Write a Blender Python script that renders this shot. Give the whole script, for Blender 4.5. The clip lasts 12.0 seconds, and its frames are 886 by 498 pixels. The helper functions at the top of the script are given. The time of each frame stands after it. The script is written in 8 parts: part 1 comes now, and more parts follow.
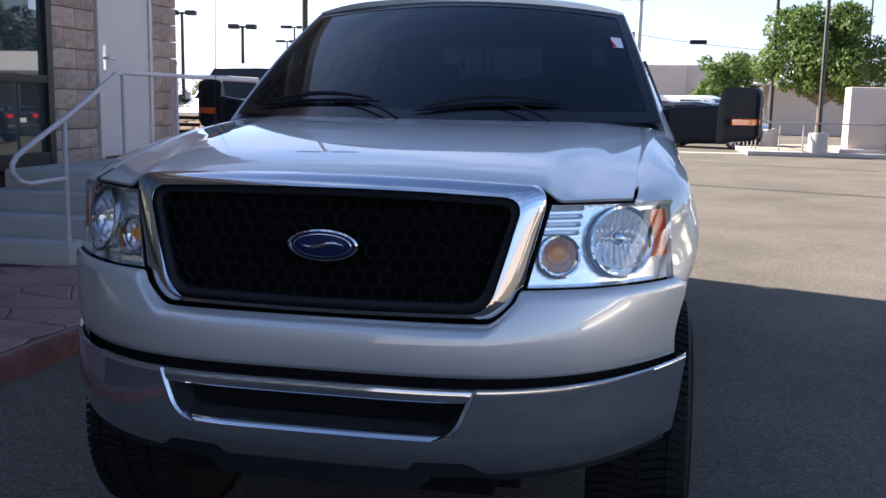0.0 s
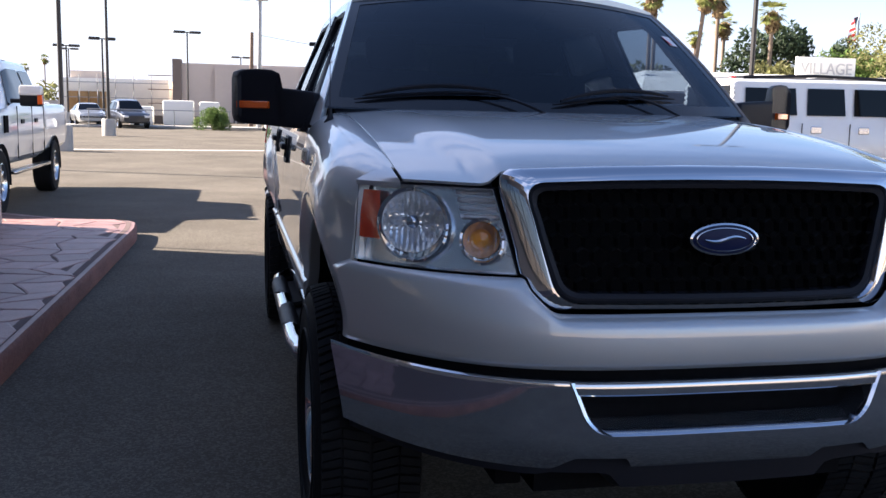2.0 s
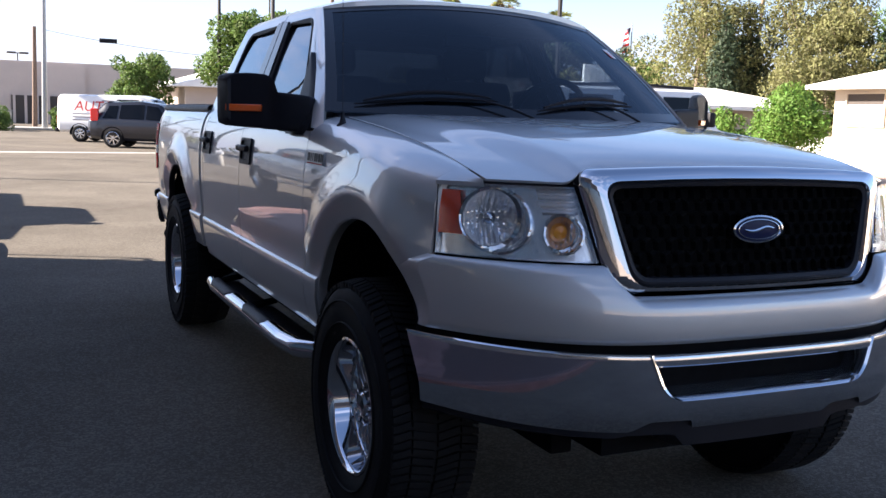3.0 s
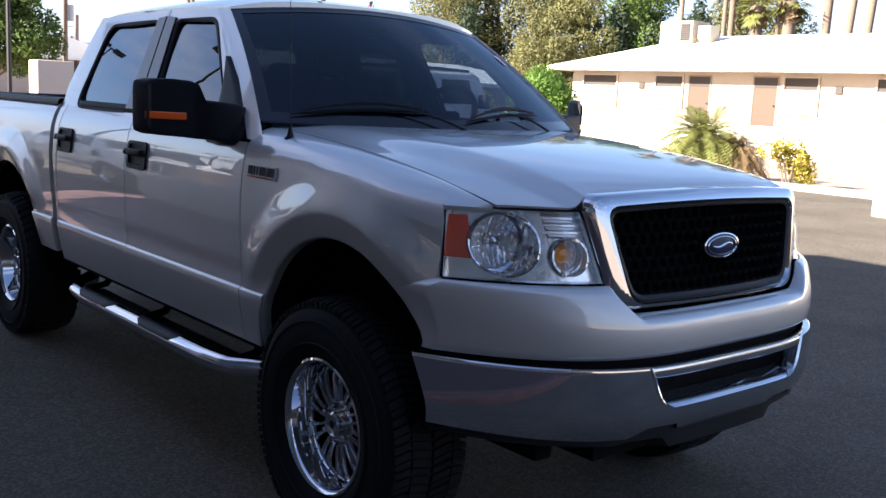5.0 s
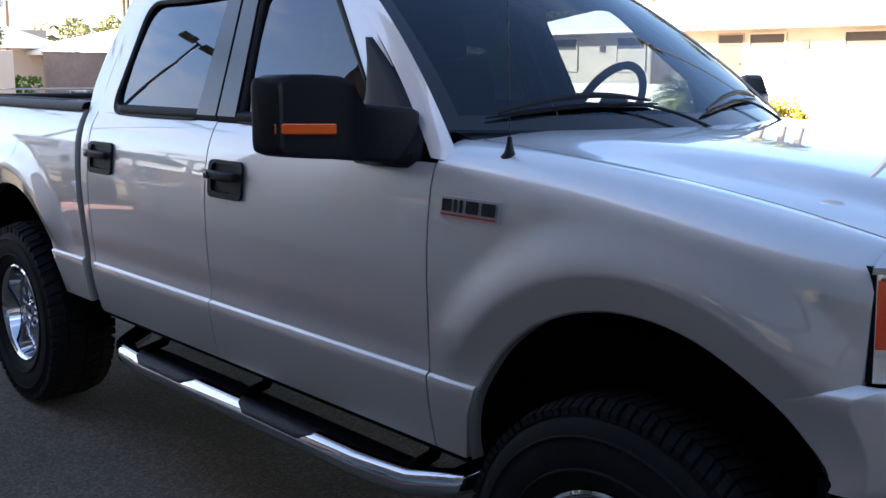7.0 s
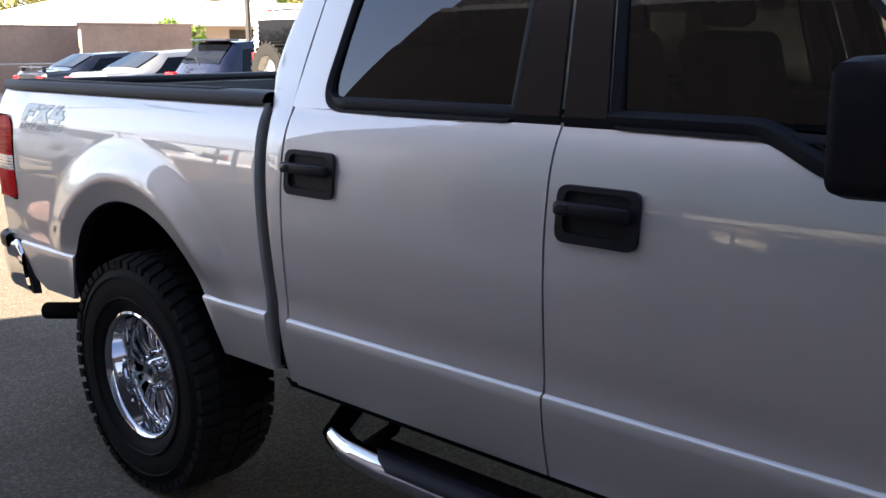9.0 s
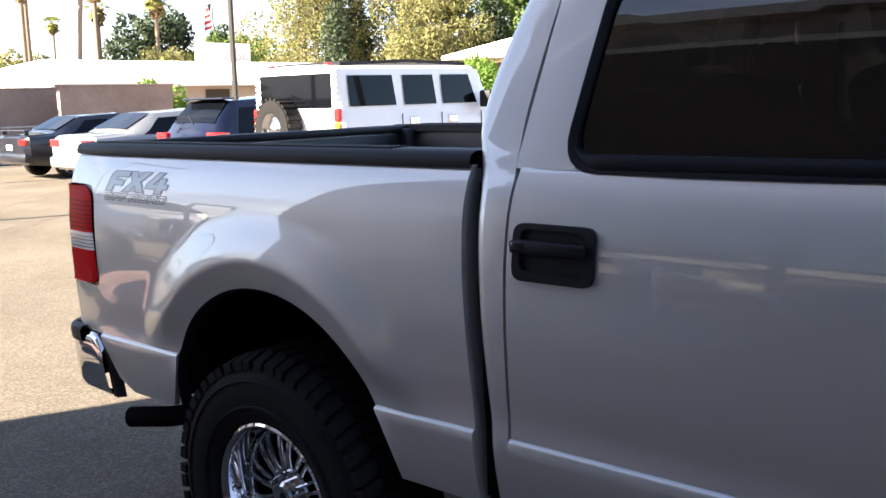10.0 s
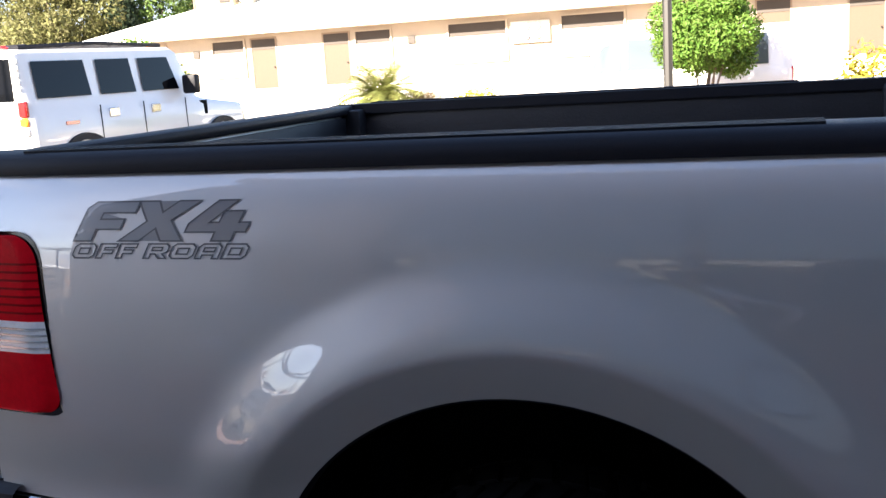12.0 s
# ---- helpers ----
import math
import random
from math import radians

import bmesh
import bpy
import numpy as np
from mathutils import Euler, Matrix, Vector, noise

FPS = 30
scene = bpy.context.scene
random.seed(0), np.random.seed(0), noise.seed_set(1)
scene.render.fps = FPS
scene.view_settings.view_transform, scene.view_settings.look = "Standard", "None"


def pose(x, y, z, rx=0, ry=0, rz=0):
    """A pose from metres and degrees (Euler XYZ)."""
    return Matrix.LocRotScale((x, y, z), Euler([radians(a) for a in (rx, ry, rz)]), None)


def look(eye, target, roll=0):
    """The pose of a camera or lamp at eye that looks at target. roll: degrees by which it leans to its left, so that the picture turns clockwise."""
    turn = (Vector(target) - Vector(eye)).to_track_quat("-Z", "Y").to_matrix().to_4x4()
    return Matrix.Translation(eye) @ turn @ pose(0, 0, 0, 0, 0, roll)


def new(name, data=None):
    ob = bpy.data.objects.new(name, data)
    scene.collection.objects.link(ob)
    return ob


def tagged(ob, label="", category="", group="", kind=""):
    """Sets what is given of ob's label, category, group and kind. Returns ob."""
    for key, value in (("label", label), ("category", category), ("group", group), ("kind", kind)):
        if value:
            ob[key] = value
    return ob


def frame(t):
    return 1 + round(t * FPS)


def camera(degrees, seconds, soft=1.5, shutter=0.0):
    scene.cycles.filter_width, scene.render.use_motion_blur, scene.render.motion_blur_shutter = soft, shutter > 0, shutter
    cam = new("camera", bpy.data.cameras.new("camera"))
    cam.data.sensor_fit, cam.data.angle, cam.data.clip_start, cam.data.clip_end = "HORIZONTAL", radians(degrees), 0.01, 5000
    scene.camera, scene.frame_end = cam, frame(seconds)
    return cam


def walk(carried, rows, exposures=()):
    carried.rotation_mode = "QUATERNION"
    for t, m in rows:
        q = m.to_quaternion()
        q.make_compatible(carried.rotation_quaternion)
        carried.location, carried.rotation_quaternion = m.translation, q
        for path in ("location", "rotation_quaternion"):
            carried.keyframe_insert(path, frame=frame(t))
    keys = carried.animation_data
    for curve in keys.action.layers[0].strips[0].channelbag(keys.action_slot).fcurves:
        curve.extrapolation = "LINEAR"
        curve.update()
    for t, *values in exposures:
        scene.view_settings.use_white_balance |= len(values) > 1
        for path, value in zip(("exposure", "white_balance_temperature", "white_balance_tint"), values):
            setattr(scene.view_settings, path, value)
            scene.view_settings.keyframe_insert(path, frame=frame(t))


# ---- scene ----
cam = camera(49.4, 12.0, soft=1.5)
PATH = [
    (0, (0.789, -2.359, 1.514), (0.403, -0.42, 1.211), 1.1),
    (0.5, (0.293, -2.294, 1.478), (0.064, -0.329, 1.189), 1.7),
    (1, (-0.223, -2.301, 1.451), (-0.267, -0.319, 1.189), 1.2),
    (1.5, (-0.72, -2.262, 1.462), (-0.474, -0.294, 1.205), 0.8),
    (2, (-1.218, -2.204, 1.445), (-0.79, -0.271, 1.161), 1.3),
    (2.5, (-1.669, -2.247, 1.435), (-1.003, -0.381, 1.159), 1.4),
    (2.7, (-1.821, -2.224, 1.426), (-1.082, -0.385, 1.156), 1.6),
    (4.3, (-2.761, -2.07, 1.567), (-1.598, -0.477, 1.233), 1.9),
    (4.5, (-2.787, -2.03, 1.577), (-1.58, -0.472, 1.238), 2.0),
    (5, (-2.714, -1.788, 1.564), (-1.435, -0.281, 1.258), 2.8),
    (5.5, (-2.64, -1.466, 1.592), (-1.363, 0.039, 1.265), 2.8),
    (6, (-2.686, -1.125, 1.583), (-1.333, 0.291, 1.176), 1.5),
    (6.5, (-2.631, -0.745, 1.563), (-1.24, 0.599, 1.054), 1.0),
    (7, (-2.615, -0.326, 1.601), (-1.259, 1.1, 1.239), 0.2),
    (7.2, (-2.641, -0.17, 1.607), (-1.271, 1.249, 1.277), 0.2),
    (8.8, (-2.661, 1.181, 1.611), (-1.228, 2.52, 1.221), 0.1),
    (9, (-2.658, 1.337, 1.614), (-1.218, 2.661, 1.194), -0.3),
    (9.5, (-2.603, 1.804, 1.632), (-1.2, 3.178, 1.258), -1.9),
    (10, (-2.647, 2.257, 1.598), (-1.149, 3.546, 1.286), -1.5),
    (10.5, (-2.626, 2.69, 1.583), (-1.065, 3.899, 1.266), -2.5),
    (11, (-2.545, 3.178, 1.569), (-0.946, 4.312, 1.176), -2.0),
    (11.5, (-2.508, 3.597, 1.568), (-0.793, 4.545, 1.17), -1.6),
    (12, (-2.331, 4.019, 1.585), (-0.476, 4.669, 1.212), -3.6),
]

walk(cam, [(t, look(eye, target, roll)) for t, eye, target, roll in PATH], exposures=[(0, 2.30, 5820, 16), (1.4, 2.36, 5850, 17), (2.2, 2.45, 6100, 19), (2.7, 2.45, 6000, 19), (4.3, 2.43, 6150, 18), (5.3, 2.50, 6000, 18), (6.0, 2.68, 6300, 18), (6.5, 3.15, 6700, 14), (7.0, 3.30, 6350, 14), (8.8, 3.45, 7000, 16), (10.0, 3.15, 6650, 15), (11.5, 2.86, 6250, 15), (12, 2.90, 6250, 15)])

# ---------------------------------------------------------------- sky and sun
SUN_UP = radians(28.5)
SUN_FROM = Vector((-0.923*math.cos(SUN_UP), 0.385*math.cos(SUN_UP), math.sin(SUN_UP)))
world = bpy.data.worlds.new("daylight")
scene.world = world
world.use_nodes = True
sky = world.node_tree.nodes.new("ShaderNodeTexSky")
sky.sky_type, sky.sun_disc = "NISHITA", False
sky.sun_elevation, sky.sun_rotation = SUN_UP, math.atan2(SUN_FROM.x, SUN_FROM.y)
sky.dust_density, sky.air_density, sky.ozone_density = 1.0, 1.0, 2.0
# thin drifting cloud over the sky
wt = world.node_tree
way = wt.nodes.new("ShaderNodeTexCoord")
stretch = wt.nodes.new("ShaderNodeMapping")
stretch.inputs["Scale"].default_value = (1.0, 0.75, 3.2)
stretch.inputs["Rotation"].default_value = (0.12, 0.10, 0.5)
wt.links.new(way.outputs["Generated"], stretch.inputs["Vector"])
wisp = wt.nodes.new("ShaderNodeTexNoise")
wisp.inputs["Scale"].default_value, wisp.inputs["Detail"].default_value, wisp.inputs["Roughness"].default_value = 3.0, 8, 0.58
wt.links.new(stretch.outputs[0], wisp.inputs["Vector"])
veil = wt.nodes.new("ShaderNodeMapRange")
veil.inputs["From Min"].default_value, veil.inputs["From Max"].default_value = 0.45, 0.60
veil.inputs["To Max"].default_value = 0.9
veil.interpolation_type = "SMOOTHSTEP"
wt.links.new(wisp.outputs[0], veil.inputs[0])
cloud = wt.nodes.new("ShaderNodeMix")
cloud.data_type = "RGBA"
cloud.inputs["B"].default_value = (4.5, 4.85, 5.8, 1)
# the cloud thins out overhead
tall = wt.nodes.new("ShaderNodeSeparateXYZ")
wt.links.new(way.outputs["Generated"], tall.inputs[0])
thin = wt.nodes.new("ShaderNodeMapRange")
thin.inputs["From Min"].default_value, thin.inputs["From Max"].default_value = 0.58, 0.82
thin.inputs["To Min"].default_value, thin.inputs["To Max"].default_value = 1.0, 0.0
wt.links.new(tall.outputs[2], thin.inputs[0])
cover = wt.nodes.new("ShaderNodeMath")
cover.operation = "MULTIPLY"
wt.links.new(veil.outputs[0], cover.inputs[0])
wt.links.new(thin.outputs[0], cover.inputs[1])
# it is thickest towards the west
west = wt.nodes.new("ShaderNodeMapRange")
west.inputs["From Min"].default_value, west.inputs["From Max"].default_value = -0.30, 0.45
west.inputs["To Min"].default_value, west.inputs["To Max"].default_value = 1.0, 0.18
wt.links.new(tall.outputs[0], west.inputs[0])
spread = wt.nodes.new("ShaderNodeMath")
spread.operation = "MULTIPLY"
wt.links.new(cover.outputs[0], spread.inputs[0])
wt.links.new(west.outputs[0], spread.inputs[1])
# pale haze along the horizon
haze = wt.nodes.new("ShaderNodeMapRange")
haze.inputs["From Min"].default_value, haze.inputs["From Max"].default_value = -0.05, 0.19
haze.inputs["To Min"].default_value, haze.inputs["To Max"].default_value = 0.95, 0.0
haze.interpolation_type = "SMOOTHSTEP"
wt.links.new(tall.outputs[2], haze.inputs[0])
both = wt.nodes.new("ShaderNodeMath")
both.operation = "MAXIMUM"
wt.links.new(spread.outputs[0], both.inputs[0])
wt.links.new(haze.outputs[0], both.inputs[1])
wt.links.new(both.outputs[0], cloud.inputs[0])
wt.links.new(sky.outputs[0], cloud.inputs["A"])
wt.links.new(cloud.outputs["Result"], wt.nodes["Background"].inputs[0])
wt.nodes["Background"].inputs[1].default_value = 0.05
sun_lamp = bpy.data.lights.new("sun", "SUN")
sun_lamp.energy, sun_lamp.angle, sun_lamp.color = 5.0, radians(0.53), (1.0, 0.895, 0.70)
sun = new("sun", sun_lamp)
sun.matrix_basis = look(SUN_FROM*60, (0, 0, 0))

# ---------------------------------------------------------------- materials
def material(name, color, rough=0.5, metal=0.0, grain=0.0, scale=40.0, bump=0.0, coat=0.0, stain=0.0, stain_scale=2.0, spec=0.5, rough_var=0.0):
    """A procedural surface: base colour with fine grain and broad stains, relief from the grain."""
    m = bpy.data.materials.new(name)
    m.use_nodes = True
    nt = m.node_tree
    b = nt.nodes["Principled BSDF"]
    b.inputs["Base Color"].default_value = (*color, 1)
    b.inputs["Roughness"].default_value = rough
    b.inputs["Metallic"].default_value = metal
    b.inputs["Specular IOR Level"].default_value = spec
    b.inputs["Coat Weight"].default_value = coat
    b.inputs["Coat Roughness"].default_value = 0.02
    if grain or stain or bump or rough_var:
        tc = nt.nodes.new("ShaderNodeTexCoord")
        fine = nt.nodes.new("ShaderNodeTexNoise")
        fine.inputs["Scale"].default_value = scale
        fine.inputs["Detail"].default_value = 6
        fine.inputs["Roughness"].default_value = 0.7
        nt.links.new(tc.outputs["Object"], fine.inputs["Vector"])
        broad = nt.nodes.new("ShaderNodeTexNoise")
        broad.inputs["Scale"].default_value = stain_scale
        broad.inputs["Detail"].default_value = 5
        broad.inputs["Roughness"].default_value = 0.65
        nt.links.new(tc.outputs["Object"], broad.inputs["Vector"])
        mixed = nt.nodes.new("ShaderNodeMix")
        mixed.data_type, mixed.blend_type = "RGBA", "MULTIPLY"
        mixed.inputs[0].default_value = 1
        r1 = nt.nodes.new("ShaderNodeMapRange")
        r1.inputs["From Min"].default_value, r1.inputs["From Max"].default_value = 0.25, 0.75
        r1.inputs["To Min"].default_value, r1.inputs["To Max"].default_value = 1 - grain, 1 + grain
        nt.links.new(fine.outputs[0], r1.inputs[0])
        r2 = nt.nodes.new("ShaderNodeMapRange")
        r2.inputs["From Min"].default_value, r2.inputs["From Max"].default_value = 0.3, 0.7
        r2.inputs["To Min"].default_value, r2.inputs["To Max"].default_value = 1 - stain, 1 + stain
        nt.links.new(broad.outputs[0], r2.inputs[0])
        mul = nt.nodes.new("ShaderNodeMath")
        mul.operation = "MULTIPLY"
        nt.links.new(r1.outputs[0], mul.inputs[0])
        nt.links.new(r2.outputs[0], mul.inputs[1])
        mixed.inputs["A"].default_value = (*color, 1)
        nt.links.new(mul.outputs[0], mixed.inputs["B"])
        nt.links.new(mixed.outputs["Result"], b.inputs["Base Color"])
        if bump:
            bp = nt.nodes.new("ShaderNodeBump")
            bp.inputs["Strength"].default_value = bump
            bp.inputs["Distance"].default_value = 0.01
            nt.links.new(fine.outputs[0], bp.inputs["Height"])
            nt.links.new(bp.outputs[0], b.inputs["Normal"])
        if rough_var:
            r3 = nt.nodes.new("ShaderNodeMapRange")
            r3.inputs["To Min"].default_value, r3.inputs["To Max"].default_value = rough - rough_var, rough + rough_var
            nt.links.new(broad.outputs[0], r3.inputs[0])
            nt.links.new(r3.outputs[0], b.inputs["Roughness"])
    return m


def glass(name, tint, gloss=0.0, haze=0.0, graze=0.62, power=4.0):
    """A thin pane: tinted see-through, with a mirror film that grows with the angle."""
    m = bpy.data.materials.new(name)
    m.use_nodes = True
    nt = m.node_tree
    nt.nodes.remove(nt.nodes["Principled BSDF"])
    out = nt.nodes["Material Output"]
    clear = nt.nodes.new("ShaderNodeBsdfTransparent")
    clear.inputs[0].default_value = (*tint, 1)
    film = nt.nodes.new("ShaderNodeBsdfGlossy")
    film.inputs["Roughness"].default_value = haze
    film.inputs["Color"].default_value = (0.80, 0.90, 1, 1)
    edge = nt.nodes.new("ShaderNodeLayerWeight")
    edge.inputs["Blend"].default_value = 0.5
    steep = nt.nodes.new("ShaderNodeMath")
    steep.operation = "POWER"
    steep.inputs[1].default_value = power
    nt.links.new(edge.outputs["Facing"], steep.inputs[0])
    add = nt.nodes.new("ShaderNodeMath")
    add.operation = "MULTIPLY_ADD"
    add.use_clamp = True
    add.inputs[1].default_value = graze
    add.inputs[2].default_value = 0.05 + gloss
    nt.links.new(steep.outputs[0], add.inputs[0])
    mix = nt.nodes.new("ShaderNodeMixShader")
    nt.links.new(add.outputs[0], mix.inputs[0])
    nt.links.new(clear.outputs[0], mix.inputs[1])
    nt.links.new(film.outputs[0], mix.inputs[2])
    nt.links.new(mix.outputs[0], out.inputs[0])
    return m


def car_paint(name, color, metal=0.0, rough=0.35, flake=0.0, lacquer=1.5):
    m = material(name, color, rough, metal, grain=flake, scale=2500, coat=1.0, stain=0.02, stain_scale=1.5)
    m.node_tree.nodes["Principled BSDF"].inputs["Coat IOR"].default_value = lacquer
    m.node_tree.nodes["Principled BSDF"].inputs["Coat Roughness"].default_value = 0.012
    return m


SILVER = car_paint("silver_metallic_paint", (0.555, 0.553, 0.543), 0.55, 0.48, 0.05, 1.95)
CHROME = material("chrome", (0.56, 0.575, 0.61), 0.04, 1.0, rough_var=0.02, stain_scale=6)
CHROME_DUSTY = material("dusty_chrome", (0.56, 0.58, 0.62), 0.06, 0.95, rough_var=0.025, stain=0.04, stain_scale=5)
CHROME_DULL = material("satin_chrome", (0.6, 0.61, 0.63), 0.18, 1.0)
BLACK_TRIM = material("textured_black_plastic", (0.012, 0.012, 0.016), 0.5, 0, grain=0.25, scale=500, bump=0.12, stain=0.1, spec=0.18)
BLACK_GLOSS = material("gloss_black_plastic", (0.010, 0.010, 0.012), 0.14, 0, grain=0.1, scale=60)
# near-black, also on pieces that stand for shade in gaps
BLACK_DEEP = material("dark_underbody_and_gaps", (0.008, 0.008, 0.009), 0.95, 0, grain=0.3, scale=30, spec=0.06)
RUBBER = material("tyre_rubber", (0.012, 0.012, 0.013), 0.70, 0, grain=0.25, scale=90, bump=0.15, stain=0.2, stain_scale=7, spec=0.10)
SEAL = material("window_rubber", (0.008, 0.008, 0.011), 0.55, spec=0.12)
LINER = material("bed_liner", (0.008, 0.008, 0.011), 0.5, 0, grain=0.2, scale=120, bump=0.2, stain=0.2)
# the cabin's dimness is put into these near-black cloth and plastic colours
SEAT = material("shaded_seat_cloth", (0.012, 0.011, 0.011), 0.85, 0, grain=0.2, scale=300, bump=0.2)
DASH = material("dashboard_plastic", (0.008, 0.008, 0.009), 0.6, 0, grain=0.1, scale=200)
GLASS_WIND = glass("windscreen_glass", (0.15, 0.19, 0.25), -0.010, graze=0.42)
GLASS_SIDE = glass("tinted_side_glass", (0.025, 0.028, 0.03), 0.0, graze=0.75, power=3.4)
GLASS_FRONT = glass("tinted_front_glass", (0.05, 0.055, 0.058), 0.0, graze=0.75, power=3.4)
GLASS_CLEAR = glass("clear_door_glass", (0.72, 0.76, 0.75), 0.0)
GLASS_LENS = glass("headlamp_lens", (0.93, 0.94, 0.95))
AMBER = material("amber_plastic", (0.80, 0.115, 0.008), 0.16, coat=0.6, grain=0.06, scale=200)
AMBER_DARK = material("dark_amber_plastic", (0.680, 0.051, 0.006), 0.12, coat=0.6, grain=0.06, scale=200)
AMBER_BULB = material("amber_bulb", (0.95, 0.34, 0.02), 0.15, coat=0.5)
REFLECT = material("headlamp_reflector", (0.95, 0.95, 0.95), 0.16, 0.75)
BEZEL = material("headlamp_bezel", (0.86, 0.87, 0.88), 0.16, 0.85, coat=0.6, grain=0.05, scale=16, bump=0.25)
TAIL_RED = material("red_lamp_plastic", (0.66, 0.003, 0.012), 0.22, coat=0.0, spec=0.05, grain=0.15, scale=60)
TAIL_RIB = material("dark_red_rib", (0.24, 0.001, 0.004), 0.35, spec=0.05)
TAIL_CLEAR = material("clear_lamp_plastic", (0.86, 0.86, 0.86), 0.12, coat=1.0, grain=0.1, scale=80)
BADGE_BLUE = material("badge_blue", (0.007, 0.012, 0.055), 0.4, spec=0.2)
GRILLE_BLACK = material("grille_black", (0.014, 0.0135, 0.013), 0.32, spec=0.4)
DECAL = material("grey_decal", (0.21, 0.22, 0.23), 0.3, 0.3, coat=1.0)
DECAL_SILVER = material("silver_decal", (0.42, 0.42, 0.43), 0.35, 0.4)
DECAL_EDGE = material("dark_decal_edge", (0.08, 0.083, 0.09), 0.4, coat=1.0)
STICKER_WHITE = material("white_sticker", (0.7, 0.7, 0.7), 0.6)
STICKER_RED = material("red_sticker", (0.5, 0.02, 0.03), 0.6)

# ---------------------------------------------------------------- building helpers
def curve(xs, ys):
    """A smooth curve through a few knots (Catmull-Rom)."""
    xs, ys = np.array(xs, float), np.array(ys, float)
    m = np.gradient(ys, xs)

    def f(x):
        x = np.clip(np.asarray(x, float), xs[0], xs[-1])
        i = np.clip(np.searchsorted(xs, x) - 1, 0, len(xs) - 2)
        h = xs[i + 1] - xs[i]
        t = (x - xs[i]) / h
        return ((2*t**3 - 3*t**2 + 1)*ys[i] + (t**3 - 2*t**2 + t)*h*m[i] + (3*t**2 - 2*t**3)*ys[i+1] + (t**3 - t**2)*h*m[i+1])
    return f


def ease(a, b, x):
    t = np.clip((np.asarray(x, float) - a) / (b - a), 0, 1)
    return t * t * (3 - 2 * t)


def sheet(P, push=None):
    """Verts and faces of a grid of points; with push, a plate of that thickness."""
    P = np.asarray(P, float)
    n, m, _ = P.shape
    V = [tuple(p) for p in P.reshape(-1, 3)]
    idx = lambda i, j: i * m + j
    F = [(idx(i, j), idx(i+1, j), idx(i+1, j+1), idx(i, j+1)) for i in range(n-1) for j in range(m-1)]
    if push is not None:
        k = n * m
        V += [tuple(p) for p in (P + np.asarray(push, float)).reshape(-1, 3)]
        F += [tuple(k + a for a in reversed(f)) for f in F[:(n-1)*(m-1)]]
        rim = ([idx(i, 0) for i in range(n)] + [idx(n-1, j) for j in range(1, m)] + [idx(i, m-1) for i in range(n-2, -1, -1)]
               + [idx(0, j) for j in range(m-2, 0, -1)])
        for a, b in zip(rim, rim[1:] + rim[:1]):
            F.append((a, b, k + b, k + a))
    return V, F


def loops(rings, closed=True, cap=False):
    """A skin over rings of equally many points."""
    n = len(rings[0])
    V = [tuple(map(float, p)) for r in rings for p in r]
    F = []
    for k in range(len(rings) - 1):
        for i in range(n if closed else n - 1):
            j = (i + 1) % n
            F.append((k*n + i, k*n + j, (k+1)*n + j, (k+1)*n + i))
    if cap:
        F.append(tuple(reversed(range(n))))
        F.append(tuple((len(rings)-1)*n + i for i in range(n)))
    return V, F


def box_at(x0, x1, y0, y1, z0, z1):
    V = [(x, y, z) for x in (x0, x1) for y in (y0, y1) for z in (z0, z1)]
    return V, [(0, 1, 3, 2), (4, 6, 7, 5), (0, 4, 5, 1), (2, 3, 7, 6), (0, 2, 6, 4), (1, 5, 7, 3)]


def soft_box(x0, x1, y0, y1, z0, z1, r=0.02, seg=2):
    bm = bmesh.new()
    bmesh.ops.create_cube(bm, size=1)
    for v in bm.verts:
        v.co = ((x0+x1)/2 + v.co.x*(x1-x0), (y0+y1)/2 + v.co.y*(y1-y0), (z0+z1)/2 + v.co.z*(z1-z0))
    bmesh.ops.bevel(bm, geom=bm.edges[:], offset=r, segments=seg, affect="EDGES", profile=0.5)
    return out_of(bm)


def out_of(bm):
    bm.verts.index_update()
    V = [tuple(v.co) for v in bm.verts]
    F = [tuple(v.index for v in f.verts) for f in bm.faces]
    bm.free()
    return V, F


def join(*vf):
    V, F = [], []
    for v, f in vf:
        k = len(V)
        V += list(v)
        F += [tuple(k + i for i in a) for a in f]
    return V, F


def moved(vf, m):
    return [tuple(m @ Vector(v)) for v in vf[0]], vf[1]


def flipped(vf, s=-1):
    """Mirror in x."""
    if s > 0:
        return vf
    return [(-x, y, z) for x, y, z in vf[0]], [tuple(reversed(f)) for f in vf[1]]


def tube(points, radius, sides=8, cap=True):
    """A round bar along points; radius a number or one for each point."""
    pts = [Vector(p) for p in points]
    rad = radius if isinstance(radius, (list, tuple)) else [radius] * len(pts)
    rings, up = [], None
    for i, p in enumerate(pts):
        d = (pts[min(i+1, len(pts)-1)] - pts[max(i-1, 0)]).normalized()
        if up is None:
            up = d.orthogonal().normalized()
        up = (up - d * up.dot(d)).normalized()
        side = d.cross(up)
        rings.append([p + (up*math.cos(a) + side*math.sin(a)) * rad[i] for a in (2*math.pi*k/sides for k in range(sides))])
    return loops(rings, cap=cap)


def lathe(profile, n=48, axis="x", span=None):
    """Turn a profile of (along, radius) round the axis."""
    rings = []
    for a, r in profile:
        ring = []
        for k in range(n):
            c, s = r*math.cos(2*math.pi*k/n), r*math.sin(2*math.pi*k/n)
            ring.append({"x": (a, c, s), "y": (c, a, s), "z": (c, s, a)}[axis])
        rings.append(ring)
    return loops(rings)


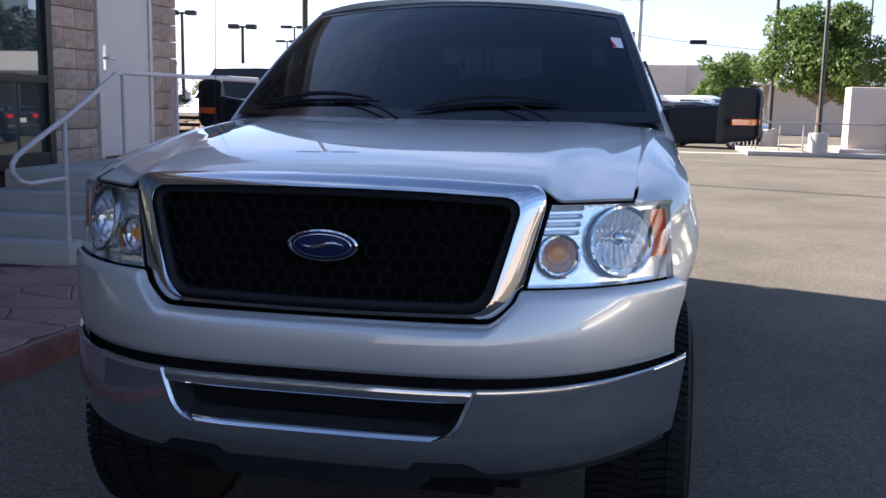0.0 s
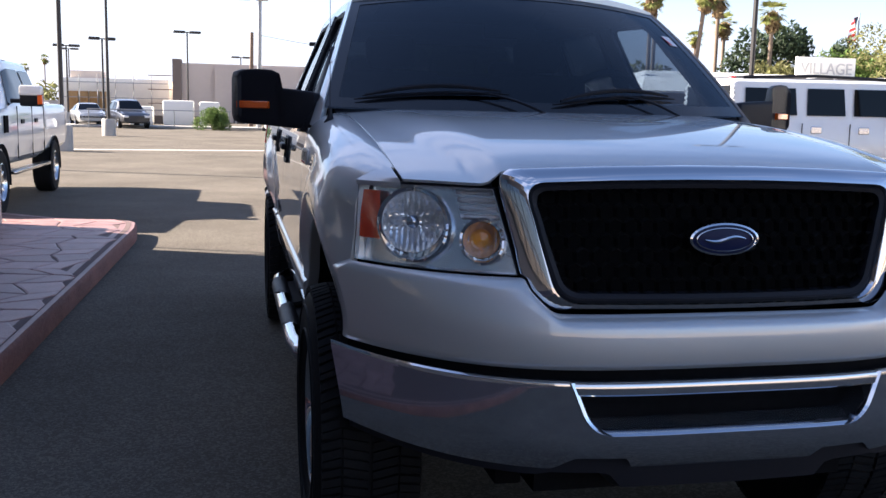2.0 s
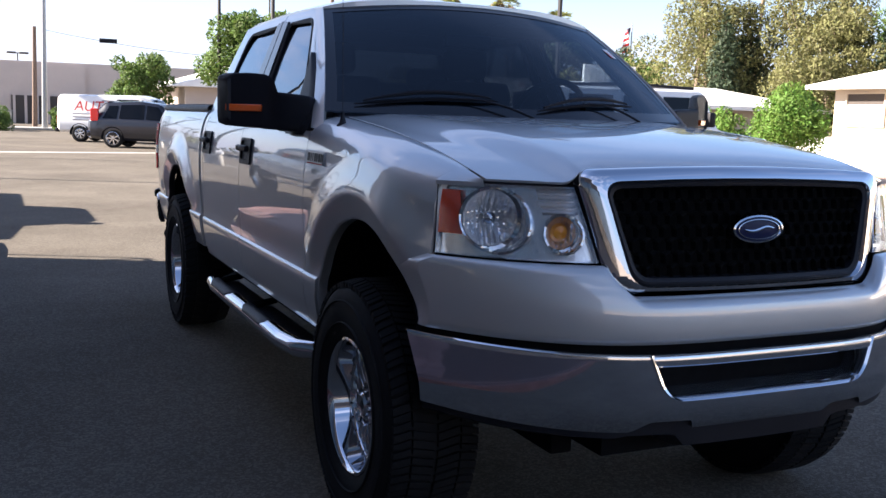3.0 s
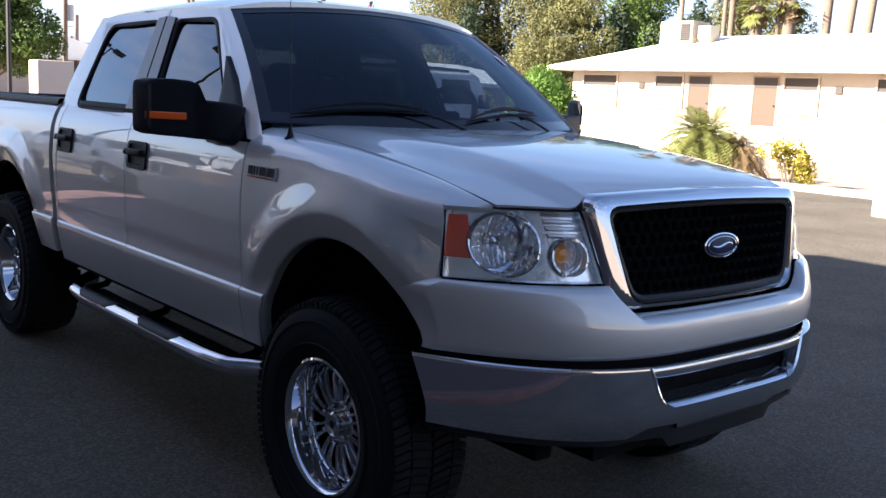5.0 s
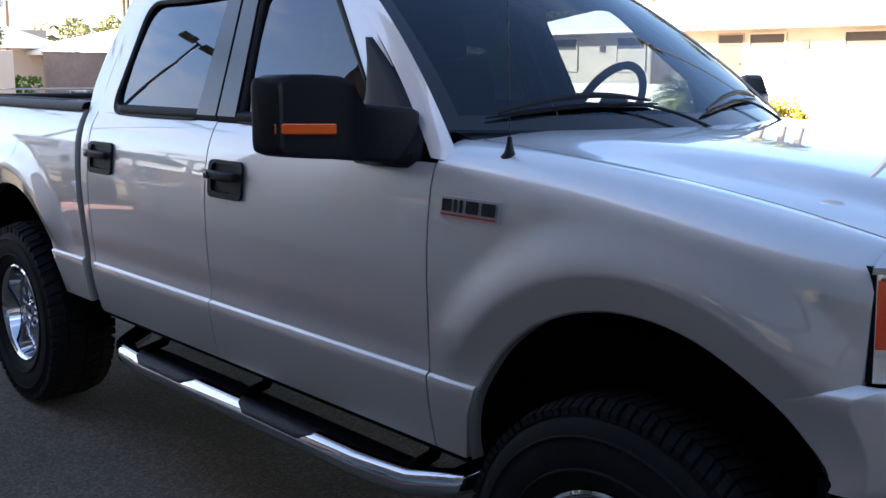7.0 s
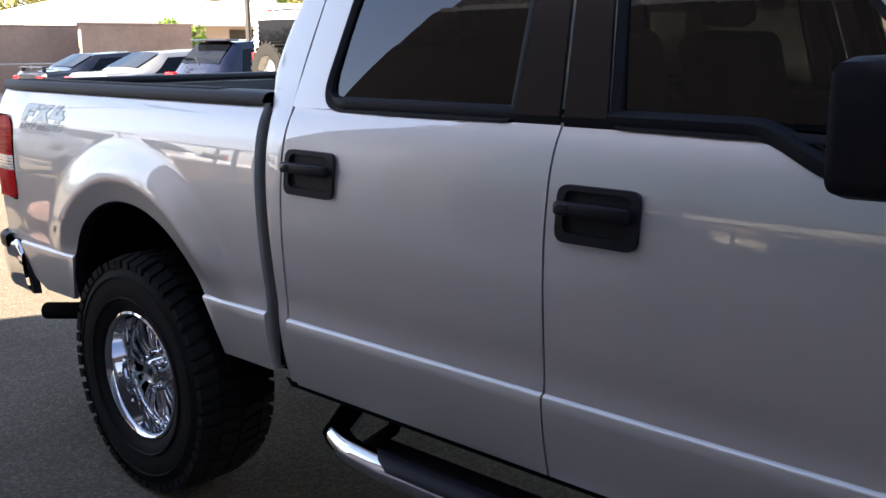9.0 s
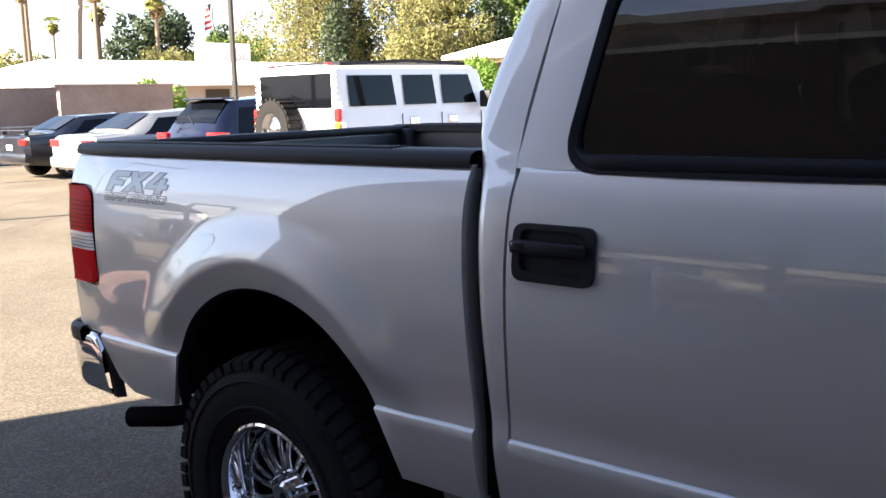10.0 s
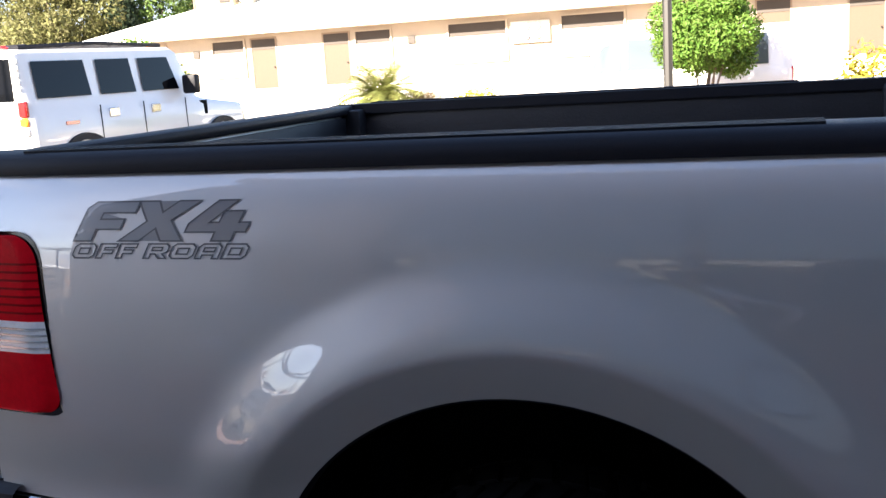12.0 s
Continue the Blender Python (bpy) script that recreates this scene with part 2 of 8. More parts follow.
def disc(n, r, at, axis="x"):
    ring = []
    for k in range(n):
        c, s = r*math.cos(2*math.pi*k/n), r*math.sin(2*math.pi*k/n)
        ring.append({"x": (at, c, s), "y": (c, at, s), "z": (c, s, at)}[axis])
    return ring, [tuple(range(n))]


def part(name, vf, material, parent=None, label="", flat=False, angle=38):
    me = bpy.data.meshes.new(name)
    me.from_pydata([tuple(v) for v in vf[0]], [], [tuple(f) for f in vf[1]])
    me.update()
    bm = bmesh.new()
    bm.from_mesh(me)
    bmesh.ops.remove_doubles(bm, verts=bm.verts, dist=1e-5)
    bmesh.ops.recalc_face_normals(bm, faces=bm.faces)
    bm.to_mesh(me)
    bm.free()
    me.materials.append(material)
    if not flat:
        me.shade_smooth()
        me.set_sharp_from_angle(angle=radians(angle))
    ob = new(name, me)
    if parent is not None:
        hang(ob, parent)
    if label:
        ob["label"] = label
    if material in (GLASS_LENS, GLASS_WIND, GLASS_SIDE, GLASS_FRONT, GLASS_CLEAR):
        ob.visible_shadow = False
    return ob


def hang(ob, parent):
    ob.parent = parent
    if parent.parent is None:
        ob.matrix_parent_inverse = parent.matrix_basis.inverted()


def thing(name, at, label, category, group="", kind=""):
    ob = new(name)
    ob.matrix_basis = Matrix.Translation(at)
    ob.empty_display_size = 0.2
    return tagged(ob, label, category, group, kind)


def rounded(corners, r, seg=6):
    """A closed outline through 2-D corners, rounded by r (one number or one for each corner)."""
    out, n = [], len(corners)
    rs = r if isinstance(r, (list, tuple)) else [r] * n
    for i in range(n):
        p, a, b = Vector(corners[i]), Vector(corners[i-1]), Vector(corners[(i+1) % n])
        u, w = (a - p).normalized(), (b - p).normalized()
        q0, q1 = p + u*rs[i], p + w*rs[i]
        for k in range(seg + 1):
            t = k / seg
            out.append(tuple((1-t)**2*q0 + 2*t*(1-t)*p + t*t*q1))
    return out


def dense(pts, k=4):
    """More points along a closed outline."""
    out = []
    for a, b in zip(pts, pts[1:] + pts[:1]):
        out += [tuple(a[c] + (b[c]-a[c])*i/k for c in range(len(a))) for i in range(k)]
    return out

# ---------------------------------------------------------------- setting: ground, pavement, buildings
ASPHALT = material("asphalt", (0.130, 0.114, 0.094), 0.95, 0, grain=0.40, scale=160, bump=0.7, stain=0.22, stain_scale=0.45, spec=0.05)
CONCRETE = material("concrete", (0.38, 0.36, 0.33), 0.88, 0, grain=0.15, scale=60, bump=0.15, stain=0.15, stain_scale=1.6)
STAMPED = material("stamped_red_concrete", (0.27, 0.150, 0.135), 0.5, 0, grain=0.25, scale=45, bump=0.25, stain=0.25, stain_scale=2.2)
KERB_RED = material("red_kerb", (0.15, 0.066, 0.058), 0.8, 0, grain=0.4, scale=35, bump=0.8, stain=0.25, stain_scale=3)
JOINT = material("dark_joint", (0.10, 0.060, 0.055), 0.9)
SPLIT = material("split_face_block", (0.34, 0.25, 0.20), 0.93, 0, grain=0.28, scale=28, bump=0.9, stain=0.12, stain_scale=3)
MORTAR = material("mortar", (0.22, 0.17, 0.14), 0.95, 0, grain=0.2, scale=60)
STUCCO = material("cream_stucco", (0.49, 0.42, 0.335), 0.92, 0, grain=0.10, scale=70, bump=0.25, stain=0.08, stain_scale=0.6)
STUCCO_WHITE = material("white_painted_wall", (0.80, 0.77, 0.70), 0.9, 0, grain=0.06, scale=60, stain=0.06, stain_scale=0.6)
STUCCO_BROWN = material("brown_stucco", (0.115, 0.083, 0.066), 0.92, 0, grain=0.1, scale=60, bump=0.2, stain=0.08, stain_scale=0.6)
STUCCO_TAN = material("tan_stucco", (0.52, 0.44, 0.38), 0.92, 0, grain=0.1, scale=40, stain=0.08, stain_scale=0.3)
ROOF_WHITE = material("white_roof_coating", (0.82, 0.80, 0.76), 0.85, 0, grain=0.08, scale=30, stain=0.06, stain_scale=0.5)
DOOR_GREY = material("pale_painted_door", (0.50, 0.44, 0.42), 0.5, 0, grain=0.04, scale=40, stain=0.06, stain_scale=1.5)
RAIL_PAINT = material("pale_rail_paint", (0.52, 0.45, 0.44), 0.45, 0, grain=0.06, scale=80)
FRAME_DARK = material("dark_bronze_frame", (0.02, 0.018, 0.017), 0.35, 0.4)
STORE_GLASS = material("store_glass", (0.03, 0.04, 0.045), 0.02, 0.0, spec=1.0)
HOUSE_TRIM = material("tan_house_trim", (0.30, 0.23, 0.17), 0.85, 0, grain=0.1, scale=20)
HOUSE_DOOR = material("brown_house_door", (0.088, 0.056, 0.036), 0.7, 0, grain=0.1, scale=20)
# dark house parts, and the eave shadow painted on doors and windows
HOUSE_DARK = material("dark_house_panel", (0.060, 0.050, 0.043), 0.8, 0, grain=0.1, scale=40)
COOLER_CREAM = material("cream_cooler_paint", (0.36, 0.31, 0.23), 0.6, 0, grain=0.08, scale=20, stain=0.1, stain_scale=2)
COOLER_TAN = material("tan_louvre", (0.17, 0.145, 0.11), 0.7, 0, grain=0.1, scale=20)
PALE_LINE = material("worn_white_line", (0.42, 0.40, 0.36), 0.85, 0, grain=0.4, scale=60)
BLOCK_GREY = material("grey_block", (0.17, 0.132, 0.112), 0.92, 0, grain=0.15, scale=40, bump=0.3, stain=0.1, stain_scale=0.8)
DIRT = material("desert_gravel", (0.36, 0.26, 0.19), 0.95, 0, grain=0.4, scale=60, bump=0.4, stain=0.2, stain_scale=1.5)
POLE_PAINT = material("bronze_pole", (0.035, 0.032, 0.030), 0.5, 0.3)
POLE_GREY = material("galvanised_pole", (0.32, 0.32, 0.32), 0.5, 0.6)
WOOD_POLE = material("weathered_wood_pole", (0.16, 0.11, 0.08), 0.9, 0, grain=0.3, scale=20)
BARE_TIMBER = material("bare_timber_boards", (0.36, 0.22, 0.10), 0.85, 0, grain=0.2, scale=6)
BLOCK_BROWN = material("brown_block_paint", (0.22, 0.165, 0.14), 0.9, 0, grain=0.15, scale=8, stain=0.2, stain_scale=0.8)
DARK_BERM = material("dark_low_wall", (0.05, 0.042, 0.04), 0.9, 0, grain=0.2, scale=3)
SIGN_PALE = material("faded_grey_letters", (0.50, 0.48, 0.46), 0.7)
HILL = material("dry_hill", (0.30, 0.22, 0.17), 0.95, 0, grain=0.3, scale=0.3, stain=0.3, stain_scale=0.05)


def structure(name, vf, mat, parent=None, flat=True, label=""):
    return tagged(part(name, vf, mat, parent, label, flat=flat), kind="structure")




def speckle(mat, scale, low, high, amount):
    """Loose aggregate: cells of random lightness over the base colour."""
    nt = mat.node_tree
    b = nt.nodes["Principled BSDF"]
    old = b.inputs["Base Color"].links[0].from_socket
    tc = nt.nodes.new("ShaderNodeTexCoord")
    cell = nt.nodes.new("ShaderNodeTexVoronoi")
    cell.inputs["Scale"].default_value = scale
    nt.links.new(tc.outputs["Object"], cell.inputs["Vector"])
    sep = nt.nodes.new("ShaderNodeSeparateColor")
    nt.links.new(cell.outputs["Color"], sep.inputs[0])
    rg = nt.nodes.new("ShaderNodeMapRange")
    rg.inputs["From Min"].default_value = 0.35
    rg.inputs["To Min"].default_value, rg.inputs["To Max"].default_value = low, high
    nt.links.new(sep.outputs[0], rg.inputs[0])
    mx = nt.nodes.new("ShaderNodeMix")
    mx.data_type, mx.blend_type = "RGBA", "MULTIPLY"
    mx.inputs[0].default_value = amount
    nt.links.new(old, mx.inputs["A"])
    nt.links.new(rg.outputs[0], mx.inputs["B"])
    nt.links.new(mx.outputs["Result"], b.inputs["Base Color"])


def vary(mat, amount):
    """Each piece a little lighter or darker than the next."""
    nt = mat.node_tree
    b = nt.nodes["Principled BSDF"]
    old = b.inputs["Base Color"].links[0].from_socket
    info = nt.nodes.new("ShaderNodeObjectInfo")
    rg = nt.nodes.new("ShaderNodeMapRange")
    rg.inputs["To Min"].default_value, rg.inputs["To Max"].default_value = 1 - amount, 1 + amount
    nt.links.new(info.outputs["Random"], rg.inputs[0])
    mx = nt.nodes.new("ShaderNodeMix")
    mx.data_type, mx.blend_type = "RGBA", "MULTIPLY"
    mx.inputs[0].default_value = 1
    nt.links.new(old, mx.inputs["A"])
    nt.links.new(rg.outputs[0], mx.inputs["B"])
    nt.links.new(mx.outputs["Result"], b.inputs["Base Color"])


speckle(ASPHALT, 95, 0.66, 1.60, 0.6)
vary(STAMPED, 0.16)
vary(SPLIT, 0.14)
structure("ground", sheet([[(x, y, 0) for y in (-1200, -60, -10, 20, 60, 1200)] for x in (-1200, -60, -10, 20, 60, 1200)]), ASPHALT)
# a pale concrete gutter across the lot, kerbs and planters at its far edge
structure("road_gutter", sheet([[(x, 29.6 + 0.36*(x + 4)*0.35 + w, 0.004) for w in (0, 0.55)] for x in np.linspace(-40, 9, 20)]), PALE_LINE)
structure("pavement_far", soft_box(-40, 8, 59.0, 61.5, 0, 0.15, 0.03, 1), CONCRETE)
for k in range(3):
    rng = random.Random(30 + k)
    pts, x, y = [], -3.5 + 4*k, 11 + 3.5*k
    for i in range(26):
        pts.append((x, y, 0.004))
        x += rng.uniform(0.10, 0.34)
        y += rng.uniform(-0.24, 0.34)
    P = [[(p[0], p[1] - 0.012, 0.004), (p[0], p[1] + 0.012, 0.004)] for p in pts]
    structure("road_crack", sheet(P), JOINT)

# ---- raised stamped pavement along the dealership
edge_x = lambda y: -2.475 + 0.032*y
ys = list(np.linspace(-12, 8.2, 28))
out = [(edge_x(y), y) for y in ys] + [(-2.21 - 0.15*(1 - math.cos(a)) - 0.9*max(0, a - 0.9), 8.2 + 1.0*math.sin(min(a, 1.57))) for a in np.linspace(0.15, 1.57, 8)] + [(-3.9, 9.95), (-5.2, 10.15)]
V = [(x, y, 0) for x, y in out] + [(x, y, 0.12) for x, y in out] + [(x - 0.02, y - 0.004, 0.147) for x, y in out] + [(x - 0.17, y - 0.02, 0.152) for x, y in out]
n = len(out)
F = [(k*n + i, k*n + i + 1, (k+1)*n + i + 1, (k+1)*n + i) for k in range(3) for i in range(n - 1)]
structure("kerb", (V[:3*n], F[:2*(n - 1)]), KERB_RED, flat=False)
structure("kerb_top", (V[2*n:], [(i, i + 1, n + i + 1, n + i) for i in range(n - 1)]), STAMPED)
inner = [(x - 0.055, y - 0.02, 0.150) for x, y in out]
V = inner + [(-5.4, y, 0.150) for x, y, z in inner]
F = [(i, i + 1, n + i + 1, n + i) for i in range(n - 1)]
pave = structure("pavement", (V, F), JOINT)


# irregular stamped stones, each its own slab with open joints
def stones(x0, x1, y0, y1, step, seed):
    """Cells of a jittered grid, shrunk to leave joints."""
    rng = random.Random(seed)
    nx, ny = int((x1-x0)/step), int((y1-y0)/step)
    P = {}
    for i in range(nx + 1):
        for j in range(ny + 1):
            jx = 0 if i in (0, nx) else rng.uniform(-0.30, 0.30)*step
            jy = rng.uniform(-0.34, 0.34)*step
            P[i, j] = Vector((x0 + (x1-x0)*i/nx + jx + (0.5*step if j % 2 and 0 < i < nx else 0), y0 + (y1-y0)*j/ny + jy))
    cells = []
    for i in range(nx):
        for j in range(ny):
            q = [P[i, j], P[i+1, j], P[i+1, j+1], P[i, j+1]]
            mids = []
            for k in range(4):
                a, b = q[k], q[(k+1) % 4]
                mids += [a, (a + b)/2 + Vector((math.sin(37*a.x + 91*b.y), math.cos(53*a.y + 29*b.x)))*0.03*step]
            cells.append(mids)
    return cells


for q in stones(-5.15, -2.10, 0.3, 9.15, 0.33, 5):
    c = sum(q, Vector((0, 0)))/len(q)
    if c.x > edge_x(c.y) - 0.10 or (c.y > 8.6 and c.x > -2.4) or (c.x < -3.62 and 4.35 < c.y < 8.75):
        continue
    g = [c + (p - c)*(1 - 0.008/max((p-c).length, 0.05)) for p in q]
    g = [Vector((min(p.x, edge_x(p.y) - 0.060), p.y)) for p in g]
    h = [c + (p - c)*0.90 for p in g]
    m = len(g)
    V = [(p.x, p.y, 0.149) for p in g] + [(p.x, p.y, 0.154) for p in g] + [(p.x, p.y, 0.158) for p in h]
    F = [(k*m + i, k*m + (i+1) % m, (k+1)*m + (i+1) % m, (k+1)*m + i) for k in range(2) for i in range(m)] + [tuple(range(2*m, 3*m))]
    part("paving_stone", (V, F), STAMPED, pave, flat=True)

# ---- dealership: block wall, side door, shop window
DX, DY, DH = -4.90, 8.95, 7.1
wall = structure("wall_dealership", join(box_at(-26, DX - 0.05, -22, DY - 0.05, 0, DH)), MORTAR)
structure("roof_dealership", join(box_at(-26.2, DX + 0.10, -22.2, DY + 0.10, DH, DH + 0.30), box_at(-26.2, DX + 0.02, -22.2, DY + 0.02, DH - 0.7, DH - 0.55)), STUCCO_TAN)
structure("parapet_band", box_at(DX - 0.04, DX + 0.03, -22, DY + 0.03, 4.05, DH - 0.7), STUCCO_BROWN)
DOOR_Y0, DOOR_Y1, STORE_Y1, FLOOR = 7.17, 8.26, 6.30, 0.83
BW, BH = 0.405, 0.203
made = {}


def block(w, h, seed):
    """A split-faced block: rough front, square arrises."""
    key = (round(w, 3), seed % 6)
    if key in made:
        return made[key]
    rng = random.Random(seed)
    V, F = [], []
    nx, nz = 5, 4
    for i in range(nx + 1):
        for j in range(nz + 1):
            edge = i in (0, nx) or j in (0, nz)
            V.append((0.012 if edge else 0.020 + rng.uniform(0, 0.024), (i/nx - 0.5)*(w - 0.010), (j/nz)*(h - 0.010)))
    for i in range(nx):
        for j in range(nz):
            F.append((i*(nz+1) + j, (i+1)*(nz+1) + j, (i+1)*(nz+1) + j + 1, i*(nz+1) + j + 1))
    rim = [i*(nz+1) for i in range(nx+1)] + [nx*(nz+1) + j for j in range(1, nz+1)] + [i*(nz+1) + nz for i in range(nx-1, -1, -1)] + [j for j in range(nz-1, 0, -1)]
    k = len(V)
    V += [(-0.03, V[a][1], V[a][2]) for a in rim]
    m = len(rim)
    F += [(rim[i], k + i, k + (i+1) % m, rim[(i+1) % m]) for i in range(m)]
    me = bpy.data.meshes.new("wall_block")
    me.from_pydata(V, [], F)
    me.materials.append(SPLIT)
    made[key] = me
    return me


rng = random.Random(9)
for row in range(int((4.05 - 0.15)/BH)):
    z = 0.15 + row*BH
    y = STORE_Y1 + 0.05 - (BW/2 if row % 2 else 0)
    while y < DY + 0.02:
        a, b = max(y, STORE_Y1 + 0.05), min(y + BW, DY + 0.02)
        y += BW
        pieces = [(a, b)]
        if z + BH > FLOOR and z < FLOOR + 2.35:
            pieces = [(a, min(b, DOOR_Y0 - 0.05)), (max(a, DOOR_Y1 + 0.05), b)]
        for p, q in pieces:
            if q - p > 0.05:
                ob = new("wall_block", block(q - p, BH, rng.randrange(99)))
                ob.matrix_basis = Matrix.Translation((DX - 0.012, (p + q)/2, z))
                hang(ob, wall)
# the end face of the wall, seen edge on
for row in range(int((4.05 - 0.15)/BH)):
    for i in range(3):
        ob = new("wall_block", block(BW, BH, rng.randrange(99)))
        ob.matrix_basis = pose(DX - 0.02 - BW*(i + 0.5) + (BW/2 if row % 2 else 0)*(i > 0), DY - 0.012, 0.15 + row*BH, 0, 0, 90)
        hang(ob, wall)
d1 = structure("door_1", join(soft_box(DX - 0.02, DX + 0.015, DOOR_Y0 + 0.03, DOOR_Y1 - 0.03, FLOOR + 0.02, FLOOR + 2.28, 0.004, 1)), DOOR_GREY)
part("door_frame", join(box_at(DX - 0.04, DX + 0.035, DOOR_Y0 - 0.04, DOOR_Y0 + 0.025, FLOOR, FLOOR + 2.34), box_at(DX - 0.04, DX + 0.035, DOOR_Y1 - 0.025, DOOR_Y1 + 0.04, FLOOR, FLOOR + 2.34), box_at(DX - 0.04, DX + 0.035, DOOR_Y0 - 0.04, DOOR_Y1 + 0.04, FLOOR + 2.29, FLOOR + 2.36)), DOOR_GREY, d1)
part("lock_plate", soft_box(DX + 0.015, DX + 0.022, DOOR_Y0 + 0.06, DOOR_Y0 + 0.12, FLOOR + 0.95, FLOOR + 1.22, 0.003, 1), CHROME_DULL, d1)
part("door_handle", tube([(DX + 0.02, DOOR_Y0 + 0.09, FLOOR + 1.08), (DX + 0.07, DOOR_Y0 + 0.09, FLOOR + 1.08), (DX + 0.07, DOOR_Y0 + 0.22, FLOOR + 1.07)], 0.011), CHROME_DULL, d1, "steel lever handle")
for z in (0.2, 1.1, 2.0):
    part("hinge", box_at(DX + 0.012, DX + 0.03, DOOR_Y1 - 0.045, DOOR_Y1 - 0.015, FLOOR + z, FLOOR + z + 0.11), CHROME_DULL, d1)
w1 = structure("window_1", box_at(DX - 0.03, DX - 0.012, -21.0, STORE_Y1 - 0.06, 0.95, 4.0), STORE_GLASS)
for y in [STORE_Y1 - 0.10 - 1.8*k for k in range(15)]:
    part("mullion", box_at(DX - 0.05, DX + 0.04, y, y + 0.09, 0.80, 4.05), FRAME_DARK, w1)
for z in (0.80, 1.62, 3.0, 3.97):
    part("transom", box_at(DX - 0.05, DX + 0.035, -21.0, STORE_Y1, z, z + (0.15 if z < 1 else 0.07)), FRAME_DARK, w1)
sign = tagged(part("window_sign", box_at(DX - 0.010, DX - 0.007, STORE_Y1 - 0.30, STORE_Y1 - 0.18, 2.30, 2.52), STICKER_WHITE), "small white notice with red ring on the shop window", "notice")
part("notice_ring", moved(lathe([(0.004, 0.040), (0.006, 0.034), (0.004, 0.028)], 20), pose(DX - 0.010, STORE_Y1 - 0.24, 2.45)), STICKER_RED, sign)
tagged(part("wall_lamp", join(soft_box(DX, DX + 0.16, 2.0, 2.9, 4.5, 4.62, 0.03), tube([(DX, 2.45, 4.75), (DX + 0.12, 2.45, 4.8), (DX + 0.14, 2.45, 4.6)], 0.03)), POLE_PAINT), "dark wall lamp on the dealership wall", "wall lamp")

# low unseen wall, added to close the lot behind for reflections
structure("wall_boundary", soft_box(-26, 40, -28.3, -28, 0, 2.2, 0.02), STUCCO_TAN)

# landing and steps of poured concrete
LX = -3.60
structure("landing", soft_box(DX + 0.045, LX, 5.45, 8.72, 0.145, FLOOR, 0.018, 2), CONCRETE, flat=False)
for k in range(3):
    structure("stair_%d" % (k + 1), soft_box(DX + 0.045, LX - 0.004, 4.47 + 0.325*k, 4.80 + 0.325*k, 0.145, 0.335 + 0.165*k, 0.015, 2), CONCRETE, flat=False)
tagged(part("drain_cover", moved(disc(20, 0.075, 0.004), pose(LX, 6.65, 0.42)), STICKER_WHITE), "round white cover plate on the landing's side", "cover plate")


def handrail():
    rail = thing("handrail", (LX - 0.07, 5.5, FLOOR), "pale painted steel handrail beside the concrete steps", "handrail")
    x = LX - 0.07
    top, r = FLOOR + 0.92, 0.021
    loop = [(x, 4.58, 0.85), (x, 4.10, 0.84), (x, 3.98, 0.87), (x, 3.91, 0.94), (x, 3.91, 1.00), (x, 3.97, 1.06), (x, 4.25, 1.18), (x, 4.68, 1.36), (x, 5.30, 1.65), (x, 5.38, 1.695), (x, 5.50, top - 0.04), (x, 7.0, top - 0.04), (x, 8.5, top - 0.04), (x, 8.60, top - 0.06), (x, 8.63, top - 0.14), (x, 8.63, FLOOR)]
    part("top_rail", tube(loop, r, 10), RAIL_PAINT, rail)
    for y, z0, z1 in ((4.58, 0.33, 1.32), (5.50, FLOOR, top - 0.04), (6.50, FLOOR, top - 0.04), (7.54, FLOOR, top - 0.04)):
        part("post", tube([(x, y, z0), (x, y, z1)], r, 8), RAIL_PAINT, rail)
    return rail


handrail()
end = thing("end_rail", (-4.2, 8.63, FLOOR), "pale painted steel guard rail across the end of the landing", "handrail")
part("top_rail", tube([(LX - 0.07, 8.60, FLOOR + 0.90), (-4.2, 8.63, FLOOR + 0.92), (-4.72, 8.63, FLOOR + 0.92), (-4.78, 8.63, FLOOR + 0.86), (-4.78, 8.63, FLOOR)], 0.021, 10), RAIL_PAINT, end)
for x in (-4.25,):
    part("post", tube([(x, 8.63, FLOOR), (x, 8.63, FLOOR + 0.92)], 0.021, 8), RAIL_PAINT, end)

# ---- long white house across the lot
HX = 32.3
house = thing("long_house", (36, 14, 0), "long single-storey cream house with white hip roof and brown doors", "house")
part("wall", join(box_at(HX, 44, -12, 30.4, 0, 3.42)), STUCCO, house)
e = [(HX - 0.9, -13, 3.26), (45, -13, 3.26), (45, 31.35, 3.26), (HX - 0.9, 31.35, 3.26)]
t = [(x, y, 3.43) for x, y, z in e]
r = [(38.2, -6, 5.25), (38.2, 27.6, 5.25)]
V = e + t + r
part("roof", (V, [(0, 1, 5, 4), (1, 2, 6, 5), (2, 3, 7, 6), (3, 0, 4, 7), (7, 4, 8, 9), (5, 6, 9, 8), (4, 5, 8), (6, 7, 9), (3, 2, 1, 0)]), ROOF_WHITE, house, flat=True)


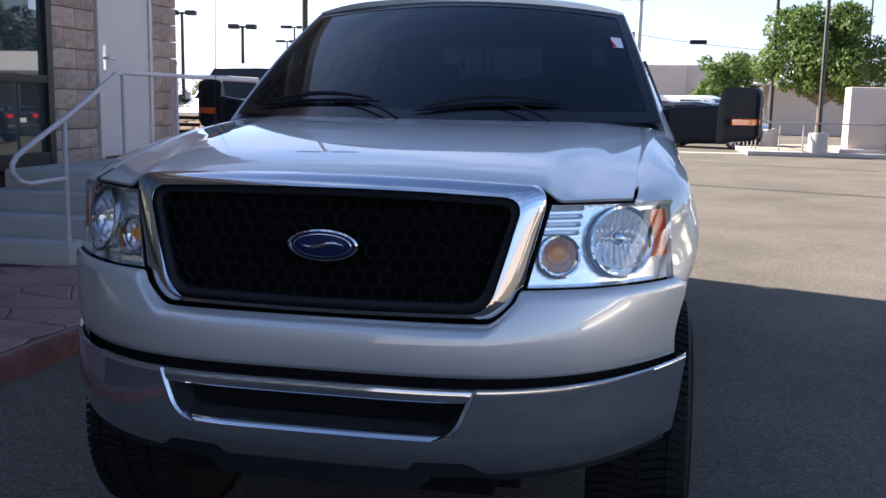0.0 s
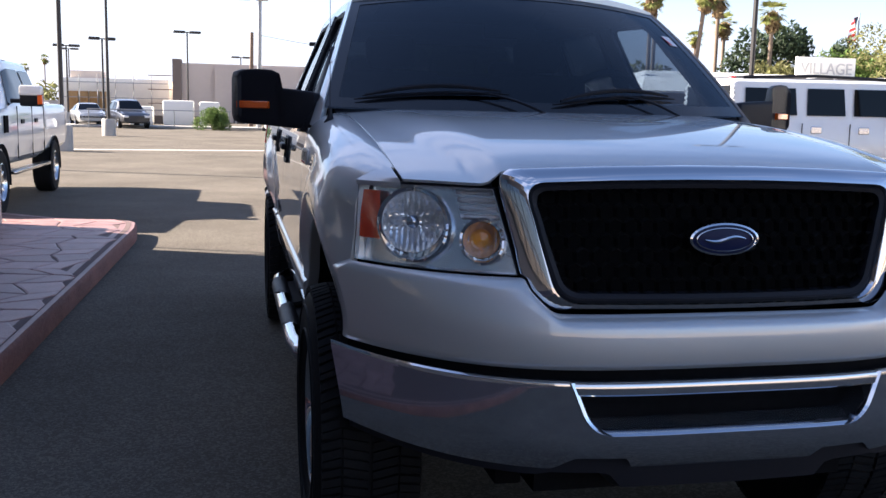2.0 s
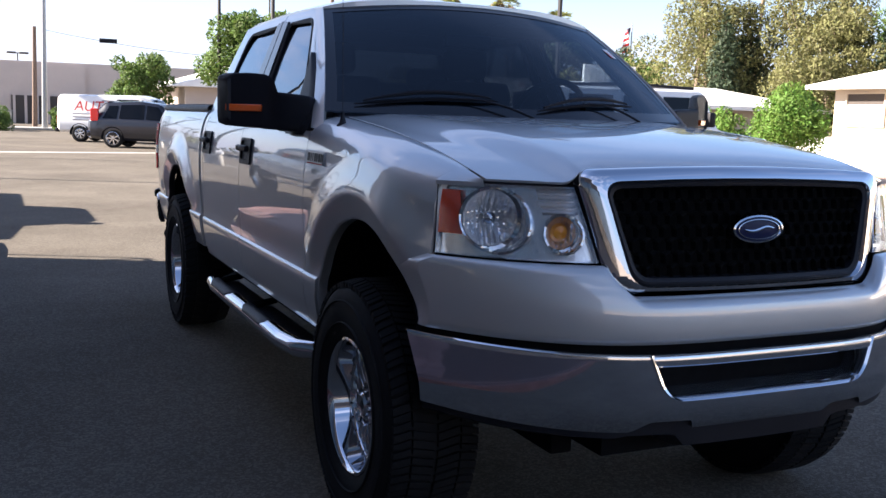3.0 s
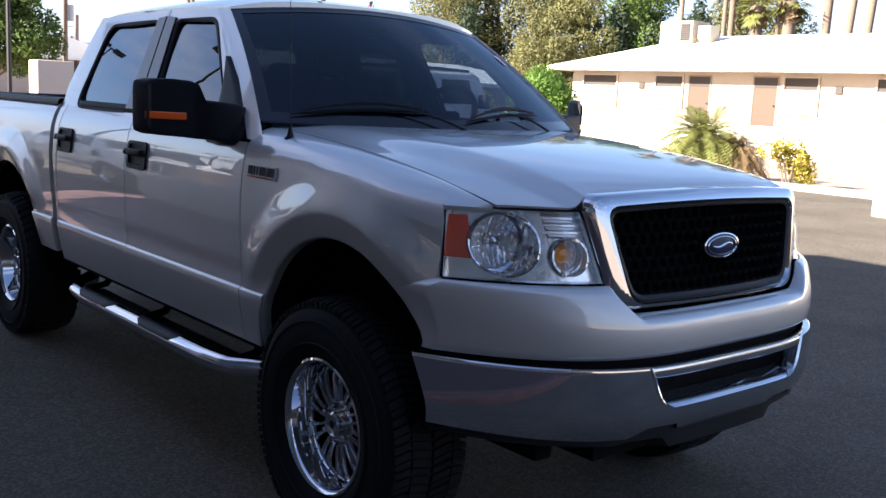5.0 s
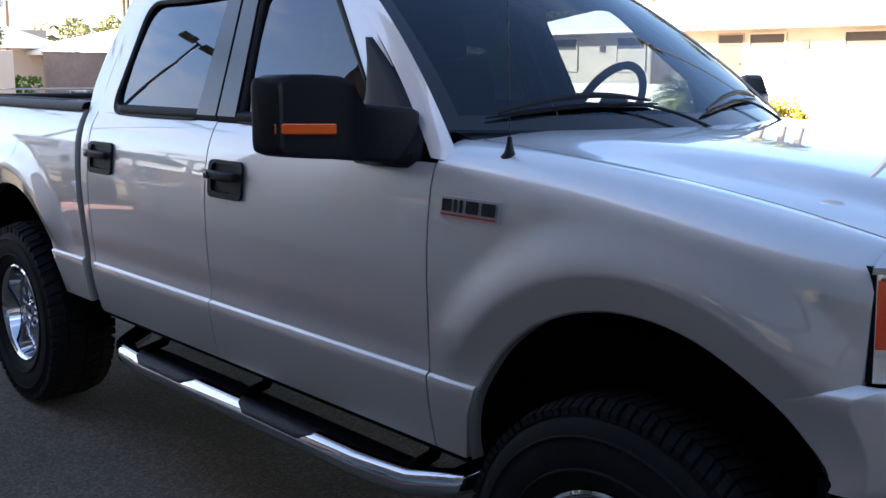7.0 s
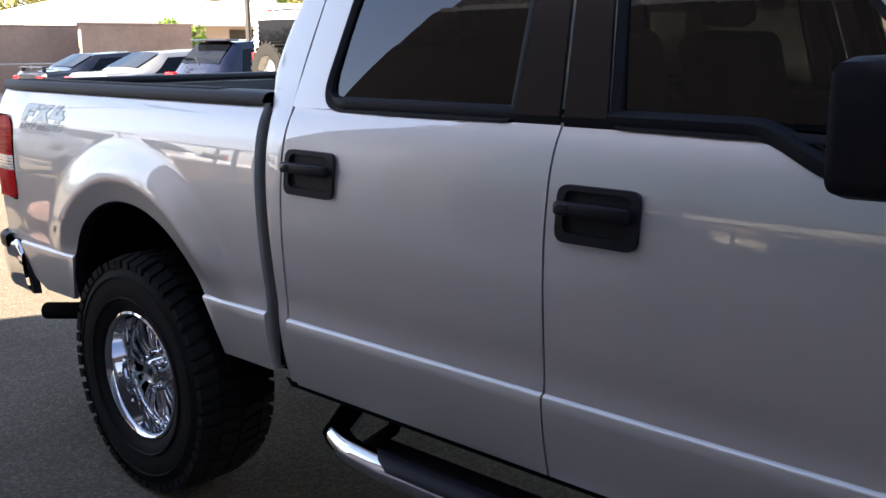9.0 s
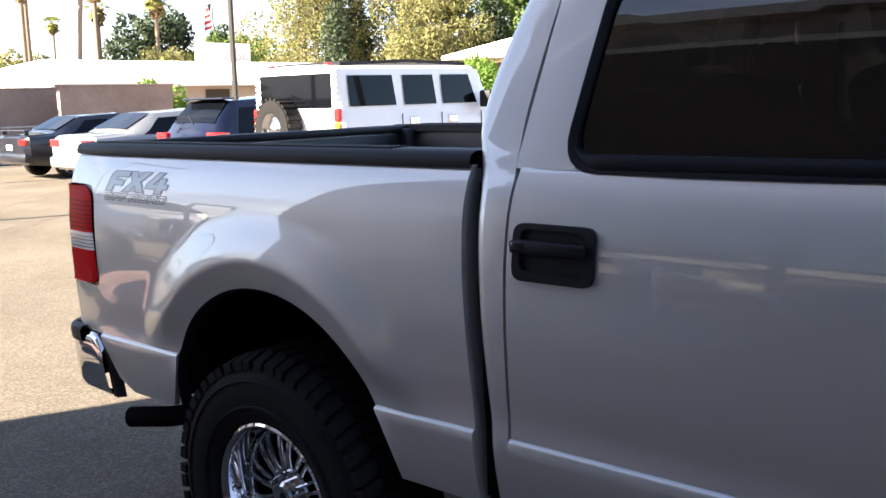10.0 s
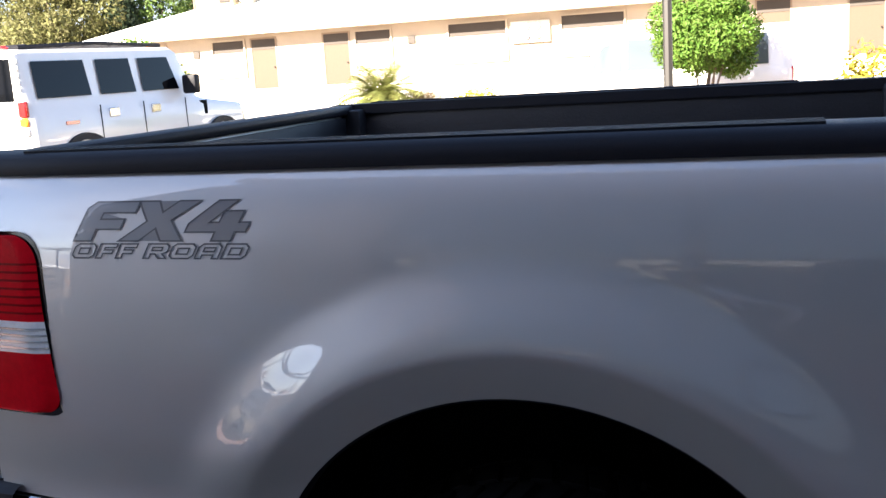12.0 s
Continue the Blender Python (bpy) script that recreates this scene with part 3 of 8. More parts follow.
def house_door(y, w):
    """A brown panelled door set back in the wall, eave shadow painted across its top."""
    z0, z1 = 0.95, 3.06
    ob = part("door", box_at(HX - 0.012, HX + 0.02, y - w/2, y + w/2, z0, z1), HOUSE_DOOR, house, "brown panelled door")
    f = 0.06
    for a, b, za, zb in ((y - w/2 - f, y - w/2, z0, z1 + f), (y + w/2, y + w/2 + f, z0, z1 + f), (y - w/2, y + w/2, z1, z1 + f)):
        part("frame", box_at(HX - 0.035, HX - 0.004, a, b, za, zb), HOUSE_TRIM, ob)
    # eave shadow put in as a dark strip over the door's top
    part("top_light", box_at(HX - 0.03, HX - 0.013, y - w/2, y + w/2, z1 - 0.40, z1), HOUSE_DARK, ob)
    part("knob", tube([(HX - 0.02, y - w/2 + 0.08, 1.95), (HX - 0.08, y - w/2 + 0.08, 1.95)], 0.03, 6), FRAME_DARK, ob)


def house_window(y, w):
    """A wide window: pale sun blind below a strip coloured dark as eave shadow."""
    z0, z1 = 1.70, 3.06
    ob = part("window", box_at(HX - 0.012, HX + 0.02, y - w/2, y + w/2, z1 - 0.46, z1), HOUSE_DARK, house, "window with a pale blind, top strip darkened as eave shadow")
    part("blind", box_at(HX - 0.040, HX - 0.004, y - w/2, y + w/2, z0, z1 - 0.46), STUCCO, ob)
    for a, b, za, zb in ((y - w/2 - 0.07, y - w/2, z0, z1 + 0.07), (y + w/2, y + w/2 + 0.07, z0, z1 + 0.07), (y - w/2, y + w/2, z1, z1 + 0.07), (y - w/2 - 0.07, y + w/2 + 0.07, z0 - 0.08, z0)):
        part("frame", box_at(HX - 0.08, HX - 0.004, a, b, za, zb), STUCCO, ob)


for y, w in ((28.65, 2.0), (24.70, 1.42), (18.42, 1.42), (14.30, 2.18), (10.06, 2.20), (-4.0, 2.2), (-8.5, 2.2)):
    house_window(y, w)
for y in (23.12, 19.97, 4.05, 1.20):
    house_door(y, 1.05)
for y in (26.2, 16.87):
    part("vent", box_at(HX - 0.06, HX - 0.004, y - 0.14, y + 0.14, 2.48, 2.76), HOUSE_DARK, house)
panel = part("meter_panel", soft_box(HX - 0.16, HX, 11.58, 13.0, 2.22, 2.98, 0.02), STUCCO_WHITE, house, "pale meter cabinet with round meters")
for k in range(4):
    part("meter", moved(lathe([(-0.0, 0.13), (-0.10, 0.12), (-0.12, 0.001)], 16), pose(HX - 0.16, 12.02 + 0.40*(k % 2), 2.78 - 0.33*(k // 2))), POLE_GREY, panel)
ac = thing("roof_air_unit", (37.0, 27.2, 4.8), "cream rooftop cooler with dark louvres on the house roof", "air conditioner")
part("casing", soft_box(36.3, 37.7, 26.65, 28.55, 4.72, 5.86, 0.04), COOLER_CREAM, ac)
for ya, yb in ((26.78, 27.32), (27.50, 28.42)):
    panel = part("louvre_panel", box_at(36.275, 36.30, ya, yb, 4.92, 5.72), HOUSE_DARK if yb < 27.4 else COOLER_TAN, ac)
    for k in range(8):
        part("louvre", box_at(36.262, 36.276, ya + 0.02, yb - 0.02, 4.96 + 0.095*k, 4.985 + 0.095*k), FRAME_DARK if yb < 27.4 else COOLER_TAN, panel)
part("duct", soft_box(36.45, 37.2, 25.75, 26.45, 4.78, 5.62, 0.03), COOLER_CREAM, ac)
part("water_pipe", tube([(36.40, 26.62, 5.30), (36.35, 26.50, 5.10), (36.40, 26.30, 4.82)], 0.025, 6), FRAME_DARK, ac)
structure("wall_garden", soft_box(30.4, 30.7, -12, 33, 0, 1.15, 0.03), STUCCO_WHITE)
structure("ground_planter", sheet([[(x, y, 0.012) for y in (-14, 12, 40)] for x in (16.5, 24, 30.4)]), DIRT)
structure("pavement_planter", soft_box(16.2, 16.5, -14, 30, 0, 0.15, 0.03), CONCRETE)

# ---- the next low house with the sign, and its neighbours
h2 = thing("low_house", (34, 46, 0), "low white-roofed house with brown windows behind parked cars", "house")
part("wall", box_at(20, 44, 44, 58, 0, 2.45), STUCCO_TAN, h2)
V = [(18.5, 42.6, 2.45), (45, 42.6, 2.45), (45, 59, 2.45), (18.5, 59, 2.45), (18.5, 42.6, 2.68), (45, 42.6, 2.68), (45, 59, 2.68), (18.5, 59, 2.68), (22, 50, 4.0), (42, 50, 4.0)]
part("roof", (V, [(0, 1, 5, 4), (1, 2, 6, 5), (2, 3, 7, 6), (3, 0, 4, 7), (4, 5, 9, 8), (6, 7, 8, 9), (5, 6, 9), (7, 4, 8), (3, 2, 1, 0)]), ROOF_WHITE, h2, flat=True)
for x in (24, 27.5, 32, 37):
    part("window", box_at(x, x + 1.5, 43.94, 43.97, 0.4, 2.3), HOUSE_DARK, h2)
h3 = thing("gable_house", (10, 60, 0), "pale gabled house far behind the block wall", "house")
part("wall", box_at(8, 20, 56, 70, 0, 2.8), STUCCO_TAN, h3)
V = [(7, 55, 2.8), (21, 55, 2.8), (21, 71, 2.8), (7, 71, 2.8), (14, 55, 4.9), (14, 71, 4.9)]
part("roof", (V, [(0, 4, 5, 3), (1, 2, 5, 4), (0, 1, 4), (2, 3, 5), (0, 3, 2, 1)]), ROOF_WHITE, h3, flat=True)
sg = thing("roof_sign", (34.7, 51.6, 4.0), "white roof sign with pale grey capital letters", "sign")
part("board", box_at(32.5, 36.5, 51.5, 51.7, 3.9, 5.2), STUCCO_WHITE, sg)
cu = bpy.data.curves.new("sign_letters", "FONT")
cu.body, cu.size, cu.extrude = "VILLAGE", 1.0, 0.02
tmp = new("sign_letters", cu)
me = bpy.data.meshes.new_from_object(tmp)
bpy.data.objects.remove(tmp)
wid = max(v.co.x for v in me.vertices)
V = [(32.75 + v.co.x/wid*3.5, 51.47 - v.co.z, 4.2 + v.co.y*0.95) for v in me.vertices]
part("letters", (V, [tuple(p.vertices) for p in me.polygons]), SIGN_PALE, sg, flat=True)
bpy.data.meshes.remove(me)

# block wall behind the parked cars, and the planter with rails at the lot's far corner
structure("wall_block_fence", join(soft_box(12.15, 16.1, 30.0, 30.2, 0, 2.20, 0.02), soft_box(12.12, 16.15, 29.98, 30.22, 2.195, 2.26, 0.015)), BLOCK_BROWN)
structure("wall_block_fence_2", join(soft_box(9.85, 12.9, 31.4, 31.6, 0, 2.15, 0.02), soft_box(9.82, 12.95, 31.38, 31.62, 2.145, 2.21, 0.015)), BLOCK_BROWN)
structure("pavement_corner", soft_box(4.2, 30, 29.6, 36.5, 0, 0.15, 0.03), CONCRETE)
structure("ground_corner_bed", box_at(4.6, 29, 30.4, 36, 0.14, 0.165), DIRT)
rail = thing("planter_rail", (6, 30, 0.15), "low galvanised pipe rail round the corner planter", "railing")
part("top_rail", tube([(4.4, 34.5, 1.05), (4.5, 30.2, 1.05), (6.6, 29.8, 1.05), (14, 29.8, 1.05)], 0.03, 8), POLE_GREY, rail)
for x, y in ((4.4, 34), (4.42, 33), (4.44, 32), (4.47, 31), (4.5, 30.2), (5.2, 30.05), (5.9, 29.93), (6.6, 29.8), (8.5, 29.8), (10.4, 29.8), (12.3, 29.8)):
    part("post", tube([(x, y, 0.15), (x, y, 1.05)], 0.025, 6), POLE_GREY, rail)
tagged(part("sign_plinth", join(soft_box(7.0, 8.6, 29.9, 31.2, 0.14, 0.28, 0.03), soft_box(7.25, 8.4, 30.1, 31.0, 0.26, 2.2, 0.04)), STUCCO_TAN), "plain tan stucco plinth at the lot's corner", "plinth")

# ---- far buildings
big = thing("flat_roofed_building", (0, 90, 0), "long pale flat-roofed commercial building across the street", "building")
part("wall", join(box_at(-5.2, 30, 82, 110, 0, 4.9), box_at(-2.5, 4.5, 81.6, 84, 0, 4.6)), STUCCO_TAN, big)
part("corner_block", box_at(-5.9, -5.2, 81.4, 84, 0, 5.2), BLOCK_GREY, big)
part("shop_front", box_at(-1.0, 3.5, 81.4, 81.7, 0, 2.2), HOUSE_DARK, big)
for k in range(6):
    part("front_post", box_at(-0.9 + 0.84*k, -0.7 + 0.84*k, 81.30, 81.45, 0, 2.3), STUCCO_TAN, big)
site = thing("scaffolded_building", (-11, 92, 0), "pale building under white sheeting and scaffold", "building")
part("wall", box_at(-15.7, -6.6, 88, 104, 0, 3.6), STUCCO_WHITE, site)
part("roof_block", box_at(-15.0, -12.4, 89, 92, 3.6, 4.25), STUCCO_TAN, site)
for k in range(4):
    part("timber_panel", box_at(-15.0 + 0.85*k, -14.25 + 0.85*k, 87.7, 87.98, 0.5, 2.45), BARE_TIMBER, site)
for x in np.arange(-15.5, -6.6, 1.5):
    part("scaffold_pole", tube([(x, 87.0, 0), (x, 87.0, 3.9)], 0.04, 5), POLE_GREY, site)
for z in (1.9, 3.2):
    part("scaffold_deck", box_at(-15.6, -6.6, 86.6, 87.4, z, z + 0.06), POLE_GREY, site)
for k in range(3):
    part("scaffold_deck", box_at(-8.2, -6.2, 85.5, 86.5, 1.5 + 1.2*k, 1.56 + 1.2*k), WOOD_POLE, site)
structure("wall_low_far", soft_box(-42, -3.2, 73.0, 73.4, 0, 0.62, 0.03), DARK_BERM)
fence = thing("pipe_fence", (-5, 58.2, 0), "thin galvanised pipe fence along the far kerb", "fence")
part("top_rail", tube([(-9.5, 58.2, 1.1), (-1.2, 58.2, 1.1)], 0.03, 6), POLE_GREY, fence)
for x in np.arange(-9.4, -1.2, 1.62):
    part("post", tube([(x, 58.2, 0), (x, 58.2, 1.12)], 0.035, 6), POLE_GREY, fence)
for k, (x, w, h) in enumerate(((-5.9, 2.1, 1.75), (-3.4, 1.4, 1.7), (-8.2, 1.6, 1.3))):
    tagged(part("wrapped_pallet", soft_box(x, x + w, 69.0, 70.6, 0, h, 0.12), STUCCO_WHITE), "white wrapped pallet load standing in the far yard", "pallet", "pallets in the yard")
low = thing("low_roofs", (-40, 150, 0), "distant low pale roofs beyond the street", "buildings", kind="stuff")
part("roofs", join(*[box_at(-120 + i*17 + 5*math.sin(i*3), -112 + i*17 + 6*math.cos(i*5), 160 + 9*math.sin(i*2), 170, 0, 1.9 + 0.5*math.sin(i*7)) for i in range(15)]), STUCCO_TAN, low, flat=True)
hill = [[(x, 330 + 40*math.sin(x*0.02), 0 if k == 0 else 7 + 5*math.sin(x*0.017 + 1) + 3*math.sin(x*0.06)) for k in (0, 1)] for x in np.linspace(40, 420, 40)]
structure("backdrop_hill", sheet(hill, (0, 60, 0)), HILL)

# ---------------------------------------------------------------- the silver pickup
truck = thing("pickup_truck", (0, 2.7, 0), "silver four-door pickup truck with chrome bumpers, parked on asphalt", "pickup truck")
WHEEL_Y = (0.871, 4.392)
LEDGE = 0.810
BELT = 1.440
profile = curve((0.56, 0.66, 0.76, 0.80, 0.84, 0.95, 1.10, 1.24, 1.34, 1.40, 1.445), (0.902, 0.929, 0.947, 0.951, 0.949, 0.956, 0.962, 0.956, 0.940, 0.918, 0.890))
ARCHES = ((0.842, 0.508, 0.495), (4.392, 0.486, 0.477))


def arch_r(y, z, k):
    c, w, h = ARCHES[k]
    return np.sqrt(((y - c)/w)**2 + (np.maximum(z - 0.60, 0)/h)**2)


def arch_z(y, k):
    c, w, h = ARCHES[k]
    u = np.clip(np.abs((np.asarray(y, float) - c)/w), 0, 1)
    return 0.60 + h*np.sqrt(1 - u**2)


def arch_half(z, k):
    c, w, h = ARCHES[k]
    return w*np.sqrt(1 - np.clip((z - 0.60)/h, 0, 1)**2)


def half_width(y, z):
    """Half the body's width at a place along it and a height."""
    x = profile(z)
    for k in (0, 1):
        r = arch_r(y, z, k)
        x = x + ((0.022, 0.037)[k]*(1 - ease(1.16, (1.44, 1.47)[k], r)) - 0.026*np.clip((1.165 - r)/0.165, 0, 1))*ease(0.76, 0.98, z)
    x = x - (0.035 + 0.040*ease(0.80, 1.00, z))*np.clip((0.62 - y)/0.27, 0, 2)**2
    x = x - 0.03*np.clip((y - 5.15)/0.35, 0, 1.2)**2
    return x


def side_skin(y0, y1, top, k=None, ny=26, nz=20, low=0.605, tail=None):
    """One painted panel of the right side from y0 to y1, with the ledge along it and the wheel opening cut out."""
    ys = np.linspace(y0, y1, ny)
    if k is not None:
        c, w, h = ARCHES[k]
        arc = c - w*np.cos(np.linspace(0, math.pi, 44))
        ys = np.unique(np.round(np.concatenate([ys, arc[(arc > y0) & (arc < y1)]]), 5))
    bottom = np.full(len(ys), LEDGE + 0.006)
    if k is not None:
        c, w, h = ARCHES[k]
        inside = np.abs(ys - c) < w
        bottom = np.where(inside, np.maximum(bottom, arch_z(ys, k)), bottom)
    P = []
    for y, zb in zip(ys, bottom):
        zs = zb + (top(y) - zb)*np.linspace(0, 1, nz)
        P.append([(-half_width(y, z), y, z) for z in zs])
    vf = sheet(P, (0.02, 0, 0))
    spans = [(y0, y1)]
    if k is not None:
        c, w, h = ARCHES[k]
        hw = arch_half(LEDGE, k)
        spans = [(y0, c - hw), (c + hw, y1)]
    for a, b in spans:
        if b - a < 0.03:
            continue
        b = min(b, tail or b)
        yl = np.linspace(a, b, max(6, int((b-a)*16)))
        P = []
        for y in yl:
            zb = low + (max(0, 1 - (b - y)/0.10)*0.17 if tail and b == tail else 0)
            if k is not None and abs(y - ARCHES[k][0]) < ARCHES[k][1]:
                zb = max(low, float(arch_z(y, k)))
            zs = np.linspace(zb, LEDGE, 8)
            row = [(-half_width(y, z) - 0.011, y, z) for z in zs]
            row += [(-half_width(y, LEDGE) - 0.009, y, LEDGE + 0.004), (-half_width(y, LEDGE) - 0.002, y, LEDGE + 0.009), (-half_width(y, LEDGE) + 0.012, y, LEDGE + 0.011)]
            P.append(row)
        vf = join(vf, sheet(P, (0.02, 0, 0)))
    return vf


belt_line = lambda y: BELT - 0.002
SEAM_F, SEAM_M, SEAM_B, BED_F, BED_R = 1.474, 2.593, 3.530, 3.632, 5.47
belt_dip = lambda y: float(BELT - 0.070*(1 - ease(1.94, 2.16, y)))

# the hood and the line where it meets the fenders
LAMP_TOP = 1.2665
rise = lambda d: 0.21*(1 - math.exp(-max(float(d), 0)/0.78))
seam_z = lambda y: LAMP_TOP + rise(y - 0.26)
seam_x = curve((0.20, 0.30, 0.60, 1.00, 1.52), (0.785, 0.792, 0.800, 0.806, 0.800))
crease_x = curve((0.08, 0.5, 0.95, 1.45), (0.578, 0.605, 0.655, 0.72))


def hood_front(x):
    a = np.abs(x)
    inner = 0.098 + 0.026*(a/0.56)**2
    outer = 0.44*(a/0.95)**2.8 - 0.004
    t = ease(0.555, 0.60, a)
    return inner*(1 - t) + outer*t


def hood_z(x, y):
    """A smooth panel rising from the lamps, with a broad raised middle that fades towards the windscreen."""
    a = abs(float(x))
    base = LAMP_TOP + rise(y - 0.44*(a/0.95)**2.8 + 0.004)
    c, w = float(crease_x(y)), 0.028 + min(0.10*max(y - 0.1, 0), 0.075)
    return base + 0.043*math.exp(-y/1.15)*(1 - float(ease(c - w, c + w, a)))


def hood_skin():
    P = []
    for u in np.linspace(-1, 1, 101):
        row = []
        for v in np.linspace(0, 1, 44):
            a = abs(u)
            y0 = hood_front(a*0.79)
            y1 = 1.475 - 0.27*(1 - a**2.2)
            y = y0 + (y1 - y0)*v**1.15
            x = u*(float(seam_x(y)) - 0.006)
            z = float(hood_z(x, y))
            nose = math.exp(-((y - y0)/0.045))*0.020*(1 - float(ease(0.50, 0.62, abs(x))))
            row.append((x, y, z - nose))
        P.append(row)
    return sheet(P, (0, 0.004, -0.007))


part("hood", hood_skin(), SILVER, truck)


def fender_skin():
    y0, y1 = 0.365, SEAM_F - 0.003
    ys = np.linspace(y0, y1, 64)
    c, w, h = ARCHES[0]
    arc = c - w*np.cos(np.linspace(0, math.pi, 44))
    ys = np.unique(np.round(np.concatenate([ys, arc[(arc > 0.515) & (arc < y1)]]), 5))
    P = []
    for y in ys:
        zb = LEDGE + 0.006
        if abs(y - c) < w:
            zb = max(zb, float(arch_z(y, 0)))
        if y < 0.515:
            zb = 1.042 + (0.985 - 1.042)*(y - 0.36)/0.155
        sz, sx = float(seam_z(y)), float(seam_x(y))
        zt = sz - 0.105
        row = [(-half_width(y, z), y, z) for z in np.linspace(zb, zt, 34)]
        p0 = np.array((-half_width(y, zt), zt))
        p1 = np.array((-half_width(y, zt) + 0.016, sz - 0.012))
        p2 = np.array((-sx - 0.004, sz))
        for t in np.linspace(0.12, 1, 9):
            q = (1-t)**2*p0 + 2*t*(1-t)*p1 + t*t*p2
            row.append((q[0], y, q[1]))
        P.append(row)
    vf = sheet(P, (0.018, 0, -0.006))
    yl = np.linspace(c + float(arch_half(LEDGE, 0)), y1, 7)
    P = []
    for y in yl:
        zb = max(0.605, float(arch_z(y, 0))) if y < c + w else 0.605
        row = [(-half_width(y, z) - 0.011, y, z) for z in np.linspace(zb, LEDGE, 8)]
        row += [(-half_width(y, LEDGE) - 0.009, y, LEDGE + 0.004), (-half_width(y, LEDGE) - 0.002, y, LEDGE + 0.009), (-half_width(y, LEDGE) + 0.012, y, LEDGE + 0.011)]
        P.append(row)
    tip = []
    for y in np.linspace(0.262, 0.368, 8):
        xl = 0.95*(y/0.44)**(1/2.8)
        sx, sz = float(seam_x(y)) + 0.004, float(seam_z(y))
        tip.append([(-(sx + (xl - sx)*t), y, sz + (1.258 - sz)*t**1.6) for t in np.linspace(0, 1, 6)] + [(-xl + 0.002, y + 0.002, 1.245)])
    return join(vf, sheet(P, (0.02, 0, 0)), sheet(tip))


for s in (1, -1):
    part("fender", flipped(fender_skin(), s), SILVER, truck)


# the greenhouse: a leaning plane above the belt
def glass_x(z, y=2.6):
    return 0.893 - (z - BELT)*0.42 - 0.006*np.clip((y - 2.9)/0.7, 0, 1)**2


def on_side(pts, out=0.0):
    return [(-(float(glass_x(z, y)) + out), y, z) for y, z in pts]


FRAME_F = [(1.545, 1.435), (SEAM_M - 0.003, 1.445), (2.675, 1.925), (2.13, 1.915)]
PANE_F = [(1.715, 1.430), (2.462, 1.436), (2.560, 1.875), (2.165, 1.870)]
FRAME_R = [(SEAM_M + 0.003, 1.445), (3.545, 1.435), (3.515, 1.915), (2.681, 1.925)]
PANE_R = [(2.735, 1.436), (3.420, 1.434), (3.385, 1.870), (2.775, 1.878)]


def frame_skin(outer, inner, ro, ri):
    a = dense(rounded(outer, ro), 3)
    b = dense(rounded(inner, ri), 3)
    mid = [tuple((p[c] + q[c])/2 for c in (0, 1)) for p, q in zip(a, b)]
    rings = [on_side(a, -0.03), on_side(a, 0.004), on_side(mid, 0.0065), on_side(b, 0.004), on_side(b, -0.022)]
    return loops(rings)


def pane_skin(poly, r, out=-0.014):
    """A curved pane: steeper at the belt than under the roof."""
    pts = dense(rounded(poly, r), 3)
    c = (sum(p[0] for p in pts)/len(pts), sum(p[1] for p in pts)/len(pts))
    bow = lambda z: 0.009*(1 - ((z - 1.662)/0.215)**2)
    rings = []
    for q in (1, 0.85, 0.7, 0.55, 0.4, 0.25, 0.1):
        ring = [(c[0] + (p[0] - c[0])*q, c[1] + (p[1] - c[1])*q) for p in pts]
        rings.append([(-(float(glass_x(z, y)) + out + bow(z)), y, z) for y, z in ring])
    V, F = loops(rings)
    n = len(pts)
    F.append(tuple(range(6*n, 7*n)))
    return V, F


def band(poly, out):
    """A flat strip on the side glass plane."""
    pts = rounded(poly, 0.004, 2)
    return loops([on_side(pts, out - 0.01), on_side(pts, out)], cap=True)


def seal_skin(poly, r, w=0.016):
    a = dense(rounded(poly, r), 3)
    c = (sum(p[0] for p in a)/len(a), sum(p[1] for p in a)/len(a))
    b = []
    for p in a:
        d = Vector((c[0]-p[0], c[1]-p[1])).normalized()
        b.append((p[0] + d.x*w, p[1] + d.y*w))
    o = [(p[0] - (q[0]-p[0])*0.4, p[1] - (q[1]-p[1])*0.4) for p, q in zip(a, b)]
    return loops([on_side(o, 0.002), on_side(o, 0.008), on_side(a, 0.009), on_side(b, 0.002), on_side(b, -0.012)])


def handle_parts(door, s, yc, zc):
    """A black bucket and grab bar set into the door."""
    w, h = 0.104, 0.063
    face = lambda y, z, o: (-(float(half_width(y, z)) + o), y, z)
    out = dense(rounded([(yc-w, zc-h), (yc+w, zc-h), (yc+w, zc+h), (yc-w, zc+h)], 0.028), 2)
    inn = dense(rounded([(yc-w+0.02, zc-h+0.022), (yc+w-0.02, zc-h+0.022), (yc+w-0.02, zc+h-0.012), (yc-w+0.02, zc+h-0.012)], 0.02), 2)
    V, F = loops([[face(*p, -0.004) for p in out], [face(*p, 0.010) for p in out], [face(*p, 0.010) for p in inn], [face(*p, 0.001) for p in inn]])
    n = len(out)
    F.append(tuple(range(3*n, 4*n)))
    part("door_handle", flipped((V, F), s), BLACK_TRIM, door, "black plastic pull handle")
    bar = moved(soft_box(-0.012, 0.012, -w+0.014, w-0.006, -0.015, 0.015, 0.008), pose(-(float(half_width(yc, zc)) + 0.022), yc, zc + 0.014))
    part("grab_bar", flipped(bar, s), BLACK_TRIM, door)
    lid = moved(soft_box(-0.006, 0.006, w-0.050, w-0.012, -0.012, 0.012, 0.005), pose(-(float(half_width(yc, zc)) + 0.030), yc, zc + 0.014))
    part("lock_cover", flipped(lid, s), BLACK_GLOSS, door)


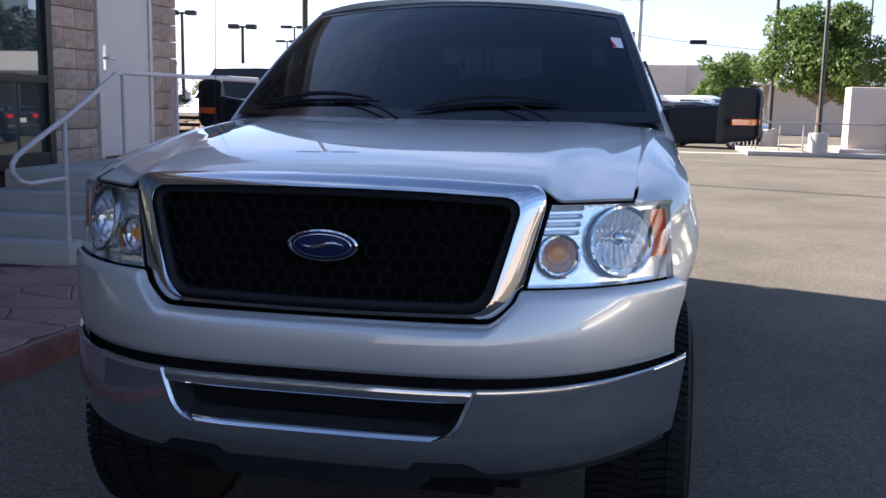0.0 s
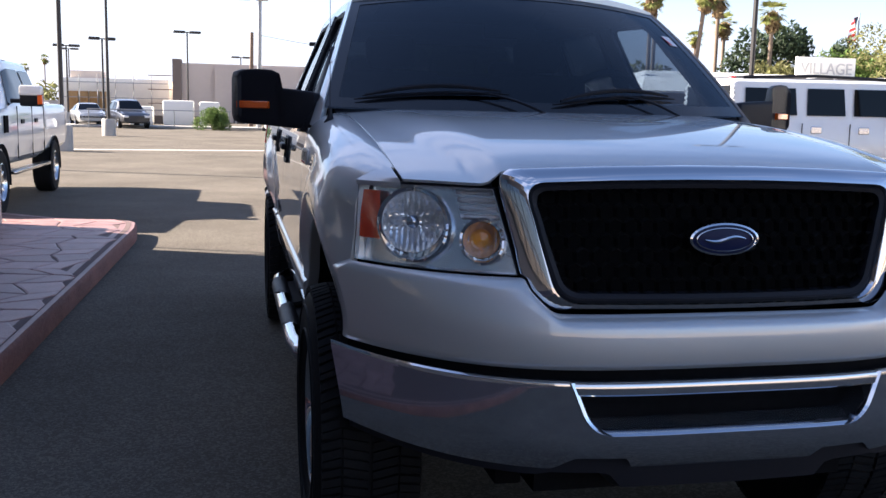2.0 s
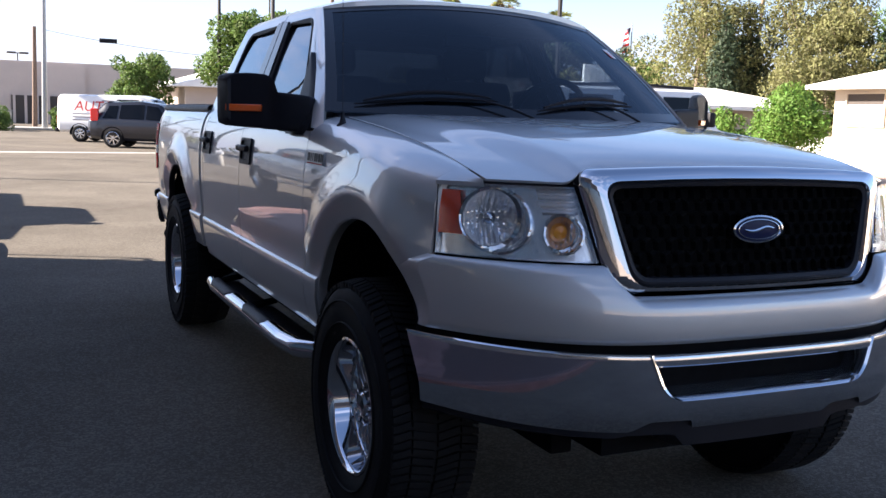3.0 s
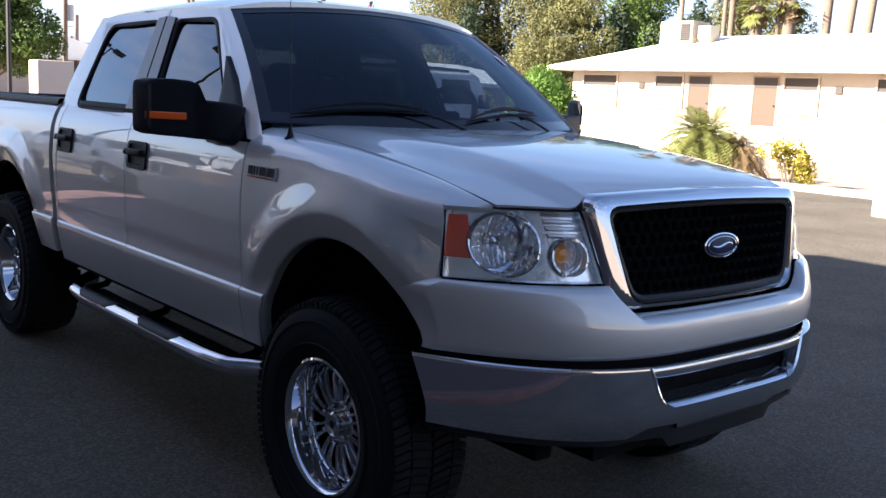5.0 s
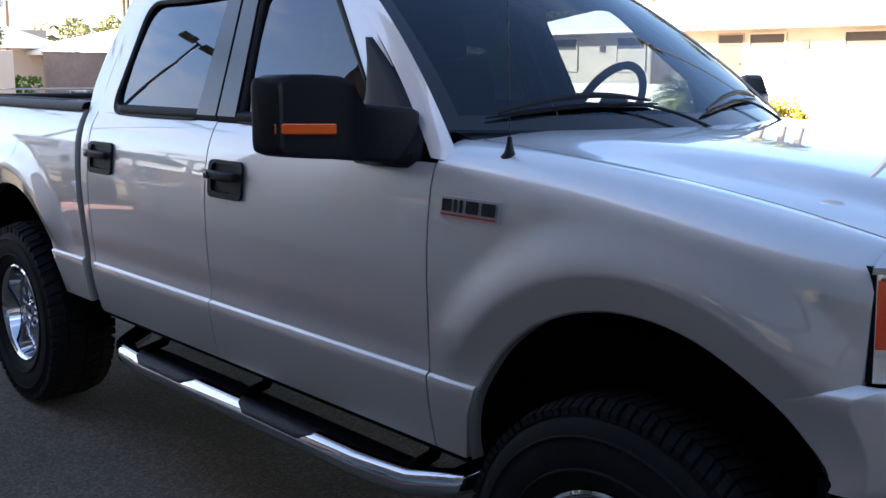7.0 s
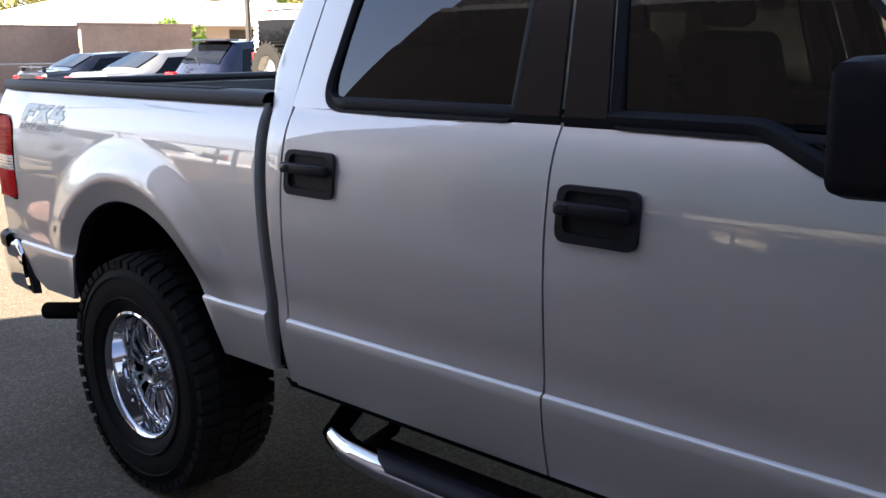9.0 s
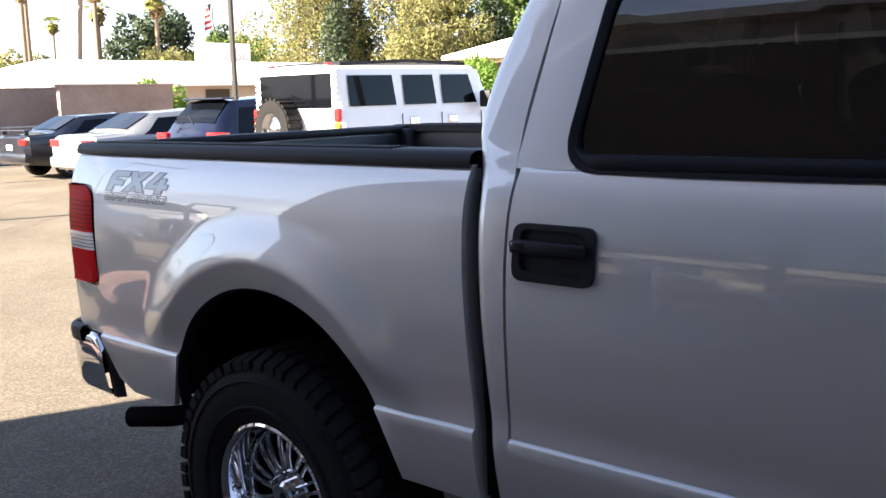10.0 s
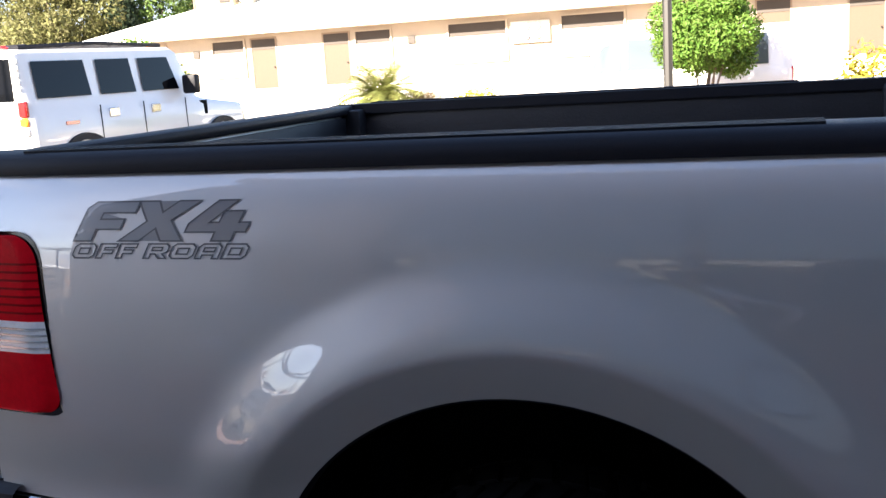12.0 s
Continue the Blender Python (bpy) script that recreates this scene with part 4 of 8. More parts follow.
def sail_skin():
    """The mirror mount: a rounded triangle from below the belt up to the pillar."""
    front = curve((1.352, 1.37, 1.41, 1.45, 1.51, 1.61, 1.70), (1.575, 1.545, 1.545, 1.560, 1.615, 1.755, 1.895))
    back = curve((1.352, 1.37, 1.45, 1.52, 1.62, 1.70), (1.80, 1.840, 1.850, 1.850, 1.880, 1.912))
    P = []
    for z in np.linspace(1.352, 1.70, 26):
        a, b = float(front(z)), float(back(z))
        row = []
        for t in np.linspace(0, 1, 12):
            y = a + (b - a)*t
            low, top = float(half_width(y, min(z, 1.43))), float(glass_x(z, y))
            q = min(max((z - 1.42)/0.06, 0), 1)
            crown = 0.022*min(1, 5*t, 5*(1 - t))**0.5
            row.append((-(low + (top - low)*q + crown), y, z))
        P.append(row)
    return sheet(P, (0.02, 0, 0))


for s in (1, -1):
    # front door
    door = part("front_door", flipped(side_skin(SEAM_F + 0.003, SEAM_M - 0.003, belt_dip, ny=40), s), SILVER, truck)
    part("window_frame", flipped(frame_skin(FRAME_F, PANE_F, [0.03, 0.01, 0.02, 0.10], [0.03, 0.03, 0.045, 0.06]), s), SILVER, door)
    part("window_pane", flipped(pane_skin(PANE_F, [0.03, 0.03, 0.045, 0.06]), s), GLASS_FRONT if s > 0 else GLASS_CLEAR, door)
    part("window_seal", flipped(seal_skin(PANE_F, [0.03, 0.03, 0.045, 0.06]), s), SEAL, door)
    part("pillar_cover", flipped(band([(2.475, 1.452), (2.586, 1.452), (2.668, 1.895), (2.575, 1.885)], 0.016), s), BLACK_GLOSS, door)
    part("mirror_base", flipped(sail_skin(), s), BLACK_TRIM, door, "black triangular mirror mount")
    trim = [[(-(float(half_width(y, belt_dip(y))) + o), y, belt_dip(y) + dz) for o, dz in ((-0.004, -0.014), (0.007, -0.010), (0.010, 0.004), (0.008, 0.018), (-0.002, 0.027), (-0.030, 0.030))] for y in np.linspace(1.56, 2.588, 40)]
    part("belt_trim", flipped(sheet(trim, (0.012, 0, 0)), s), SEAL, door)
    handle_parts(door, s, 2.456, 1.249)
    # rear door
    door = part("rear_door", flipped(side_skin(SEAM_M + 0.003, SEAM_B - 0.003, belt_line), s), SILVER, truck)
    part("window_frame", flipped(frame_skin(FRAME_R, PANE_R, [0.01, 0.01, 0.05, 0.02], [0.03, 0.095, 0.085, 0.04]), s), SILVER, door)
    part("window_pane", flipped(pane_skin(PANE_R, [0.03, 0.095, 0.085, 0.04]), s), GLASS_SIDE, door)
    part("window_seal", flipped(seal_skin(PANE_R, [0.03, 0.095, 0.085, 0.04]), s), SEAL, door)
    part("pillar_cover", flipped(band([(2.599, 1.452), (2.726, 1.452), (2.766, 1.888), (2.684, 1.895)], 0.016), s), BLACK_GLOSS, door)
    trim = []
    for y in np.concatenate([np.linspace(2.598, 3.30, 16), np.linspace(3.31, 3.405, 14)]):
        turn_up = 0.105 - math.sqrt(0.105**2 - max(0, y - 3.315)**2)
        x = float(half_width(y, BELT)) - float(glass_x(BELT, y)) + float(glass_x(BELT + turn_up, y))
        g = 1 - 0.75*float(ease(3.315, 3.405, y))
        trim.append([(-(x + o*g), y, BELT + turn_up + dz*g) for o, dz in ((-0.004, -0.014), (0.005, -0.010), (0.008, 0.004), (0.006, 0.018), (-0.002, 0.027), (-0.030, 0.030))])
    part("belt_trim", flipped(sheet(trim, (0.012, 0, 0)), s), SEAL, door)
    handle_parts(door, s, 3.402, 1.259)

# cab corner behind the rear door
# above the bed the back of the cab swells out over the rail, then leans in
rear_lean = lambda z: 0.052*float(ease(1.37, 1.54, z)) - 0.092*max(0, (z - 1.56)/0.355)**1.6


def corner_skin():
    P = []
    for t in np.linspace(0, 1, 80):
        z = 0.605 + (1.915 - 0.605)*t
        yb = 3.598 + 0.040*min(max((z - 0.81)/0.63, 0), 1) + rear_lean(z)
        ya = (SEAM_B + 0.003) if z < 1.40 else float(curve((1.40, 1.45, 1.70, 1.915), (SEAM_B + 0.003, 3.542, 3.538, 3.512))(z))
        q = min(max((z - 1.385)/0.10, 0), 1)
        q = q*q*(3 - 2*q)
        xo = float(half_width(3.56, min(z, 1.43)))*(1 - q) + float(glass_x(z, 3.55))*q
        row = [(-(xo - 0.06), ya - 0.012, z), (-(xo - 0.02), ya, z), (-xo, ya + 0.002, z)]
        for a in np.linspace(0, math.pi/2, 7):
            row.append((-(xo - 0.035*(1 - math.cos(a))), yb - 0.035 + 0.035*math.sin(a), z))
        row.append((-(xo - 0.16), yb + 0.008, z))
        P.append(row)
    return sheet(P)


for s in (1, -1):
    part("cab_corner", flipped(corner_skin(), s), SILVER, truck)

# roof with its rounded side rails
def roof_skin():
    P = []
    side_z = curve((2.06, 2.4, 3.0, 3.40, 3.57), (1.915, 1.930, 1.932, 1.920, 1.893))
    for v in np.linspace(0, 1, 34):
        row = []
        for u in np.linspace(-1, 1, 41):
            y0 = 2.085 - 0.115*(1 - u*u)
            y = y0 + (3.575 - y0)*v
            sz = float(side_z(y))
            lift = float(curve((1.95, 2.15, 2.7, 3.25, 3.575), (0.050, 0.074, 0.086, 0.074, 0.040))(y))
            xw = float(glass_x(sz, y)) + 0.006
            z = sz + lift*(1 - abs(u)**3.2)
            row.append((u*xw, y, z - (0.02 if v == 1 else 0)))
        P.append(row)
    return sheet(P, (0, 0, -0.025))


part("roof", roof_skin(), SILVER, truck)

# windscreen with black border, A pillars
def screen(u, v, grow=0.0):
    xb, xt = 0.872 + grow, 0.694 + grow
    x = u*(xb + (xt - xb)*v)
    yb = 1.490 - 0.275*(1 - u*u)
    yt = 2.085 - 0.105*(1 - u*u)
    zb = 1.446 - 0.010*(1 - u*u)
    zt = 1.906 + 0.052*(1 - u*u)
    bow = 0.030*4*v*(1 - v)
    return (x, yb + (yt - yb)*v - bow*0.6, zb + (zt - zb)*v + bow*0.5)


part("windscreen", sheet([[screen(u, v) for v in np.linspace(0, 1, 20)] for u in np.linspace(-1, 1, 40)]), GLASS_WIND, truck, "clear windscreen reflecting the sky")
us = list(np.linspace(-1, 1, 30))
outer = [screen(u, 0) for u in us] + [screen(1, v) for v in np.linspace(0, 1, 20)[1:]] + [screen(u, 1) for u in us[::-1]][1:] + [screen(-1, v) for v in np.linspace(1, 0, 20)][1:-1]
inner = [screen(u*0.95, 0.07) for u in us] + [screen(0.95, 0.07 + 0.86*v) for v in np.linspace(0, 1, 20)[1:]] + [screen(u*0.95, 0.93) for u in us[::-1]][1:] + [screen(-0.95, 0.07 + 0.86*v) for v in np.linspace(1, 0, 20)][1:-1]
lift = lambda r, d: [(x, y + d, z + d) for x, y, z in r]
part("windscreen_border", loops([lift(outer, 0.006), lift(inner, 0.006)]), BLACK_GLOSS, truck)
for s in (1, -1):
    P = []
    for v in np.linspace(-0.13, 1.0, 18):
        a = screen(-1, v)
        z = a[2]
        b = (-(float(glass_x(z)) + 0.008), a[1] + 0.075 + 0.02*v, z + 0.006)
        m = (-(float(glass_x(z)) + 0.004), a[1] + 0.030, z + 0.002)
        P.append([(a[0] + 0.01, a[1] + 0.012, a[2] - 0.012), (a[0] - 0.006, a[1] - 0.006, a[2] + 0.004), m, b, (b[0] + 0.04, b[1] + 0.01, b[2])])
    part("windscreen_pillar", flipped(sheet(P), s), SILVER, truck)

# cowl, wipers
P = [[(u*0.83, 1.46 - 0.275*(1 - u*u) + dy, 1.428 + dz) for dy, dz in ((-0.060, -0.012), (-0.02, 0.000), (0.02, 0.012), (0.06, 0.020))] for u in np.linspace(-1, 1, 30)]
part("cowl_grille", sheet(P, (0, 0, -0.03)), BLACK_TRIM, truck)
def at_screen(x, v, o):
    p = screen(x/(0.872 - 0.178*v), v)
    return (x, p[1] - o*0.6, p[2] + o*0.8)


for pivot, tip, b0, b1 in ((0.06, -0.40, -0.765, -0.20), (0.60, 0.20, -0.05, 0.50)):
    steps = np.linspace(0, 1, 12)
    arm = [at_screen(pivot + (tip - pivot)*t, -0.17 + 0.285*math.sin(t*math.pi*0.52), 0.012 + 0.014*math.sin(t*math.pi)) for t in steps]
    wiper = part("wiper_arm", tube(arm, [0.0065 - 0.003*t for t in steps], 8), BLACK_TRIM, truck)
    lie = lambda t: at_screen(b0 + (b1 - b0)*t, 0.055 + 0.06*t + 0.025*math.sin(t*math.pi), 0.010)
    bow_rod = lambda t: at_screen(b0 + (b1 - b0)*t, 0.058 + 0.06*t + 0.045*math.sin(t*math.pi), 0.016 + 0.014*math.sin(t*math.pi))
    fine = np.linspace(0, 1, 16)
    part("wiper_blade", tube([lie(t) for t in fine], [0.002 + 0.005*min(1, 6*t, 6*(1 - t)) for t in fine], 6), SEAL, wiper)
    part("blade_bow", tube([bow_rod(t) for t in np.linspace(0.06, 0.94, 14)], [0.003 + 0.006*math.sin(t*math.pi) for t in np.linspace(0.06, 0.94, 14)], 6), BLACK_TRIM, wiper)

# rear wall of the cab with its window
P = [[(u*(float(glass_x(z, 3.5)) - 0.10) if z > BELT else u*0.80, 3.612 + float(rear_lean(z)), z) for u in np.linspace(-1, 1, 9)] for z in (0.7, 1.1, 1.44)]
part("cab_back", sheet(P, (0, -0.03, 0)), SILVER, truck)
back_y = lambda z: 3.618 + float(rear_lean(z))
ring_o = dense(rounded([(-0.82, 1.44), (0.82, 1.44), (0.68, 1.915), (-0.68, 1.915)], 0.03), 3)
ring_i = dense(rounded([(-0.70, 1.50), (0.70, 1.50), (0.60, 1.84), (-0.60, 1.84)], 0.06), 3)
part("rear_window_frame", loops([[(x, back_y(z) + 0.004, z) for x, z in ring_o], [(x, back_y(z) + 0.004, z) for x, z in ring_i], [(x, back_y(z) - 0.02, z) for x, z in ring_i]]), SILVER, truck)
part("rear_window", ([(x, back_y(z) - 0.012, z) for x, z in ring_i], [tuple(range(len(ring_i)))]), GLASS_SIDE, truck)

# dark shell added behind the seams to keep them in shade
for s in (1, -1):
    P = [[(-float(half_width(y, z)) + 0.055, y, z) for z in np.linspace(0.62, 1.40, 8)] for y in np.linspace(1.40, 3.60, 14)]
    part("inner_shell", flipped(sheet(P), s), BLACK_DEEP, truck)
# plain dark rails, added also to block light under the body
for q in (1, -1):
    part("frame_rail", soft_box(min(q*0.42, q*0.50), max(q*0.42, q*0.50), 0.3, 5.2, 0.40, 0.60, 0.01), BLACK_DEEP, truck)
part("underbody", join(box_at(-0.80, 0.80, 1.42, 3.60, 0.56, 0.66), box_at(-0.45, 0.45, 0.1, 5.3, 0.46, 0.60), box_at(-0.66, 0.66, 0.25, 1.42, 0.62, 0.95)), BLACK_DEEP, truck)


# ---- front: grille, headlamps, fascia, bumper
def grille_y(x, z):
    return -0.008 + 0.18*(z - 0.99) + 0.12*x*x


def trapezoid(wt, wb, zt, zb, r):
    crown = lambda x, z: z + (0.016*(1 - (x/0.55)**2) if z > 1.15 else -0.006*(1 - (x/0.55)**2))
    pts = dense(rounded([(-wb, zb), (wb, zb), (wt, zt), (-wt, zt)], r, 7), 5)
    return [(x, crown(x, z)) for x, z in pts]


def trap_ring(wt, wb, zt, zb, r, o):
    return [(x, float(grille_y(x, z)) + o, z) for x, z in trapezoid(wt, wb, zt, zb, r)]


surround = loops([trap_ring(0.505, 0.424, 1.262, 0.996, 0.055, 0.030), trap_ring(0.511, 0.430, 1.266, 0.990, 0.056, 0.002),
                  trap_ring(0.518, 0.437, 1.272, 0.983, 0.058, -0.010), trap_ring(0.536, 0.450, 1.286, 0.973, 0.060, -0.008),
                  trap_ring(0.558, 0.468, 1.298, 0.966, 0.062, 0.000), trap_ring(0.574, 0.488, 1.303, 0.962, 0.064, 0.006), trap_ring(0.580, 0.500, 1.305, 0.961, 0.064, 0.016), trap_ring(0.582, 0.502, 1.305, 0.961, 0.064, 0.085)])
grille = part("grille", surround, CHROME, truck, "chrome grille surround with black honeycomb insert")
border = loops([trap_ring(0.512, 0.431, 1.267, 0.990, 0.056, 0.004), trap_ring(0.505, 0.424, 1.260, 0.997, 0.050, -0.002), trap_ring(0.492, 0.413, 1.250, 1.007, 0.045, 0.002), trap_ring(0.489, 0.410, 1.247, 1.010, 0.045, 0.03)])
part("grille_border", border, BLACK_TRIM, grille)


def honeycomb():
    V, F = [], []
    R = 0.0245
    dx, dz = R*math.sqrt(3), R*1.5
    for row in range(-7, 8):
        for col in range(-14, 15):
            cx = (col + 0.5*(row % 2))*dx
            cz = 1.128 + row*dz
            lim = 0.413 + (0.492 - 0.413)*(cz - 1.007)/0.243
            if abs(cx) > lim + 0.012 or not 0.998 < cz < 1.262:
                continue
            base = len(V)
            for rr, o in ((R*1.0, 0.012), (R*0.935, 0.008), (R*0.90, 0.030)):
                for k in range(6):
                    a = math.pi/6 + k*math.pi/3
                    x, z = cx + rr*math.cos(a), cz + rr*math.sin(a)
                    V.append((x, float(grille_y(x, z)) + o, z))
            for q in range(2):
                for k in range(6):
                    F.append((base + q*6 + k, base + q*6 + (k+1) % 6, base + (q+1)*6 + (k+1) % 6, base + (q+1)*6 + k))
    return V, F


part("honeycomb", honeycomb(), GRILLE_BLACK, grille, flat=True)
part("grille_backing", sheet([[(x, float(grille_y(x, z)) + 0.06, z) for z in (0.99, 1.13, 1.27)] for x in np.linspace(-0.5, 0.5, 7)]), BLACK_DEEP, grille)

oval = lambda a, b, o: [(a*math.cos(t), float(grille_y(0, 1.139)) + o, 1.139 + b*math.sin(t)) for t in np.linspace(0, 2*math.pi, 49)[:-1]]
emblem = part("emblem", loops([oval(0.093, 0.041, 0.02), oval(0.097, 0.043, -0.004), oval(0.095, 0.0415, -0.016), oval(0.089, 0.037, -0.018), oval(0.086, 0.035, -0.014)]), CHROME, truck, "blue oval emblem with a chrome rim")
V, F = loops([oval(0.086, 0.035, -0.014), oval(0.045, 0.018, -0.019)])
F.append(tuple(range(48, 96)))
part("emblem_field", (V, F), BADGE_BLUE, emblem)
part("emblem_ring", loops([oval(0.079, 0.0305, -0.0155), oval(0.079, 0.0305, -0.0185), oval(0.076, 0.0285, -0.0195), oval(0.076, 0.0285, -0.016)]), CHROME_DULL, emblem)
wave = [(x, float(grille_y(0, 1.139)) - 0.0195, 1.140 + 0.0045*math.sin(x*62) + 0.05*x) for x in np.linspace(-0.056, 0.056, 30)]
part("emblem_script", tube(wave, [0.0014 + 0.0050*math.sin(math.pi*k/29)**0.7 for k in range(30)], 8), CHROME, emblem, "silver wave across the emblem")

hl_low = lambda x: 0.40*(x/0.93)**3.89
hl_top = lambda x: 0.44*(x/0.95)**2.8


def lamp_pt(u, v, depth=0.0):
    """A place on the headlamp's face: u from the grille outwards, v upwards."""
    z = 1.048 + 0.207*v
    xi = 0.532 + 0.050*v
    xo = 0.897 - 0.012*v
    x = xi + (xo - xi)*u
    y = hl_low(x)*(1 - v) + hl_top(x)*v
    return (-x + depth*0.45, y + depth, z)


def lamp_at(x, z, depth):
    v = (z - 1.048)/0.207
    xi, xo = 0.532 + 0.050*v, 0.897 - 0.012*v
    return lamp_pt((x - xi)/(xo - xi), v, depth)


def bowl(xc, zc, r, depth, flutes, n=96, back=0.045):
    """A fluted dish facing forward, set back in a round well that opens in the bezel."""
    d = Vector((-0.22, -0.97, 0)).normalized()
    c = Vector(lamp_at(xc, zc, 0.030)) - d*back
    sx = Vector((d.y, -d.x, 0)).normalized()
    up = Vector((0, 0, 1))
    rings = []
    for q in (1.06, 1.0, 0.96, 0.9, 0.84, 0.78, 0.7, 0.62, 0.54, 0.46, 0.38, 0.3, 0.2, 0.12):
        ring = []
        for k in range(n):
            a = 2*math.pi*k/n
            rr = r*q
            dep = depth*(1 - min(q, 1)**2)
            if 0.2 < q < 0.97:
                dep += flutes*max(0, math.sin(rr*math.cos(a)*430))
            ring.append(c + sx*rr*math.cos(a) + up*rr*math.sin(a) - d*dep)
        rings.append(ring)
    V, F = loops(rings)
    F.append(tuple(range(len(V)-n, len(V))))
    around = lambda q, o: [c + (sx*math.cos(2*math.pi*k/n) + up*math.sin(2*math.pi*k/n))*r*q + d*o for k in range(n)]
    mouth = []
    for p in around(1.07, 0.0):
        for step in range(60):
            v = (p.z - 1.048)/0.207
            if p.y < hl_low(-p.x)*(1 - v) + hl_top(-p.x)*v + 0.016:
                break
            p = p + d*0.002
        mouth.append(p)
    lip = [c + (p - c) + (p - c - d*(p - c).dot(d)).normalized()*0.006 for p in mouth]
    rim = loops([around(0.99, -0.004), around(1.0, 0.006), around(1.07, 0.006), mouth, lip, [p - d*0.014 for p in lip]])
    return (V, F), rim, c - d*depth*0.62, d


def bezel_plate():
    """The silver face round the two dishes."""
    nu, nv = 66, 40
    V = [lamp_pt(u, v, 0.036) for u in np.linspace(0.0, 1.0, nu + 1) for v in np.linspace(0, 1, nv + 1)]
    face = Vector((-0.22, -0.97, 0)).normalized()
    holes = [(Vector(lamp_at(x, z, 0.030)), r) for x, z, r in ((0.772, 1.152, 0.083), (0.616, 1.122, 0.047))]
    F = []
    for i in range(nu):
        for j in range(nv):
            q = (i*(nv + 1) + j, (i + 1)*(nv + 1) + j, (i + 1)*(nv + 1) + j + 1, i*(nv + 1) + j + 1)
            c = sum((Vector(V[k]) for k in q), Vector())/4
            if all(((c - h) - face*(c - h).dot(face)).length > r*1.04 for h, r in holes):
                F.append(q)
    return V, F


for s in (1, -1):
    lamp = part("headlamp", flipped(sheet([[lamp_pt(u, v, 0.165) for v in np.linspace(0, 1, 10)] for u in np.linspace(0, 1, 16)]), s), BEZEL, truck, "clear headlamp with fluted reflector and amber corner")
    wall_o = [(u, 0) for u in np.linspace(0, 1, 16)] + [(1, v) for v in np.linspace(0, 1, 10)[1:]] + [(u, 1) for u in np.linspace(1, 0, 16)[1:]] + [(0, v) for v in np.linspace(1, 0, 10)[1:-1]]
    part("lamp_housing", flipped(loops([[lamp_pt(u, v, 0.002) for u, v in wall_o], [lamp_pt(u, v, 0.166) for u, v in wall_o]]), s), BEZEL, lamp)
    rubber = lambda g, d: [lamp_pt(0.5 + (u-0.5)*(1 + g), 0.5 + (v-0.5)*(1 + g*1.6), d) for u, v in wall_o]
    part("lamp_gasket", flipped(loops([rubber(0.0, 0.004), rubber(0.014, 0.006), rubber(0.018, 0.03)]), s), SEAL, lamp)
    dish, rim, focus, d = bowl(0.772, 1.152, 0.083, 0.046, 0.005)
    bowl_ob = part("main_reflector", flipped(dish, s), REFLECT, lamp)
    part("reflector_ring", flipped(rim, s), CHROME, lamp)
    turn = Matrix.Translation(focus) @ d.to_track_quat("Z", "Y").to_matrix().to_4x4()
    part("bulb_shield", flipped(moved(lathe([(-0.01, 0.016), (0.03, 0.018), (0.036, 0.012), (0.038, 0.001)], 16, "z"), turn), s), CHROME_DULL, lamp)
    dish, rim, focus, d = bowl(0.616, 1.122, 0.047, 0.030, 0.003, 64, 0.020)
    bowl_ob = part("signal_reflector", flipped(dish, s), REFLECT, lamp)
    part("reflector_ring", flipped(rim, s), CHROME, lamp)
    turn = Matrix.Translation(focus) @ d.to_track_quat("Z", "Y").to_matrix().to_4x4()
    # bulb made oversized to stand for its amber reflection in the dish
    part("signal_bulb", flipped(moved(lathe([(-0.02, 0.020), (0.008, 0.027), (0.020, 0.020), (0.026, 0.001)], 16, "z"), turn), s), AMBER_BULB, lamp, "amber signal bulb")
    part("corner_reflector", flipped(sheet([[lamp_pt(u, v, 0.016) for v in np.linspace(0.28, 0.89, 8)] for u in np.linspace(0.850, 0.988, 6)], (0.002, 0.006, 0)), s), AMBER_DARK, lamp, "dark amber corner reflector")
    part("lamp_bezel", flipped(bezel_plate(), s), BEZEL, lamp)
    ribs = [sheet([[lamp_pt(u, v + dv, 0.036 + dd) for dv, dd in ((0, 0.0), (0.035, -0.014), (0.07, 0.0))] for u in np.linspace(0.03, 0.30, 6)]) for v in (0.60, 0.70, 0.80, 0.90)]
    part("reflector_ribs", flipped(join(*ribs), s), REFLECT, lamp)
    part("lamp_lens", flipped(sheet([[lamp_pt(u, v, -0.004 - 0.006*(1 - (2*u-1)**4)) for v in np.linspace(0, 1, 8)] for u in np.linspace(0, 1, 14)]), s), GLASS_LENS, lamp, "clear lens")


# painted fascia between lamps and bumper
def arch_front_y(z):
    return ARCHES[0][0] - float(arch_half(z, 0))


def fascia_row(z, v):
    c0 = float(curve((0.82, 0.87, 0.93, 0.985, 1.02, 1.045), (-0.080, -0.087, -0.083, -0.064, -0.046, -0.032))(z))
    xw, amp, n = 0.945, float(curve((0.82, 0.93, 1.045), (0.485, 0.47, 0.412))(z)), float(curve((0.82, 1.045), (3.7, 3.9))(z))
    ye = arch_front_y(z) if z < 0.985 else 0.514 + (0.366 - 0.514)*(z - 0.985)/0.06
    xj = xw*(max(ye - 0.03 - c0, 0.02)/amp)**(1/n)
    xe = float(half_width(ye, z)) - 0.001
    return c0, xw, amp, n, ye, min(xj, xe - 0.006), xe


